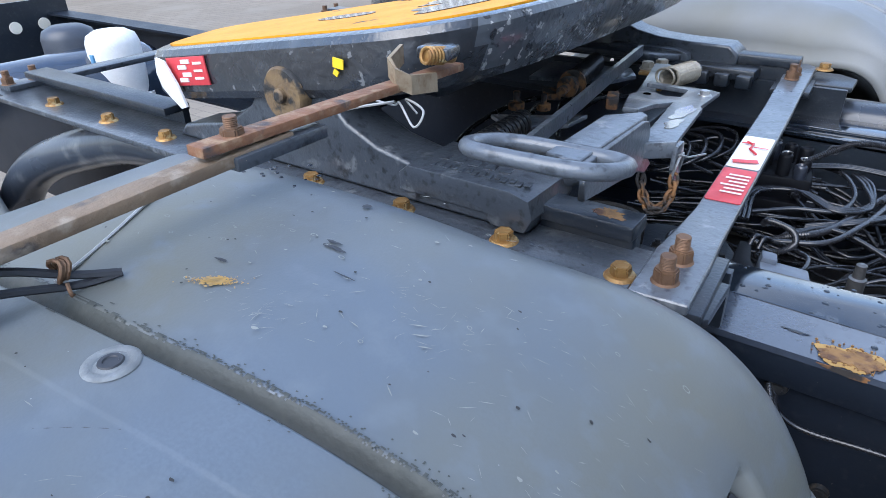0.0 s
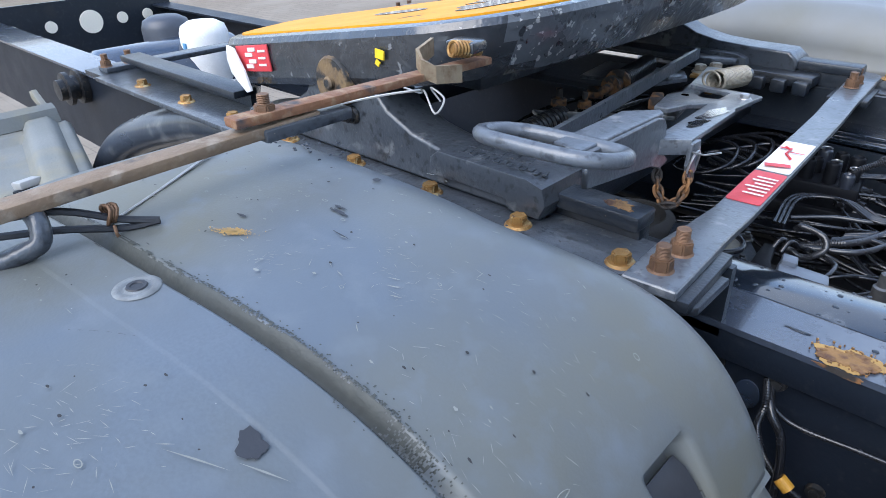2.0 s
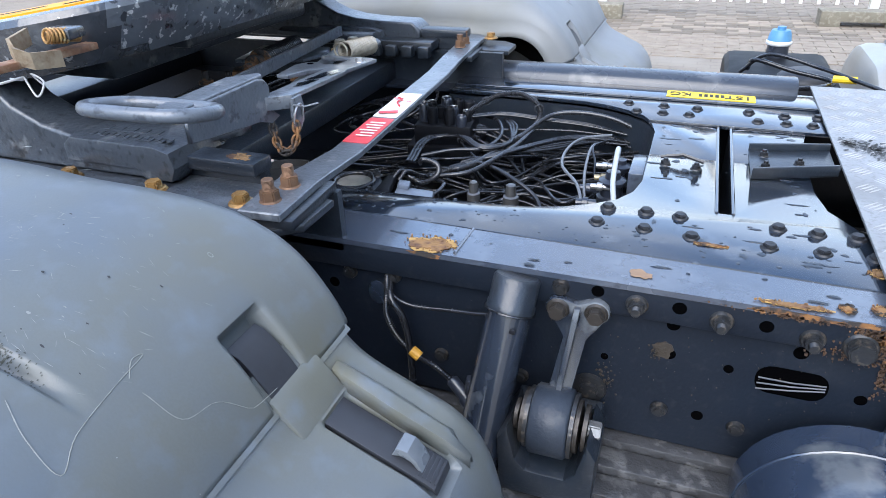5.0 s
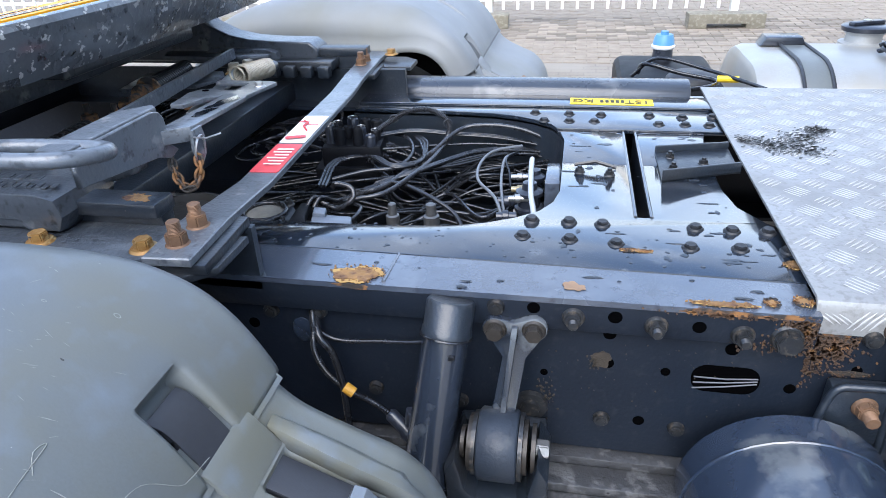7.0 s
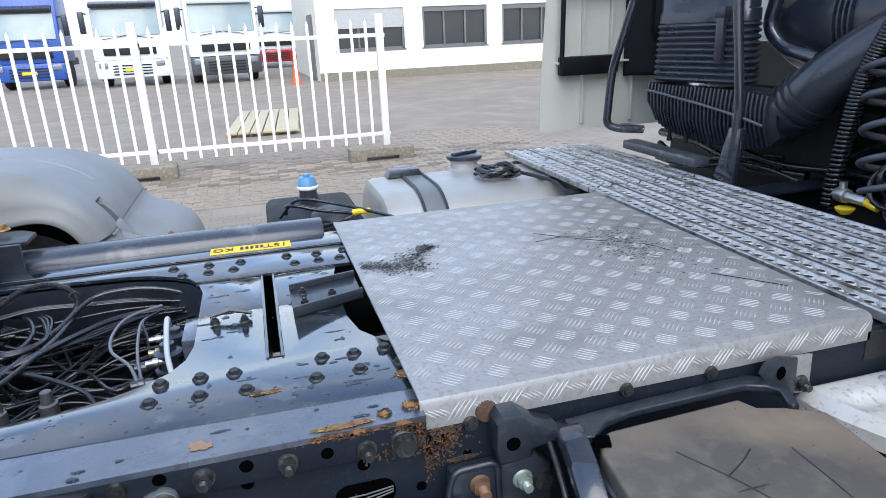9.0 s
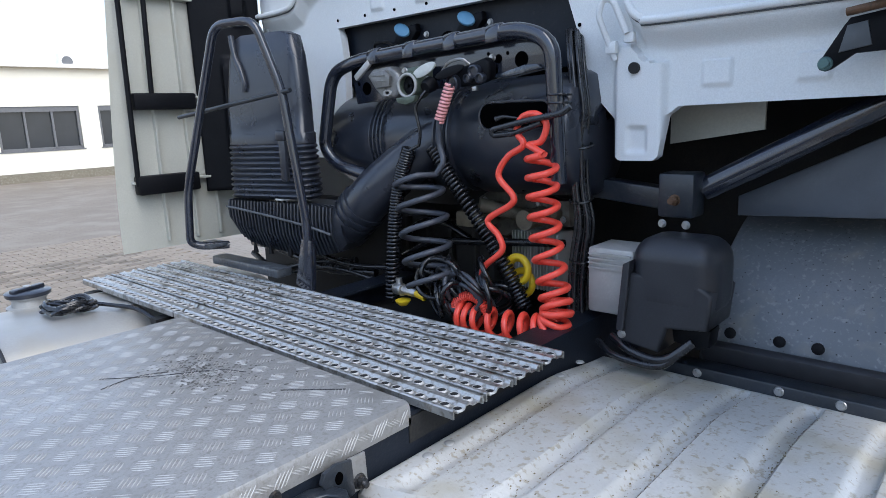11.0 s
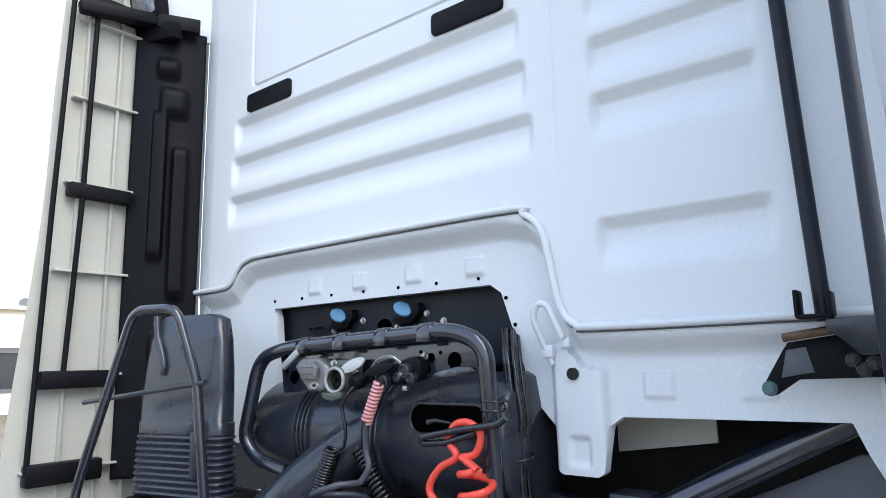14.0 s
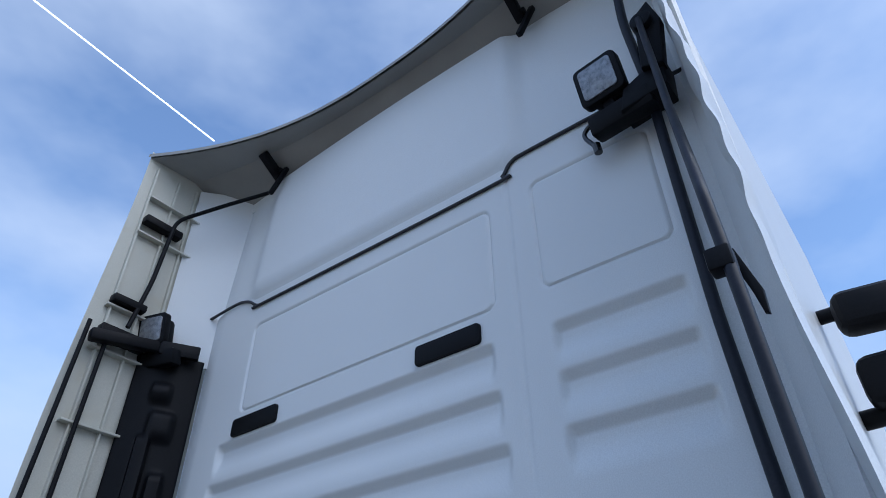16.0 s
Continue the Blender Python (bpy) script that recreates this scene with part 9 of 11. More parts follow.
# Unseen walls and roof added to keep light out of the hollow cab.
b = bmesh.new()
box(b, (3.38, 0, 2.3), (0.04, 2.2, 2.6))
box(b, (2.52, 0, 3.75), (1.7, 2.16, 0.04))
box(b, (2.52, 0.25, 1.93), (1.7, 1.66, 0.04))
box(b, (2.45, 1.09, 1.55), (1.8, 0.04, 0.8))
part("cab_front", b, WHITE, cab)
for y0, y1 in ((0.784, 0.536), (-0.106, -0.350)):
    b = bmesh.new()
    prism(b, [((y0 + y1) / 2 + y, 2.603 + z) for y, z in round_rect(abs(y1 - y0), 0.068, 0.013, 4)], "x", CX - 0.012, CX + 0.02, bev=0.004)
    part("vent_cover", b, MATTE, cab, "black plastic vent cover")
b = bmesh.new()
cyl(b, (CX + 0.015, -0.487, 1.607), (CX + 0.03, -0.487, 1.607), 0.014)
part("hole", b, DEEP, cab)
b = bmesh.new()
for k, (y, z) in enumerate([(0.66 - 0.145 * k, 1.858) for k in range(7)] + [(-0.295, 1.80), (-0.32, 1.73), (0.76, 1.62)]):
    cyl(b, (CX + 0.0425, y, z), (CX + 0.047, y, z), 0.005, seg=10)
tagged(part("small_hole", b, VOID, cab), kind="stuff")
b = bmesh.new()
sweep(b, bent([(CX + 0.02, -0.435, 1.63), (CX - 0.015, -0.405, 1.74), (CX - 0.015, -0.42, 1.775), (CX - 0.015, -0.445, 1.77), (CX + 0.0, -0.475, 1.69)], 0.018), 0.008, 8)
box(b, (CX + 0.012, -0.43, 1.66), (0.02, 0.03, 0.03), bev=0.004)
box(b, (CX + 0.012, -0.478, 1.68), (0.02, 0.025, 0.025), bev=0.004)
part("grab_hook", b, WHITE, cab, "white plastic hook")
b = bmesh.new()
sweep(b, bent([(CX - 0.0, 0.90, 1.80), (CX - 0.02, 0.84, 1.80), (CX - 0.02, 0.82, 1.75), (CX, 0.86, 1.73)], 0.015), 0.008, 8)
part("grab_hook", b, WHITE, cab, "white plastic hook")

# roof spoiler with its dark underside
sp = thing("roof_spoiler", (1.3, 0, 4.0), "large pale roof air deflector with a dark hollow underside", "air deflector")
b = bmesh.new()
NS = 60
top, low = [], []
for i in range(NS + 1):
    y = 1.25 - 2.38 * i / NS
    u = abs((y - 0.02) / 1.23)
    xe = 1.40 - 0.36 * u ** 2.4
    ze = 4.02 - 0.045 * u ** 2
    top.append([b.verts.new((xe + d, max(y, -1.13 + 0.25 * min(d, 0.6)), ze + h)) for d, h in ((0.0, 0.0), (0.0, 0.02), (0.10, 0.06), (0.5, 0.10), (1.2, 0.02), (1.7, -0.35))])
    low.append([b.verts.new(p) for p in ((xe + 0.01, y, ze - 0.002), ((xe + CX) / 2 + 0.03, y, ze + 0.01), (CX + 0.06, y, 3.94 - 0.05 * u ** 2))])
for S in (top, low):
    for A, B in zip(S, S[1:]):
        for k in range(len(A) - 1):
            b.faces.new((A[k], A[k + 1], B[k + 1], B[k]))
part("wing", b, mat("spoiler_grey", (0.34, 0.34, 0.32), (0.26, 0.26, 0.25), 0.5, scale=4), sp)
for y in (0.80, -0.62):
    b = bmesh.new()
    box(b, (CX - 0.06, y, 3.945), (0.15, 0.035, 0.05), (0, 32, 0), bev=0.006)
    box(b, (CX - 0.02, y - 0.025, 3.86), (0.022, 0.022, 0.17), (20, 10, 0), bev=0.003)
    cyl(b, (CX - 0.02, y + 0.022, 3.93), (CX - 0.02, y - 0.03, 3.93), 0.016, seg=12, bev=0.002)
    part("stay", b, MATTE, sp)


def flap(s, y, label):
    """A side air deflector: a skin with ribs on its hollow side, black tubes and brackets."""
    f = thing("side_deflector", (1.1, y, 1.1), label, "air deflector", "side deflectors")

    def xr(z):
        return 0.925 + 0.075 * sstep(1.05, 2.4, z) + 0.05 * sstep(2.4, 3.95, z)
    b = bmesh.new()
    rows = []
    y_f = y
    OB = (0.022, 0.038, 0.01) if s > 0 else (0.006, -0.006, -0.034)
    IN = (-0.002, -0.002, -0.002, -0.006) if s > 0 else (0.0, -0.012, -0.040, -0.042)
    for j in range(241):
        z = 1.05 + 2.965 * j / 240
        x0 = xr(z)
        wav = 0.0
        y = y_f + (0.022 * sstep(1.8, 2.2, z) + 0.03 * sstep(2.4, 3.3, z) + (0.0032 * math.sin(z * 50.0) + 0.0022 * math.sin(z * 23.0)) * sstep(2.15, 2.4, z) if s < 0 else 0.0)
        if s < 0 and z < 1.7:
            wav = -0.018 * sstep(1.55, 1.35, z)
        rows.append([b.verts.new(p) for p in ((x0, y + s * wav * -1, z), (x0 + 0.03, y + s * OB[0] - s * wav, z), (x0 + 0.20, y + s * OB[1], z), (1.42, y + s * (OB[1] if s > 0 else OB[2]), z), (1.60, y + s * OB[2], z),
                                              (1.60, y + s * IN[3], z), (1.42, y + s * IN[2], z), (x0 + 0.20, y + s * IN[1], z), (x0 + 0.03, y + s * (IN[0] + 0.002) - s * wav, z))])
    for A, B in zip(rows, rows[1:]):
        for k in range(9):
            b.faces.new((A[k], A[(k + 1) % 9], B[(k + 1) % 9], B[k]))
    b.faces.new(rows[0]), b.faces.new(rows[-1][::-1])
    part("skin", b, WHITE if s < 0 else FLAPIN, f)
    y = y_f
    for z in ((1.31, 1.62, 1.98, 2.30, 2.62, 2.93, 3.13, 3.53, 3.74) if s > 0 else ()):
        b = bmesh.new()
        box(b, ((xr(z) + 1.38) / 2 + 0.03, y - s * 0.014, z), (1.38 - xr(z) - 0.05, 0.040, 0.009), bev=0.002)
        part("rib", b, FLAPIN, f)
    for x in ((1.10, 1.22, 1.32) if s > 0 else ()):
        b = bmesh.new()
        box(b, (x, y - s * 0.006, 2.50), (0.009, 0.03, 2.85), bev=0.002)
        part("rib", b, FLAPIN, f)
    if s > 0:
        for x in (1.03, 1.115):
            b = bmesh.new()
            ln = [(x, y - 0.045, 3.02), (x - 0.01, y - 0.045, 2.2), (x - 0.03, y - 0.045, 1.62)] if x > 1.05 else [(x, y - 0.045, 3.02), (x - 0.02, y - 0.045, 2.2), (x - 0.035, y - 0.045, 1.30)]
            sweep(b, ln, 0.009, 10)
            part("tube", b, MATTE, f)
        for z, L_, hh in ((1.30, 0.24, 0.07), (1.605, 0.24, 0.06), (2.27, 0.22, 0.05), (3.00, 0.20, 0.06), (3.16, 0.15, 0.035), (3.60, 0.19, 0.04)):
            b = bmesh.new()
            box(b, (xr(z) + 0.06 + L_ / 2, y - 0.035, z), (L_, 0.05, hh), bev=0.008)
            part("bracket", b, MATTE, f)
        b = bmesh.new()
        sweep(b, bent([(1.18, y - 0.05, 3.05), (1.22, y - 0.05, 3.30), (1.24, y - 0.06, 3.66), (1.36, y - 0.24, 3.74), (1.47, y - 0.42, 3.80)], 0.05), 0.010, 10)
        part("stay_tube", b, MATTE, f)
    return f


flap(1, 1.245, "off-white side air deflector with moulded ribs and black tubes")
b = bmesh.new()
prism(b, [(1.515, -1.085), (1.41, -1.150), (1.42, -1.160), (1.53, -1.095)], "z", 1.42, 3.9)
part("corner_panel", b, WHITE, cab)
b = bmesh.new()
prism(b, [(1.56, 1.055), (1.34, 1.235), (1.35, 1.245), (1.57, 1.065)], "z", 2.96, 3.95)
part("corner_panel", b, WHITE, cab)
TUBEM = mat("tube_paint", (0.012, 0.015, 0.024), (0.017, 0.020, 0.030), 0.42, scale=16, bump=0.08, spec=0.25)
flr = flap(-1, -1.205, "white side air deflector, edge towards the viewer, with black tubes")
b = bmesh.new()
sweep(b, bent([(1.34, -1.056, 3.31), (1.15, -1.092, 2.74), (0.905, -1.140, 2.275), (0.885, -1.147, 2.08), (0.88, -1.153, 1.66), (0.88, -1.156, 1.555), (0.88, -1.143, 1.505), (0.88, -1.151, 1.47), (0.88, -1.152, 1.386)], 0.025), 0.0092, 12)
part("tube", b, TUBEM, flr, "blue-black painted tube")
b = bmesh.new()
sweep(b, bent([(1.40, -1.02, 3.78), (1.43, -0.995, 3.45), (1.455, -1.005, 3.20), (1.465, -0.998, 2.4), (1.465, -1.006, 2.1), (1.465, -1.014, 1.85), (1.465, -1.019, 1.70)], 0.05), 0.0145, 12)
part("tube", b, TUBEM, flr, "blue-black painted tube")
b = bmesh.new()
box(b, (0.885, -1.134, 1.408), (0.03, 0.022, 0.042), bev=0.003)
box(b, (0.93, -1.165, 1.40), (0.10, 0.010, 0.035), (0, 20, 0), bev=0.003)
part("bracket", b, MATTE, flr)
b = bmesh.new()
box(b, (0.895, -1.136, 2.150), (0.03, 0.034, 0.034), bev=0.004)
part("bracket", b, MATTE, flr)
b = bmesh.new()
prism(b, [(-1.140, 2.175), (-1.150, 2.185), (-1.168, 2.110), (-1.166, 2.075), (-1.160, 2.078), (-1.155, 2.11)], "x", 0.925, 0.935, bev=0.002)
part("strut_plate", b, MATTE, flr)
hin = thing("deflector_hinge", (1.42, -1.0, 1.6), "black steel hinge bracket on the cab corner", "bracket", "hinges")
b = bmesh.new()
prism(b, [(-0.903, 1.580), (-0.907, 1.570), (-0.918, 1.566), (-0.930, 1.570), (-0.968, 1.597), (-1.12, 1.602), (-1.12, 1.655), (-1.04, 1.676), (-0.955, 1.664), (-0.945, 1.650)], "x", 1.462, 1.474, bev=0.003)
part("plate", b, MATTE, hin)
# Paler grey patch on the hinge plate's face.
b = bmesh.new()
prism(b, [(-0.952, 1.650), (-0.985, 1.655), (-0.995, 1.610), (-0.965, 1.605), (-0.94, 1.60)], "x", 1.458, 1.463, bev=0.001)
part("worn_patch", b, SEAL, hin)
b = bmesh.new()
prism(b, [(-1.030, 1.700), (-1.115, 1.703), (-1.115, 1.640), (-1.075, 1.640), (-1.045, 1.672), (-1.030, 1.678)], "x", 1.385, 1.44, bev=0.004)
part("pivot_block", b, CHASSIS, hin)
for c, sz in (((1.43, -1.010, 1.707), (0.05, 0.055, 0.008)), ((1.43, -0.985, 1.730), (0.05, 0.008, 0.050)), ((1.43, -1.036, 1.728), (0.05, 0.008, 0.044))):
    b = bmesh.new()
    box(b, c, sz, bev=0.003)
    part("tube_clip", b, MATTE, hin)
b = bmesh.new()
cyl(b, (1.44, -0.952, 1.672), (1.44, -1.03, 1.683), 0.008, seg=12, bev=0.001)
part("hinge_pin", b, RUSTNUT, hin)
for y, z in ((-1.055, 1.630), (-1.085, 1.625), (-1.070, 1.615)):
    bolt(B_SIDE, 1.461, y, z, hin, BACK_R)
bolt(hex_mesh("hinge_bolt", 0.010, 0.006, 0.014, 0.003, mat("teal_zinc", (0.10, 0.18, 0.18), None, 0.4, metal=0.5)), 1.461, -0.918, 1.581, hin, BACK_R)

# black side trim between the cab and the far deflector
tr = thing("side_trim", (1.4, 1.18, 1.3), "black moulded plastic trim panel between cab and deflector", "trim panel")
b = bmesh.new()
NR = 120
rows = []
for j in range(NR + 1):
    z = 1.25 + 1.73 * j / NR
    row = []
    for i in range(31):
        u = i / 30
        x, y = 1.50 - 0.22 * u, 1.095 + 0.135 * u
        d = 0.02 * math.sin(math.pi * u)
        for c, z0, z1, wd in ((0.30, 1.90, 2.48, 0.11), (0.60, 2.05, 2.62, 0.10), (0.42, 2.62, 2.72, 0.2), (0.52, 2.78, 2.84, 0.16), (0.45, 1.40, 1.75, 0.16)):
            d += 0.035 * sstep(wd, wd * 0.7, abs(u - c)) * sstep(z0 - 0.02, z0 + 0.02, z) * sstep(z1 + 0.02, z1 - 0.02, z)
        row.append(b.verts.new((x - 0.5 * d, y - 0.8 * d, z)))
    rows.append(row)
for A, B in zip(rows, rows[1:]):
    for k in range(30):
        b.faces.new((A[k], A[k + 1], B[k + 1], B[k])).smooth = True
o = part("panel", b, MATTE, tr, angle=60)
o.modifiers.new("thickness", "SOLIDIFY").thickness = 0.006


def work_lamp(x, y, z, turn, tilt, label):
    w = thing("work_lamp", (x, y, z - 0.08), label, "work lamp", "work lamps")
    M = pose(x, y, z, 0, 0, turn) @ pose(0, 0, 0, tilt, 0, 0) @ Matrix.Scale(1.24, 4)

    def add(name, b, m, parent=w, lab=""):
        bmesh.ops.transform(b, matrix=M, verts=b.verts)
        return part(name, b, m, parent, lab)
    b = bmesh.new()
    prism(b, round_rect(0.115, 0.115, 0.016, 4), "y", 0.0, 0.028, bev=0.004)
    for (px, pz, w_, h_) in ((0, 0, 0.09, 0.09),):
        box(b, (px, 0.045, pz), (w_, 0.05, h_), bev=0.015)
    body = add("housing", b, MATTE)
    b = bmesh.new()
    prism(b, round_rect(0.088, 0.088, 0.010, 4), "y", -0.004, 0.001, bev=0.0015)
    lens = add("lens", b, LENS, body, "ribbed clear lens")
    b = bmesh.new()
    box(b, (0, 0.03, -0.075), (0.03, 0.03, 0.04), bev=0.004)
    box(b, (0.02, 0.03, -0.105), (0.16, 0.05, 0.055), bev=0.008)
    add("bracket", b, MATTE)
    b = bmesh.new()
    sweep(b, spline([(-0.02, 0.05, -0.05), (-0.09, 0.05, -0.08), (-0.075, 0.04, -0.13), (-0.065, 0.03, -0.15)], 6), 0.006, 8)
    cyl(b, (-0.065, 0.03, -0.14), (-0.064, 0.028, -0.165), 0.010, seg=10)
    add("lead", b, HOSE)
    return w


work_lamp(1.36, -0.895, 3.19, -96, 12, "square black work lamp with a ribbed lens on the cab corner")
work_lamp(1.27, 1.18, 3.075, -72, 10, "square black work lamp on a tube bracket, far corner")
b = bmesh.new()
hb2 = thing("lamp_bracket", (1.42, -1.0, 3.1), "black hinge arm behind the work lamp", "bracket", "hinges")
prism(b, [(-0.93, 3.04), (-1.07, 3.06), (-1.08, 3.16), (-1.02, 3.15), (-0.95, 3.12)], "x", 1.38, 1.47, bev=0.008)
part("plate", b, MATTE, hb2)
b = bmesh.new()
prism(b, [(-1.02, 3.14), (-1.08, 3.12), (-1.11, 3.30), (-1.09, 3.40), (-1.04, 3.36)], "x", 1.36, 1.40, bev=0.006)
part("arm", b, MATTE, hb2)
b = bmesh.new()
cyl(b, (1.34, -1.06, 3.31), (1.43, -1.06, 3.31), 0.032, seg=18, bev=0.004)
part("pivot", b, MATTE, hb2)
b = bmesh.new()
hb3 = thing("lamp_bracket", (1.2, 1.15, 2.95), "black clamp bracket on the deflector tubes", "bracket", "hinges")
box(b, (1.20, 1.17, 2.98), (0.32, 0.05, 0.05), (0, -8, -8), bev=0.01)
part("arm", b, MATTE, hb3)
b = bmesh.new()
box(b, (1.38, 1.10, 2.99), (0.16, 0.03, 0.06), (0, 0, -28), bev=0.006)
part("foot", b, MATTE, hb3)

# cab mirror on the near side
mr = thing("door_mirror", (2.2, -1.4, 2.3), "black door mirror on the cab side", "mirror")
b = bmesh.new()
box(b, (2.30, -1.275, 2.715), (0.12, 0.22, 0.135), (0, 0, 8), bev=0.04, seg=3)
part("head", b, MATTE, mr)
b = bmesh.new()
sweep(b, [(2.35, -1.08, 2.76), (2.33, -1.25, 2.75)], 0.024, 10)
part("arm", b, MATTE, mr)
b = bmesh.new()
box(b, (2.34, -1.26, 2.50), (0.12, 0.20, 0.16), bev=0.04, seg=3)
part("head", b, MATTE, mr)
b = bmesh.new()
sweep(b, [(2.40, -1.12, 2.42), (2.38, -1.30, 2.42)], 0.03, 10)
part("arm", b, MATTE, mr)

b = bmesh.new()
sweep(b, bent([(2.2, -1.195, 1.905), (2.2, -1.235, 1.912), (2.2, -1.30, 1.955), (2.2, -1.36, 1.965)], 0.02), 0.017, 12)
part("arm", b, MATTE, mr)
b = bmesh.new()
prism(b, [(-1.19, 1.90), (-1.222, 1.90), (-1.234, 1.875), (-1.232, 1.835), (-1.215, 1.80), (-1.19, 1.80)], "x", 2.16, 2.24, bev=0.008)
part("arm_foot", b, SEAL, mr)
b = bmesh.new()
box(b, (2.20, -1.345, 2.030), (0.14, 0.18, 0.11), (8, 0, 0), bev=0.03, seg=3)
part("head", b, MATTE, mr)
b = bmesh.new()
prism(b, [(-1.19, 1.695), (-1.216, 1.692), (-1.229, 1.66), (-1.230, 1.57), (-1.222, 1.545), (-1.19, 1.535)], "x", 2.15, 2.24, bev=0.008)
part("lower_head", b, MATTE, mr)

# ---- behind the cab: air intake, hoses, guard rails ----
eb = thing("engine_bay", (1.9, 0, 0.6), "dark engine and gearbox bulk under the cab", "engine")
# Dark fill wall added behind the opening, with shade in its colour.
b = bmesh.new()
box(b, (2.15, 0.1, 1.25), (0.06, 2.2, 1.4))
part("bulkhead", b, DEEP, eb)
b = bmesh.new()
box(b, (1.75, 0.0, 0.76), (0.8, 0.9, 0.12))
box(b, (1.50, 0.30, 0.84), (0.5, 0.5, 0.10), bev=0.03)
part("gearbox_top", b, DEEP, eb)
b = bmesh.new()
box(b, (1.66, -0.125, 1.06), (0.10, 0.17, 0.18), bev=0.01)
cm_ = part("cooler_matrix", b, GREYBOX, eb, "grey finned cooler")
b = bmesh.new()
box(b, (0, 0, 0), (0.012, 0.004, 0.18))
fin_me = finish(b, "cooler_fin", GREYBOX)
for k in range(14):
    shared("fin", fin_me, Matrix.Translation((1.605, -0.050 - 0.0115 * k, 1.06)), cm_)
# Dark backing added below the intake to close off the bright yard behind.
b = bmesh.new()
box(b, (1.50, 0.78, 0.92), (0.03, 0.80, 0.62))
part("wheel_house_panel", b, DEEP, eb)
for k, (y0, y1, z0, z1, r) in enumerate(((1.12, 0.40, 1.03, 0.99, 0.016), (1.10, 0.36, 0.99, 0.96, 0.012), (0.95, 0.30, 1.06, 1.02, 0.010), (1.05, 0.5, 0.95, 1.02, 0.014))):
    b = bmesh.new()
    sweep(b, spline([(1.40 - 0.02 * k, y0, z0), (1.36 - 0.01 * k, y0 * 0.7 + y1 * 0.3, (z0 + z1) / 2 + 0.03 * (-1) ** k), (1.37, y0 * 0.3 + y1 * 0.7, (z0 + z1) / 2 - 0.02 * (-1) ** k), (1.42, y1, z1)], 8), r, 10)
    part("coolant_pipe", b, HOSE, eb)
b = bmesh.new()
cyl(b, (1.52, -0.15, 1.20), (1.62, -0.15, 1.20), 0.03)
cyl(b, (1.50, 0.0, 1.24), (1.60, -0.1, 1.20), 0.022)
box(b, (1.55, 0.05, 1.19), (0.10, 0.10, 0.05), bev=0.01)
part("engine_casting", b, mat("dirty_casting", (0.20, 0.17, 0.12), (0.10, 0.09, 0.07), 0.6, metal=0.4, scale=30, bump=0.4), eb)
DIRTY = bpy.data.materials["dirty_casting"]
b = bmesh.new()
prism(b, [(0.10, 1.135), (0.11, 1.24), (0.05, 1.275), (-0.10, 1.27), (-0.16, 1.245), (-0.235, 1.25), (-0.24, 1.17), (-0.15, 1.155), (-0.05, 1.15), (0.0, 1.12)], "x", 1.63, 1.70, bev=0.008)
part("engine_cover", b, mat("grey_engine_casting", (0.17, 0.16, 0.14), (0.08, 0.075, 0.065), 0.55, metal=0.4, scale=25, bump=0.5, stain=(0.05, 0.04, 0.03), stain_scale=18, stain_lo=0.5, stain_hi=0.65), eb, "oily grey engine casting")
for y, z, r in ((0.02, 1.20, 0.030), (-0.19, 1.21, 0.022)):
    b = bmesh.new()
    lathe(b, [(0, r), (0.02, r), (0.024, r * 0.85), (0.012, r * 0.7), (0.012, 0.004)], (1.63, y, z), (0.6, y, z), 20)
    part("flange_ring", b, DIRTY, eb)
for y, z in ((0.085, 1.16), (0.08, 1.235), (-0.04, 1.255), (-0.09, 1.18), (-0.13, 1.235), (-0.215, 1.19)):
    bolt(B_ZINC, 1.630, y, z, eb, BACK_R, y * 500)
b = bmesh.new()
box(b, (1.85, 0.46, 1.02), (0.28, 0.70, 0.26), bev=0.03)
gc_ = part("gearbox_case", b, mat("oily_gearbox", (0.05, 0.048, 0.044), (0.025, 0.024, 0.023), 0.45, metal=0.3, scale=16, bump=0.4), eb, "oily ribbed gearbox case")
for k in range(6):
    b = bmesh.new()
    box(b, (1.70, 0.18 + 0.11 * k, 1.02), (0.03, 0.014, 0.24), bev=0.004)
    part("case_rib", b, bpy.data.materials["oily_gearbox"], gc_)
for k, P in enumerate(([(1.58, 0.42, 1.02), (1.55, 0.25, 1.09), (1.56, 0.05, 1.11), (1.58, -0.25, 1.13)], [(1.56, 0.55, 0.96), (1.52, 0.30, 1.00), (1.54, 0.12, 0.96), (1.56, -0.05, 0.98)], [(1.60, 0.60, 1.12), (1.57, 0.48, 1.06), (1.60, 0.30, 1.16), (1.62, 0.14, 1.10)])):
    b = bmesh.new()
    sweep(b, spline(P, 8), 0.012 + 0.004 * (k % 2), 10)
    part("coolant_pipe", b, HOSE, eb)
b = bmesh.new()
box(b, (1.60, 0.20, 1.76), (0.012, 1.0, 0.26))
part("black_panel", b, WEBM, eb)
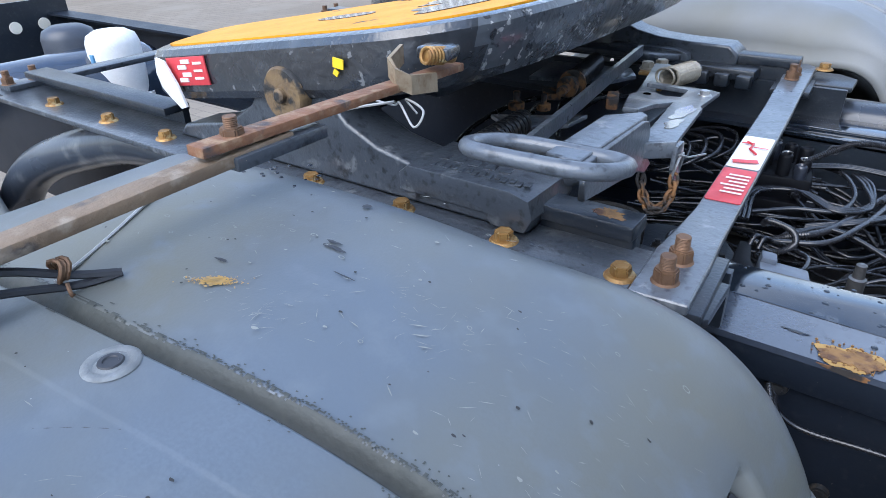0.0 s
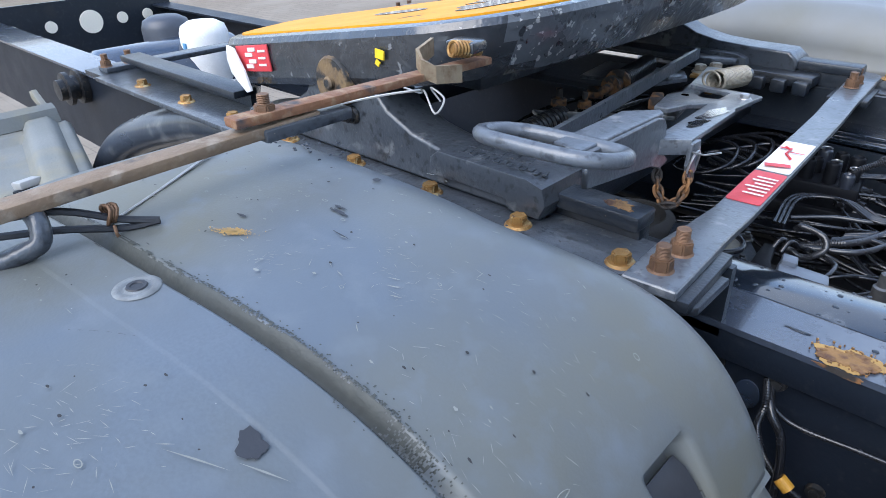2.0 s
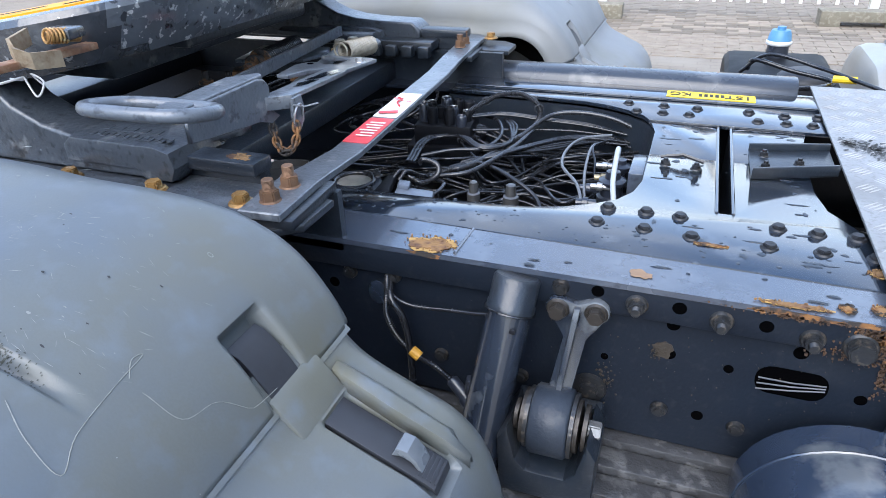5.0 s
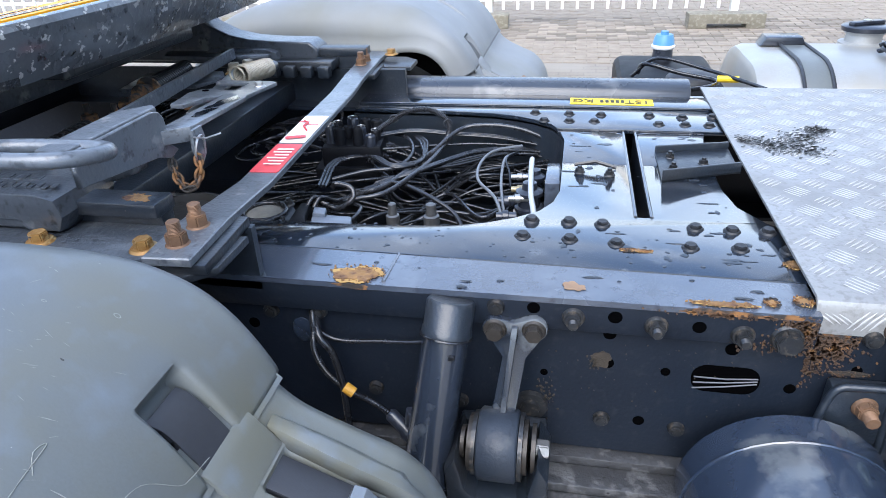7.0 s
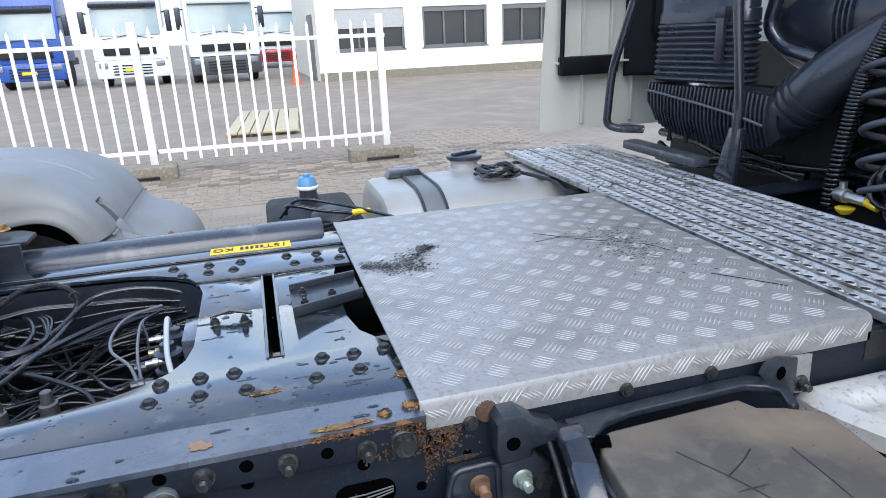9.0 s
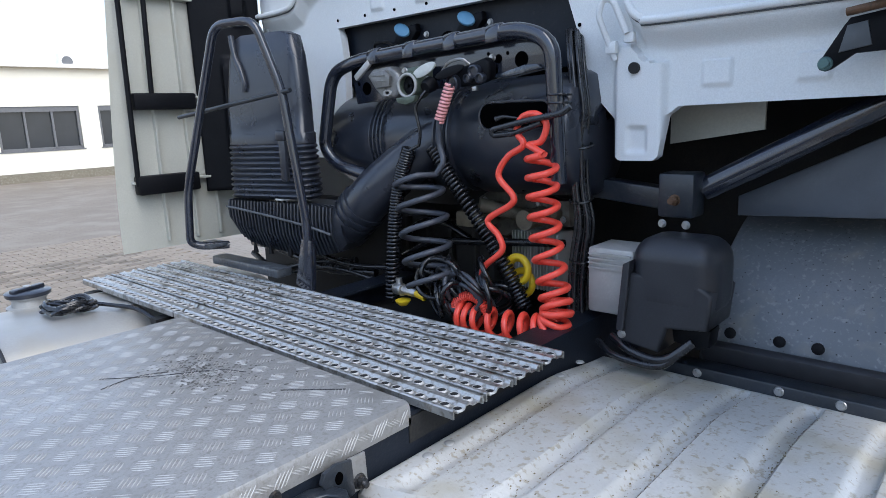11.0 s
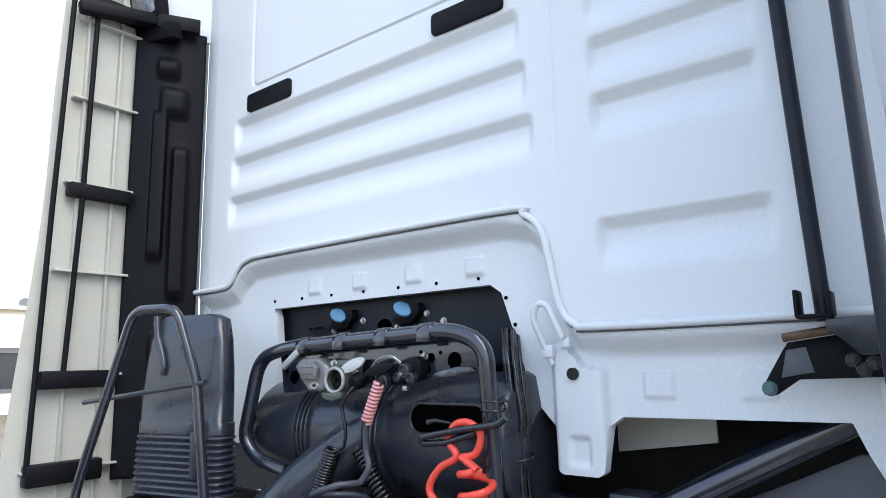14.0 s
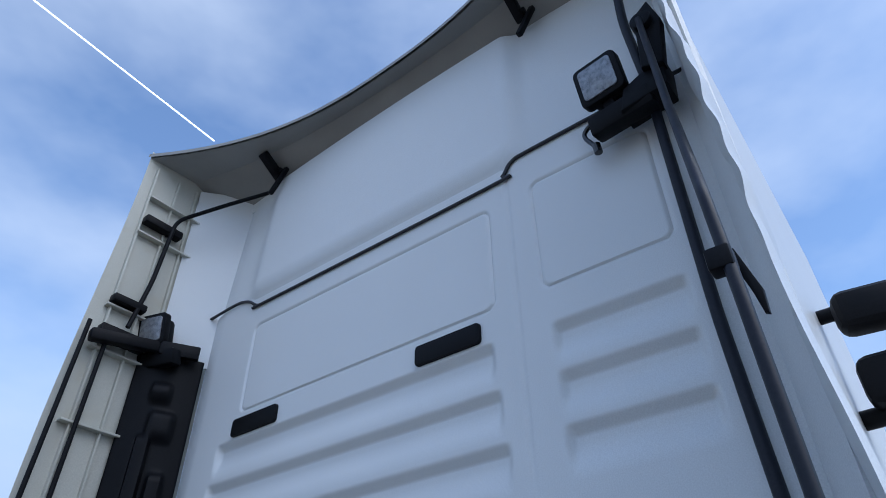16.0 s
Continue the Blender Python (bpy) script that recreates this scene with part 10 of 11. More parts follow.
for y, z in ((0.358, 1.787), (0.082, 1.790)):
    b = bmesh.new()
    prism(b, [(y + 0.050, z - 0.030), (y + 0.040, z - 0.012), (y - 0.01, z + 0.018), (y - 0.055, z + 0.022), (y - 0.06, z - 0.002), (y - 0.03, z - 0.035), (y + 0.02, z - 0.042)], "x", 1.568, 1.596, bev=0.006)
    cs = part("cap_socket", b, MATTE, eb, "black capped socket")
    b = bmesh.new()
    M = pose(1.560, y - 0.004, z + 0.004, 0, 0, 0) @ pose(0, 0, 0, 33, 0, 0) @ pose(0, 0, 0, 0, 40, 0)
    lathe(b, [(0, 0.027), (0.006, 0.026), (0.008, 0.020), (0.008, 0.0)], (0, 0, 0), (-1, 0, 0), 22)
    bmesh.ops.transform(b, matrix=M @ Matrix.Diagonal((1, 1.25, 0.8, 1)), verts=b.verts)
    part("blue_cap", b, mat("pale_blue_cap", (0.10, 0.26, 0.40), None, 0.45), cs, "pale blue cap")
for y, z in ((0.408, 1.745), (0.274, 1.773), (0.127, 1.746), (0.011, 1.780), (-0.051, 1.755)):
    bolt(B_ZINC, 1.592, y, z, eb, BACK_R)
b = bmesh.new()
prism(b, [(0.183 + 0.030 * math.cos(k * math.tau / 18), 1.750 + 0.024 * math.sin(k * math.tau / 18)) for k in range(18)], "x", 1.5925, 1.596)
part("panel_hole", b, VOID, eb)
b = bmesh.new()
sweep(b, [(1.585, 0.52, 1.755), (1.57, 0.50, 1.765), (1.57, 0.44, 1.765), (1.585, 0.42, 1.75)], 0.006, 6)
part("clip", b, DARKBOLT, eb)

ac_ = thing("air_cleaner", (1.52, 0.1, 1.3), "big black cylindrical air cleaner with ribbed bands and an elbow duct", "air cleaner")
b = bmesh.new()
R0 = 0.155
prof = [(0, 0.10), (0.0, R0 * 0.95), (0.02, R0)]
for band in (0.22, 0.50):
    for k in range(4):
        prof += [(band + 0.018 * k, R0), (band + 0.018 * k + 0.004, R0 + 0.010), (band + 0.018 * k + 0.010, R0 + 0.010), (band + 0.018 * k + 0.014, R0)]
prof += [(0.60, R0), (0.61, R0 + 0.012), (0.94, R0 + 0.012), (0.96, R0), (0.97, 0.09)]
prof.sort(key=lambda p: p[0])
lathe(b, prof, (1.55, 0.585, 1.435), (1.55, -1, 1.455), 40)
part("barrel", b, BLACKPL, ac_)
# Black pill shape stands for the shaded recess in the barrel.
b = bmesh.new()
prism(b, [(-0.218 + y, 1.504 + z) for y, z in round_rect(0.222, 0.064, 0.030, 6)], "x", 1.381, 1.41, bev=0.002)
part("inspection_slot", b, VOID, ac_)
b = bmesh.new()
sweep(b, [(1.384 + 0.10 * max(0.0, z), -0.218 + y, 1.504 + z) for y, z in round_rect(0.230, 0.072, 0.033, 6)], 0.0035, 6, closed=True)
part("slot_rim", b, BLACKPL, ac_)
b = bmesh.new()
sweep(b, [(1.378, -0.165, 1.496), (1.378, -0.19, 1.502), (1.379, -0.235, 1.497)], 0.005, 8, rr=[0.009, 0.006, 0.003])
part("sensor_plug", b, HOSE, ac_)
b = bmesh.new()
sweep(b, spline([(1.47, 0.08, 1.46), (1.405, 0.195, 1.375), (1.355, 0.295, 1.288), (1.342, 0.37, 1.222), (1.352, 0.44, 1.172), (1.38, 0.54, 1.152)], 10), 0.073, 28)
part("elbow", b, BLACKPL, ac_)
b = bmesh.new()
for c in ((1.3445, 0.352, 1.238), (1.342, 0.374, 1.219), (1.3425, 0.396, 1.201)):
    d = Vector((-0.06, 0.74, -0.66)).normalized()
    lathe(b, [(-0.006, 0.068), (-0.006, 0.080), (0.006, 0.080), (0.006, 0.068)], Vector(c), Vector(c) + d, 28)
part("hose_clamp", b, BLACKPL, ac_)
b = bmesh.new()
sweep(b, bent([(1.40, 0.44, 1.36), (1.385, 0.46, 1.345), (1.385, 0.50, 1.345), (1.40, 0.51, 1.36)], 0.008), 0.003, 6)
part("wire_clip", b, STEEL, ac_)

sn = thing("intake_box", (1.3, 0.88, 1.0), "tall black air intake with bellows and a finned lower housing", "air intake")
M_IN = pose(1.248, 0.695, 0, 0, 0, 13)      # it stands askew, its front turned to the cab's middle


def in_part(name, b, material, parent=sn, label="", angle=24):
    bmesh.ops.transform(b, matrix=M_IN, verts=b.verts)
    return part(name, b, material, parent, label, angle)


def stacked(rings):
    b = bmesh.new()
    rows = [[b.verts.new(p) for p in r] for r in rings]
    for A, B in zip(rows, rows[1:]):
        for q in range(len(A)):
            b.faces.new((A[q], A[(q + 1) % len(A)], B[(q + 1) % len(A)], B[q])).smooth = True
    b.faces.new(rows[0]), b.faces.new(rows[-1][::-1])
    return b


rings_ = []
for k in range(41):
    z, ph = 1.258 + 0.182 * k / 40, k % 4
    e = (0.0, 0.006, 0.009, 0.006)[ph] + 0.006 * (1 - k / 40)
    rings_.append([(x * (0.04 + e) / 0.04, y * (0.172 + e) / 0.172, z) for x, y in round_rect(0.08, 0.344, 0.038, 6)])
in_part("bellows", stacked(rings_), BLACKPL, sn, "black ribbed bellows", 60)
in_part("upper_duct", stacked([[(x * k + dx, y * k, z) for x, y in round_rect(0.082, 0.346, 0.038, 6)] for k, z, dx in ((1.03, 1.440, 0), (1.03, 1.474, 0), (1.0, 1.477, 0), (1.0, 1.56, 0), (0.97, 1.62, 0.004), (0.90, 1.72, 0.01), (0.80, 1.785, 0.014), (0.6, 1.80, 0.014))]), BLACKPL, sn, "", 40)
b = bmesh.new()
sweep(b, spline([(-0.038, 0.068, 1.615), (-0.037, 0.066, 1.645), (-0.034, 0.080, 1.685), (-0.029, 0.105, 1.73), (-0.025, 0.120, 1.80)], 8), 0.012, 10, rr=[0.011] * 33)
in_part("moulded_ridge", b, BLACKPL)
b = bmesh.new()
box(b, (-0.055, -0.098, 1.395), (0.022, 0.030, 0.155), (0, 0, 0), bev=0.008)
box(b, (-0.057, -0.098, 1.468), (0.026, 0.040, 0.034), bev=0.006)
in_part("clip_bar", b, BLACKPL)
# lower housing: a boat-shaped tray with upright fins
LH = [(0.186, 1.248, 1.235), (0.184, 1.248, 1.160), (0.160, 1.247, 1.118), (0.120, 1.246, 1.096), (0.05, 1.244, 1.080), (-0.04, 1.243, 1.070), (-0.12, 1.241, 1.066), (-0.20, 1.238, 1.068), (-0.27, 1.232, 1.082), (-0.305, 1.222, 1.11)]


def lh_at(y):
    for (ya, ta, ba), (yb, tb, bb) in zip(LH, LH[1:]):
        if yb <= y <= ya:
            f = (ya - y) / (ya - yb)
            return ta + (tb - ta) * f, ba + (bb - ba) * f
    return LH[-1][1:]


b = bmesh.new()
rows = []
for y, zt, zb in LH:
    h = zt - zb
    rows.append([b.verts.new((x, y, z)) for x, z in ((-0.043, zt), (-0.049, zt - 0.25 * h), (-0.045, zt - 0.6 * h), (-0.020, zb + 0.02 * h), (0.0, zb), (0.10, zb), (0.10, zt), (0.0, zt + 0.002))])
for A, B in zip(rows, rows[1:]):
    for q in range(8):
        b.faces.new((A[q], A[(q + 1) % 8], B[(q + 1) % 8], B[q])).smooth = True
b.faces.new(rows[0]), b.faces.new(rows[-1][::-1])
low = in_part("lower_housing", b, BLACKPL, sn, "black finned lower housing", 50)
for k in range(31):
    y = 0.178 - 0.0150 * k
    zt, zb = lh_at(y)
    h = zt - zb
    b = bmesh.new()
    prism(b, [(-0.015, zt + 0.004), (-0.053, zt + 0.003), (-0.059, zt - 0.25 * h), (-0.055, zt - 0.6 * h), (-0.025, zb), (-0.010, zb)], "y", y - 0.0028, y + 0.0028)
    in_part("fin", b, BLACKPL, low)
b = bmesh.new()
ln = [(-0.063, y, lh_at(y)[0] - 0.020 - 0.16 * max(0.0, 0.18 - y) ** 1.2) for y in [0.182 - 0.024 * q for q in range(20)]]
sweep(b, ln, 0.0045, 6)
in_part("rail_strip", b, SEAL, low)
for y in (0.09, 0.02, -0.07, -0.16):
    b = bmesh.new()
    lathe(b, [(0, 0.010), (0.035, 0.003), (0.036, 0.0)], (-0.035, y, 1.062), (-0.035, y, 2), 8)
    in_part("spike", b, MATTE, low)

rail = thing("guard_rail", (1.05, 0.7, 1.0), "bent black steel tube guard round the air intake", "guard rail")
b = bmesh.new()
sweep(b, bent([(1.10, 0.79, 1.105), (1.02, 0.82, 1.11), (0.985, 0.835, 1.125), (0.99, 0.82, 1.30), (1.02, 0.60, 1.80), (1.06, 0.45, 1.80), (1.10, 0.40, 1.60), (1.12, 0.36, 1.20), (1.125, 0.385, 1.04), (1.15, 0.42, 0.98)], 0.045, 6), 0.0135, 12)
part("tube", b, GLOSSBLK, rail)
b = bmesh.new()
prism(b, [(0.34, 1.16), (0.39, 1.16), (0.44, 1.01), (0.40, 1.0), (0.36, 1.0)], "x", 1.115, 1.135, bev=0.004)
part("foot", b, GLOSSBLK, rail)
b = bmesh.new()
sweep(b, [(1.03, 0.90, 1.54), (1.10, 0.36, 1.60)], 0.007, 8)
part("stay", b, CHASSIS, rail)
b = bmesh.new()
box(b, (1.06, 0.83, 1.11), (0.08, 0.10, 0.012), bev=0.002)
box(b, (1.12, 0.70, 1.04), (0.06, 0.40, 0.03), bev=0.006)
part("base_bracket", b, CAST, rail)

hd = thing("hose_carrier", (1.35, 0.1, 1.7), "bent black tube frame that carries the trailer couplings", "tube frame")
b = bmesh.new()
sweep(b, bent([(1.40, 0.40, 1.33), (1.38, 0.52, 1.36), (1.37, 0.57, 1.42), (1.37, 0.50, 1.66), (1.36, 0.36, 1.69), (1.36, -0.26, 1.715), (1.37, -0.345, 1.68), (1.385, -0.355, 1.33)], 0.06, 6), 0.021, 14)
part("tube", b, GLOSSBLK, hd)
for y in (0.271, 0.116, -0.040, -0.186):
    b = bmesh.new()
    z = 1.692 + (0.36 - y) * 0.04
    lathe(b, [(-0.022, 0.0205), (-0.020, 0.0228), (0.020, 0.0228), (0.022, 0.0205)], (1.36, y, z), (1.36, y - 1, z + 0.04), 18)
    box(b, (1.338, y, z - 0.012), (0.005, 0.040, 0.026), bev=0.002)
    part("pressed_lug", b, GLOSSBLK, hd)
b = bmesh.new()
prism(b, [(0.42, 1.690), (-0.31, 1.705), (-0.315, 1.614), (-0.223, 1.601), (-0.126, 1.598), (0.033, 1.588), (0.31, 1.562), (0.40, 1.558)], "x", 1.385, 1.392, bev=0.001)
cp = part("carrier_plate", b, GLOSSBLK, hd, "blue-black drilled carrier plate")
for y, z, r in ((-0.172, 1.651, 0.012), (-0.245, 1.643, 0.021), (-0.202, 1.663, 0.005), (-0.139, 1.666, 0.005), (-0.160, 1.622, 0.010), (-0.219, 1.616, 0.004), (-0.275, 1.624, 0.004), (0.350, 1.604, 0.020), (0.385, 1.62, 0.006)):
    b = bmesh.new()
    prism(b, [(y + r * math.cos(k * math.tau / 16), z + r * math.sin(k * math.tau / 16)) for k in range(16)], "x", 1.3842, 1.386)
    part("drilled_hole", b, VOID, cp)
b = bmesh.new()
prism(b, [(-0.145, 1.600), (-0.225, 1.604), (-0.312, 1.617), (-0.300, 1.628), (-0.262, 1.629), (-0.20, 1.616), (-0.15, 1.608)], "x", 1.372, 1.382, bev=0.002)
part("bent_lip", b, bpy.data.materials["strut_paint"], cp)
SOCK = mat("worn_socket_grey", (0.24, 0.24, 0.235), (0.13, 0.13, 0.125), 0.42, metal=0.45, scale=60, bump=0.4)
b = bmesh.new()
prism(b, [(0.286, 1.636), (0.262, 1.655), (0.187, 1.658), (0.152, 1.633), (0.150, 1.583), (0.165, 1.568), (0.225, 1.566), (0.252, 1.592)], "x", 1.330, 1.376, bev=0.010)
soc = soften(part("socket", b, SOCK, hd, "grey cast metal trailer socket with a hinged lid"))
b = bmesh.new()
prism(b, [(0.262, 1.632), (0.248, 1.646), (0.196, 1.648), (0.176, 1.630), (0.182, 1.600), (0.240, 1.598)], "x", 1.318, 1.332, bev=0.005)
part("lid", b, SOCK, soc)
for z0, w in ((1.634, 0.052), (1.618, 0.046)):
    b = bmesh.new()
    box(b, (1.316, 0.219, z0), (0.004, w, 0.004), (2, 0, 0), bev=0.001)
    part("lid_rib", b, SOCK, soc)
b = bmesh.new()
lathe(b, [(0, 0.015), (0.006, 0.013), (0.006, 0.007), (0.002, 0.006), (0.002, 0)], (1.332, 0.198, 1.583), (0.4, 0.198, 1.583), 16)
bmesh.ops.transform(b, matrix=Matrix.Translation((0, 0.198, 1.583)) @ Matrix.Diagonal((1, 1.3, 0.7, 1)) @ Matrix.Translation((0, -0.198, -1.583)), verts=b.verts)
part("oval_boss", b, GREYBOX, soc)
b = bmesh.new()
box(b, (1.338, 0.312, 1.655), (0.012, 0.080, 0.020), (-33, 0, 0), bev=0.004)
part("lid_lever", b, GREYBOX, soc)
GREEN = mat("green_grey_socket", (0.105, 0.135, 0.105), (0.07, 0.09, 0.07), 0.42, metal=0.3, scale=60, bump=0.2)
b = bmesh.new()
prism(b, [(0.154, 1.640), (0.140, 1.650), (0.052, 1.653), (0.044, 1.640), (0.046, 1.606), (0.144, 1.604)], "x", 1.350, 1.366, bev=0.004)
rs = part("round_socket", b, GREEN, hd, "green-grey round socket with a lid")
b = bmesh.new()
lathe(b, [(0, 0.040), (0.052, 0.037), (0.054, 0.030), (0.035, 0.029), (0.03, 0.0)], (1.368, 0.099, 1.600), (0.4, 0.094, 1.592), 26)
part("barrel", b, GREEN, rs)
b = bmesh.new()
sweep(b, [(1.312, 0.0985 + 0.034 * math.cos(a), 1.5985 + 0.031 * math.sin(a)) for a in [q * math.tau / 28 for q in range(28)]], 0.0045, 8, closed=True)
part("socket_ring", b, GREYBOX, rs)
b = bmesh.new()
cyl(b, (1.332, 0.0985, 1.5985), (1.328, 0.0985, 1.5985), 0.029, seg=24)
for k in range(3):
    cyl(b, (1.330, 0.0985 + 0.012 * math.cos(k * 2.1), 1.5985 + 0.012 * math.sin(k * 2.1)), (1.320, 0.0985 + 0.012 * math.cos(k * 2.1), 1.5985 + 0.012 * math.sin(k * 2.1)), 0.006, seg=10)
part("contact_insert", b, MATTE, rs)
b = bmesh.new()
prism(b, [(0.138, 1.566), (0.130, 1.552), (0.098, 1.545), (0.062, 1.554), (0.056, 1.570), (0.094, 1.566)], "x", 1.300, 1.318, bev=0.003)
part("lower_flap", b, GREEN, rs)
for y, z in ((0.142, 1.642), (0.056, 1.612)):
    bolt(B_ZINC, 1.350, y, z, rs, BACK_R)


def lid_disc(name, y, z, ry, rz, turn, x, material, parent):
    b = bmesh.new()
    c, s_ = math.cos(radians(turn)), math.sin(radians(turn))
    prism(b, [(y + ry * math.cos(a) * c - rz * math.sin(a) * s_, z + ry * math.cos(a) * s_ + rz * math.sin(a) * c) for a in [q * math.tau / 22 for q in range(22)]], "x", x, x + 0.007, bev=0.002)
    return part(name, b, material, parent)


lid_disc("socket_lid", 0.040, 1.636, 0.046, 0.015, -18, 1.318, mat("pale_lid", (0.56, 0.58, 0.55), (0.46, 0.48, 0.45), 0.5, scale=60), rs)
b = bmesh.new()
lathe(b, [(0, 0.022), (0.02, 0.021), (0.03, 0.015)], (1.352, 0.040, 1.600), (1.20, 0.045, 1.54), 16)
part("cable_gland", b, MATTE, rs)
ch = thing("air_coupling", (1.36, -0.09, 1.6), "black air coupling with a flap lid on the carrier plate", "coupling")
b = bmesh.new()
prism(b, [(-0.030, 1.600), (-0.036, 1.632), (-0.090, 1.640), (-0.155, 1.655), (-0.168, 1.640), (-0.168, 1.600), (-0.120, 1.588), (-0.060, 1.585)], "x", 1.345, 1.382, bev=0.008)
soften(part("body", b, MATTE, ch))
lid_disc("flap_lid", -0.055, 1.625, 0.052, 0.013, -12, 1.318, MATTE, ch)
for y, z, r in ((-0.128, 1.622, 0.018), (-0.148, 1.604, 0.014), (-0.105, 1.606, 0.012), (-0.052, 1.597, 0.022)):
    b = bmesh.new()
    lathe(b, [(0, r), (0.016, r), (0.018, r * 0.8), (0.012, r * 0.6), (0.012, 0)], (1.346, y, z), (0.6, y, z - 0.08), 18)
    part("port", b, BLACKPL, ch)
b = bmesh.new()
sweep(b, spline([(1.335, -0.015, 1.628), (1.325, -0.05, 1.650), (1.33, -0.09, 1.655), (1.34, -0.11, 1.64)], 6), 0.004, 6)
part("spring_wire", b, STEEL, ch)
bolt(B_ZINC, 1.384, -0.152, 1.655, ch, BACK_R)
b = bmesh.new()
box(b, (1.352, -0.116, 1.578), (0.012, 0.016, 0.012), bev=0.002)
part("fitting", b, STEEL, ch)


def line_thing(name, label, pts, r, m_, cat, seg=9, n_run=40):
    """A hanging line: its straight run, then its coil from point n_run on."""
    t = thing(name, pts[0], label, cat, "trailer lines")
    for pn, ps in (("straight_run", pts[:n_run + 1]), ("coil", pts[n_run:])):
        if len(ps) > 1:
            b = bmesh.new()
            sweep(b, ps, r, seg)
            part(pn, b, m_, t)
    return t


pl = [(1.325, -0.055, 1.595), (1.32, -0.035, 1.55), (1.32, -0.011, 1.495), (1.325, -0.006, 1.43), (1.32, -0.02, 1.385), (1.31, 0.0, 1.35)]
line_thing("electric_lead", "dark grey coiled trailer lead hanging in wide loops", [Vector(p) for p in spline(pl, 8)] + arc_coil(spline([(1.30, 0.065, 1.345), (1.30, 0.05, 1.25), (1.29, 0.03, 1.14), (1.28, 0.01, 1.04)], 10), 0.068, 4.2, 20), 0.0085, DARKHOSE, "cable")
b = bmesh.new()
sweep(b, coil((1.322, -0.055, 1.592), (1.32, -0.011, 1.495), 0.0118, 11, 12), 0.0042, 6)
solo("kink_spring", b, mat("pink_spring", (0.80, 0.36, 0.35), None, 0.4), "pinkish spiral kink guard on the trailer lead", "spring", "trailer lines")
line_thing("coiled_cable", "thin black coiled cable hanging from the round socket", [Vector(p) for p in spline([(1.340, 0.040, 1.592), (1.318, 0.055, 1.562), (1.316, 0.073, 1.532), (1.32, 0.064, 1.47), (1.325, 0.075, 1.43)], 8)] + arc_coil(spline([(1.325, 0.115, 1.42), (1.32, 0.165, 1.30), (1.315, 0.19, 1.15), (1.31, 0.21, 0.95)], 12), 0.0185, 46, 12), 0.0048, HOSE, "cable", 7)
line_thing("coiled_cable", "thin black coiled cable slanting behind the lead", arc_coil(spline([(1.36, 0.055, 1.42), (1.37, -0.015, 1.32), (1.38, -0.105, 1.20), (1.385, -0.185, 1.08), (1.385, -0.245, 0.98)], 12), 0.0185, 42, 12), 0.0048, HOSE, "cable", 7, 0)
# the red air line: hung loop, wavy run, long coil that ends on the deck
red = []
red += spline([(1.33, -0.135, 1.06), (1.33, -0.15, 1.10), (1.33, -0.21, 1.15), (1.33, -0.20, 1.19), (1.33, -0.165, 1.23), (1.33, -0.24, 1.275), (1.33, -0.25, 1.30), (1.33, -0.205, 1.35), (1.33, -0.235, 1.40), (1.33, -0.285, 1.43),
               (1.33, -0.265, 1.465), (1.33, -0.285, 1.50), (1.33, -0.325, 1.505), (1.335, -0.35, 1.48), (1.335, -0.335, 1.44), (1.33, -0.30, 1.43)], 8)
red += arc_coil(spline([(1.335, -0.335, 1.41), (1.34, -0.335, 1.30), (1.34, -0.345, 1.18), (1.335, -0.37, 1.06), (1.32, -0.385, 1.0), (1.31, -0.36, 0.965), (1.30, -0.27, 0.955), (1.295, -0.15, 0.955), (1.29, -0.09, 0.96)], 10), 0.036, 18.5, 18)
ah = thing("air_hose", (1.33, -0.30, 0.96), "bright red coiled air hose hooked on the tube frame", "air hose", "trailer lines")
b = bmesh.new()
sweep(b, red[:121], 0.0088, 10)
part("wavy_lead", b, REDHOSE, ah)
b = bmesh.new()
sweep(b, red[120:], 0.0088, 10)
part("coiled_section", b, REDHOSE, ah)
b = bmesh.new()
sweep(b, arc_coil(spline([(1.285, -0.070, 0.955), (1.285, -0.080, 0.996), (1.285, -0.123, 1.022), (1.285, -0.168, 1.012), (1.285, -0.190, 0.98)], 8), 0.0115, 26, 9), 0.0026, 5)
sweep(b, spline([(1.285, -0.075, 0.94), (1.285, -0.080, 0.996), (1.285, -0.123, 1.022), (1.285, -0.168, 1.012), (1.285, -0.195, 0.96)], 8), 0.0085, 8)
part("kink_spring", b, REDHOSE, ah, "red spiral kink guard")
hk = thing("hose_hook", (1.33, -0.35, 1.5), "black rubber hook strap round the tube frame", "strap")
b = bmesh.new()
sweep(b, bent([(1.33, -0.42, 1.52), (1.325, -0.40, 1.505), (1.32, -0.30, 1.49), (1.31, -0.20, 1.47), (1.315, -0.20, 1.455), (1.325, -0.26, 1.46), (1.33, -0.34, 1.485)], 0.01), 0.008, 8)
part("strap", b, HOSE, hk)
b = bmesh.new()
for k in range(2):
    sweep(b, [(1.385 + 0.03 * math.cos(a), -0.355 + 0.03 * math.sin(a), 1.53 + 0.02 * k) for a in [q * math.tau / 16 for q in range(16)]], 0.003, 6, closed=True)
part("cable_tie", b, HOSE, hk)
# black lead coil heap with yellow pieces
heap = thing("lead_heap", (1.33, 0.02, 0.98), "heap of black coiled leads with yellow plugs on the deck", "cable")
rnd = random.Random(13)
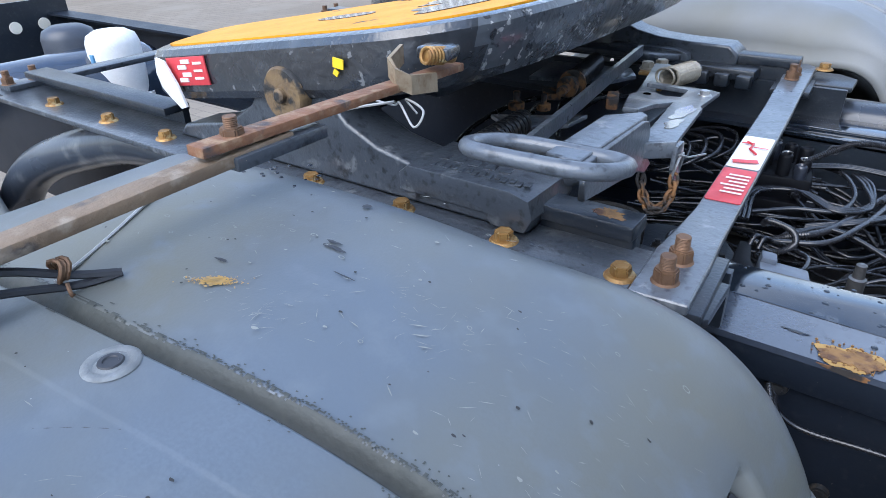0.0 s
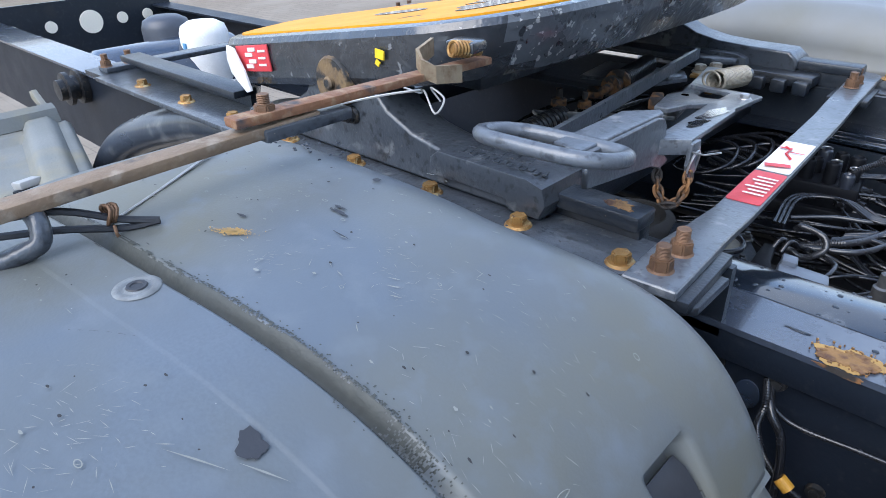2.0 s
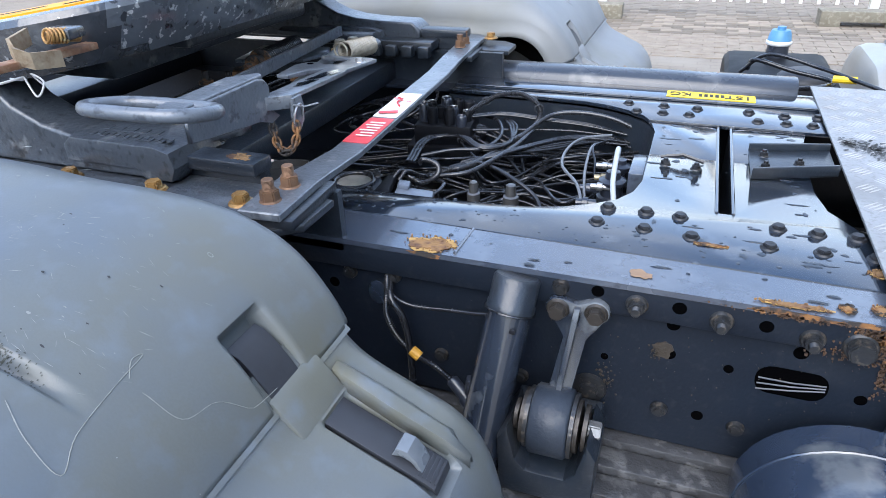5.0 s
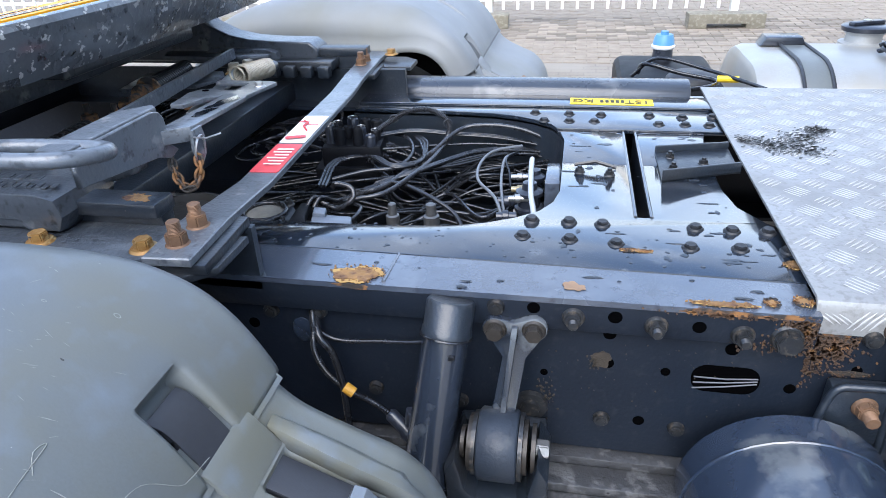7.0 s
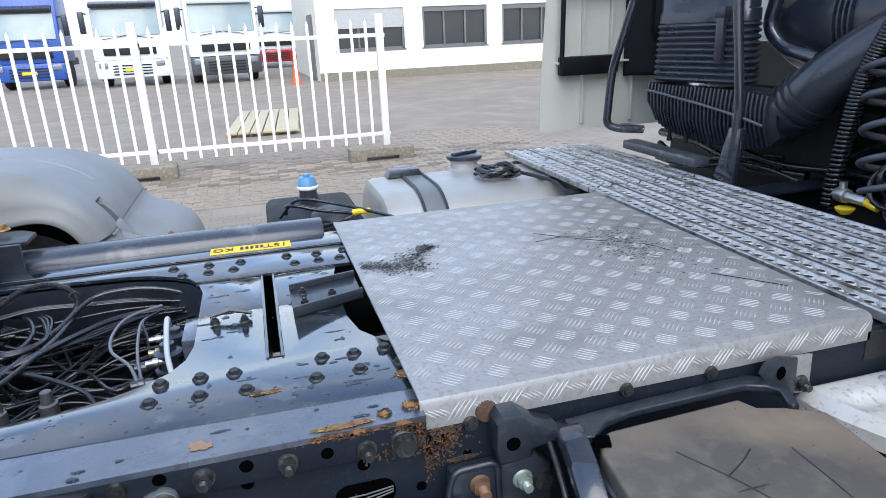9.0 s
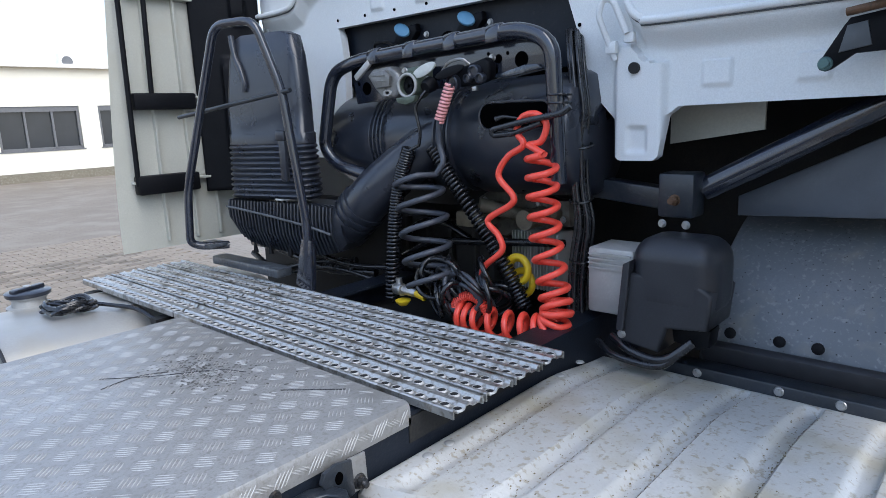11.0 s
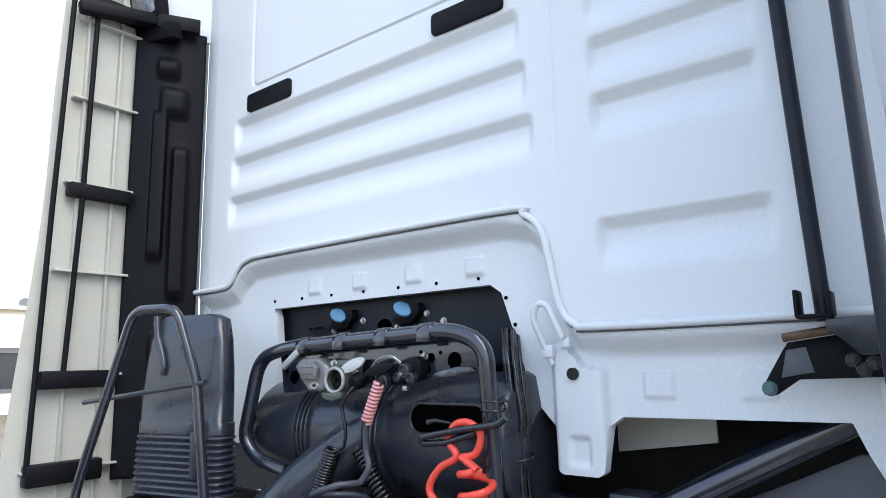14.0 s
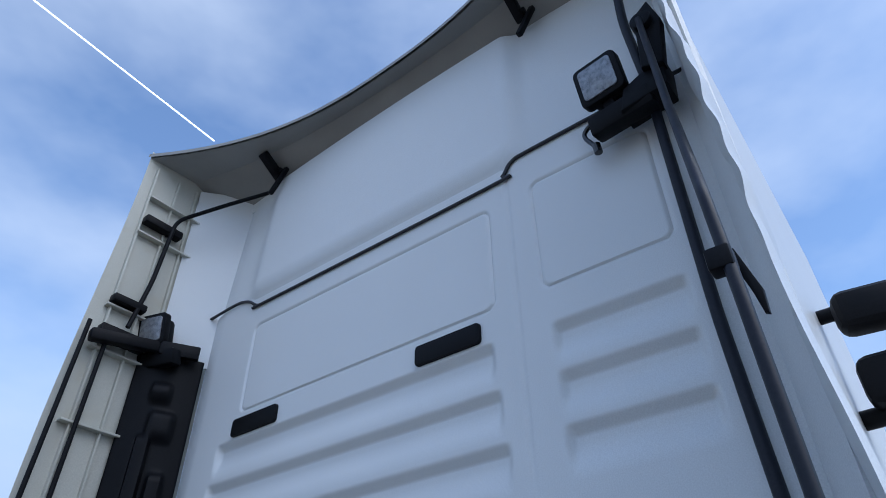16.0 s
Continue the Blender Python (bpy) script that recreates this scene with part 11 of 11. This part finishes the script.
for k in range(22):
    cx_, cy2, cz_ = 1.31 + rnd.uniform(-0.03, 0.06), rnd.uniform(-0.17, 0.03), rnd.uniform(0.985, 1.07)
    t1, t2 = rnd.uniform(50, 95), rnd.uniform(-40, 40)
    M = pose(cx_, cy2, cz_, t1, t2, rnd.uniform(0, 180))
    b = bmesh.new()
    ra = rnd.uniform(0.05, 0.085)
    sweep(b, [M @ Vector((ra * math.cos(a), ra * 0.75 * math.sin(a), 0.006 * math.sin(2 * a))) for a in [q * math.tau / 22 for q in range(22)]], 0.0075, 8, closed=True)
    part("cable_loop", b, HOSE if k % 4 else DARKHOSE, heap)
b = bmesh.new()
for dx, dy, dz, q in ((0.0, 0.0, 0.0, 1.0), (0.02, 0.012, -0.006, 0.9), (0.03, 0.006, -0.045, 0.95)):
    sweep(b, [(1.40 + dx, -0.212 + dy + 0.034 * q * math.cos(a), 1.085 + dz + 0.036 * q * math.sin(a)) for a in [k * 5.6 / 20 - 1.2 for k in range(21)]], 0.010, 10)
part("yellow_hose", b, YELLOW, heap, "yellow hose")
b = bmesh.new()
cyl(b, (1.29, 0.165, 1.000), (1.28, 0.125, 1.002), 0.019, seg=14, bev=0.003)
cyl(b, (1.287, 0.148, 1.00), (1.287, 0.150, 1.035), 0.010, seg=12)
cyl(b, (1.28, 0.125, 1.002), (1.28, 0.070, 1.000), 0.013, seg=12, bev=0.002)
part("metal_coupling", b, STEEL, heap, "metal hose coupling")
b = bmesh.new()
lathe(b, [(0, 0.012), (0.01, 0.022), (0.016, 0.024), (0.018, 0.018), (0.014, 0.0)], (1.272, 0.120, 0.958), (1.26, 0.120, 1.2), 16)
part("yellow_plug", b, YELLOW, heap, "yellow plug")
b = bmesh.new()
cyl(b, (1.28, 0.070, 1.000), (1.28, 0.035, 0.993), 0.012, seg=12)
part("yellow_cap", b, YELLOW, heap, "yellow plug")
# bundle of corrugated pipes running down at the opening's edge
bun = thing("pipe_bundle", (1.46, -0.40, 1.1), "bundle of corrugated black conduits tied together", "conduit")
for k in range(9):
    b = bmesh.new()
    dx, dy = 0.014 * (k % 3), -0.013 * (k // 3) + 0.004 * (k % 2)
    ln = spline([(1.54 + dx, -0.285 + dy, 1.72), (1.48 + dx, -0.325 + dy, 1.66), (1.455 + dx, -0.347 + dy, 1.587), (1.45 + dx, -0.360 + dy, 1.51), (1.45 + dx, -0.353 + dy, 1.43), (1.45 + dx, -0.358 + dy, 1.31), (1.45 + dx, -0.366 + dy * 1.3, 1.22), (1.45 + dx, -0.352 + dy * 1.4, 1.12), (1.45 + dx, -0.346 + dy * 1.4, 1.03), (1.44 + dx, -0.35 + dy * 1.6, 0.92)], 12)
    r = 0.0085 if k % 2 else 0.006
    sweep(b, ln, r, 8, rr=[r if i % 2 else r * 0.86 for i in range(len(ln))])
    part("conduit", b, HOSE, bun)
for z in (1.42, 1.28, 1.12):
    b = bmesh.new()
    sweep(b, [(1.465 + 0.026 * math.cos(a), -0.372 + 0.030 * math.sin(a), z + 0.006 * math.cos(a)) for a in [q * math.tau / 18 for q in range(18)]], 0.0035, 6, closed=True)
    part("cable_tie", b, HOSE, bun)

# grey box and black cover, cab mount, wheel-arch shroud
gb = thing("control_unit", (1.46, -0.5, 0.95), "light grey cast box beside a black plastic cover", "control unit")
b = bmesh.new()
box(b, (1.47, -0.485, 1.085), (0.12, 0.125, 0.17), (0, 0, 0), bev=0.008)
for k in range(4):
    box(b, (1.405, -0.485, 1.155 - 0.012 * k), (0.006, 0.115, 0.004))
part("casting", b, GREYBOX, gb)
b = bmesh.new()
box(b, (1.445, -0.655, 1.120), (0.17, 0.205, 0.19), bev=0.055, seg=5)
prism(b, [(-0.550, 1.13), (-0.535, 0.955), (-0.635, 0.942), (-0.655, 1.005), (-0.745, 1.015), (-0.755, 1.10), (-0.70, 1.13)], "x", 1.362, 1.52, bev=0.010)
prism(b, [(-0.566, 1.16), (-0.548, 1.15), (-0.532, 0.985), (-0.552, 0.985)], "x", 1.350, 1.40, bev=0.004)
soften(part("cover", b, mat("matte_cover", (0.020, 0.022, 0.028), (0.028, 0.030, 0.036), 0.42, scale=20, bump=0.15, fine=300), gb, "moulded black plastic cover"))
b = bmesh.new()
prism(b, [(-0.650, 1.000), (-0.742, 1.008), (-0.738, 0.965), (-0.715, 0.955), (-0.655, 0.965)], "x", 1.40, 1.46, bev=0.006)
part("connector_housing", b, MATTE, gb)
bolt(B_ZINC, 1.358, -0.545, 0.975, gb, BACK_R)
b = bmesh.new()
sweep(b, spline([(1.40, -0.50, 0.95), (1.37, -0.57, 0.93), (1.36, -0.65, 0.93), (1.38, -0.71, 0.98)], 8), 0.012, 8)
sweep(b, spline([(1.40, -0.46, 0.93), (1.36, -0.53, 0.915), (1.355, -0.64, 0.915), (1.37, -0.69, 0.96)], 8), 0.009, 8)
part("lead", b, HOSE, gb)
cm = thing("cab_mount", (1.55, -0.6, 1.2), "black steel cab mounting bracket with strut", "cab mount")
b = bmesh.new()
box(b, (1.56, -0.60, 1.295), (0.08, 0.09, 0.11), bev=0.008)
box(b, (1.60, -0.44, 1.29), (0.06, 0.28, 0.055), (6, 0, 0), bev=0.006)
part("bracket", b, CHASSIS, cm)
bolt(B_NUT, 1.518, -0.60, 1.285, cm, BACK_R)
for y in (-0.57, -0.63):
    bolt(B_ZINC, 1.518, y, 1.225, cm, BACK_R)
b = bmesh.new()
sweep(b, [(1.60, -0.64, 1.305), (1.66, -1.06, 1.535)], 0.030, 16)
part("strut", b, GLOSSBLK, cm, "glossy black strut tube")
sh = thing("wheel_arch", (1.75, -0.9, 0.9), "grey plastic front wheel-arch liner with dust", "wheel arch")
b = bmesh.new()
rows = []
for i in range(13):
    t = i / 12
    a = radians(12 + 66 * t)
    rows.append([b.verts.new((2.15 - 0.62 * math.cos(a), y, 0.78 + 0.47 * math.sin(a))) for y in (-0.665, -0.67, -0.70, -0.9, -1.10, -1.14)])
for A, B in zip(rows, rows[1:]):
    for k in range(5):
        b.faces.new((A[k], A[k + 1], B[k + 1], B[k]))
o = part("liner", b, SHROUD, sh)
o.modifiers.new("thickness", "SOLIDIFY").thickness = 0.006
b = bmesh.new()
prism(b, [(-0.685, 1.225), (-1.14, 1.245), (-1.14, 1.42), (-1.02, 1.44), (-0.685, 1.275)], "x", 1.72, 1.735, bev=0.004)
part("upper_panel", b, mat("blue_grey_panel", (0.10, 0.115, 0.14), None, 0.4), sh, "smooth blue-grey panel")
b = bmesh.new()
box(b, (1.53, -0.92, 0.90), (0.03, 0.48, 0.09), (0, -18, 0), bev=0.01)
part("lower_lip", b, STRAP, sh)
b = bmesh.new()
box(b, (1.47, -0.90, 0.875), (0.06, 0.60, 0.05), bev=0.006)
part("step_beam", b, CHASSIS, sh)
for y in (-0.74, -0.85, -0.93):
    b = bmesh.new()
    lathe(b, [(0, 0.014), (0.004, 0.013), (0.007, 0.005), (0.007, 0)], (1.538, y, 0.965), (0.6, y, 1.15), 12)
    part("push_pin", b, MATTE, sh)
for y in (-0.70, -0.88, -1.0):
    bolt(B_ZINC, 1.44, y, 0.885, sh, BACK_R)
fe = thing("front_fender", (1.9, -1.2, 0.9), "white front wing edge of the cab with an amber lamp", "wing")
b = bmesh.new()
prism(b, [(1.52, 0.80), (1.55, 1.05), (1.62, 1.28), (1.75, 1.40), (2.6, 1.40), (2.6, 1.30), (1.85, 1.28), (1.72, 1.15), (1.66, 0.80)], "y", -1.24, -1.14, bev=0.02)
part("wing", b, WHITE, fe)
b = bmesh.new()
box(b, (1.505, -1.178, 0.980), (0.03, 0.024, 0.075), bev=0.006)
part("side_lamp", b, AMBER, fe, "amber side lamp")
b = bmesh.new()
box(b, (1.90, -1.258, 1.10), (0.05, 0.026, 0.165), bev=0.010, seg=3)
part("door_handle", b, SEAL, fe, "grey plastic handle")
b = bmesh.new()
box(b, (1.50, -1.135, 1.00), (0.05, 0.05, 0.12), bev=0.01)
part("lamp_carrier", b, BLACKPL, fe)
b = bmesh.new()
lathe(b, [(-0.12, 0.30), (-0.14, 0.45), (-0.1, 0.50), (0.1, 0.50), (0.14, 0.45), (0.12, 0.30)], (2.15, -1.0, 0.5), (2.15, 0, 0.5), 40)
part("front_tyre", b, TYRE, fe)
b = bmesh.new()
lathe(b, [(-0.12, 0.30), (-0.14, 0.45), (-0.1, 0.50), (0.1, 0.50), (0.14, 0.45), (0.12, 0.30)], (2.15, 1.0, 0.5), (2.15, 2, 0.5), 40)
part("front_tyre", b, TYRE, fe)


# ---- paving stones beyond the truck, laid one by one ----
b = bmesh.new()
box(b, (0, 0, 0), (0.202, 0.098, 0.03), bev=0.003, seg=1)
me_p = finish(b, "paver", PAVER)
rnd = random.Random(17)
n_single = 0
rest = bmesh.new()
for j in range(34):
    y = 5.0 + 0.105 * j
    for i in range(30):
        x = -2.6 + 0.21 * i + (0.105 if j % 2 else 0.0)
        z = -0.008 + rnd.uniform(-0.002, 0.002)
        if n_single < 300 and 9 <= j < 22 and 4 <= i < 28:
            shared("paver", me_p, pose(x, y, z, rnd.uniform(-0.6, 0.6), rnd.uniform(-0.6, 0.6), rnd.uniform(-0.7, 0.7)), ground)
            n_single += 1
        else:
            box(rest, (x, y, z), (0.202, 0.098, 0.03), (rnd.uniform(-0.5, 0.5), rnd.uniform(-0.5, 0.5), rnd.uniform(-0.7, 0.7)))
tagged(part("pavers", rest, PAVER, ground), kind="stuff")
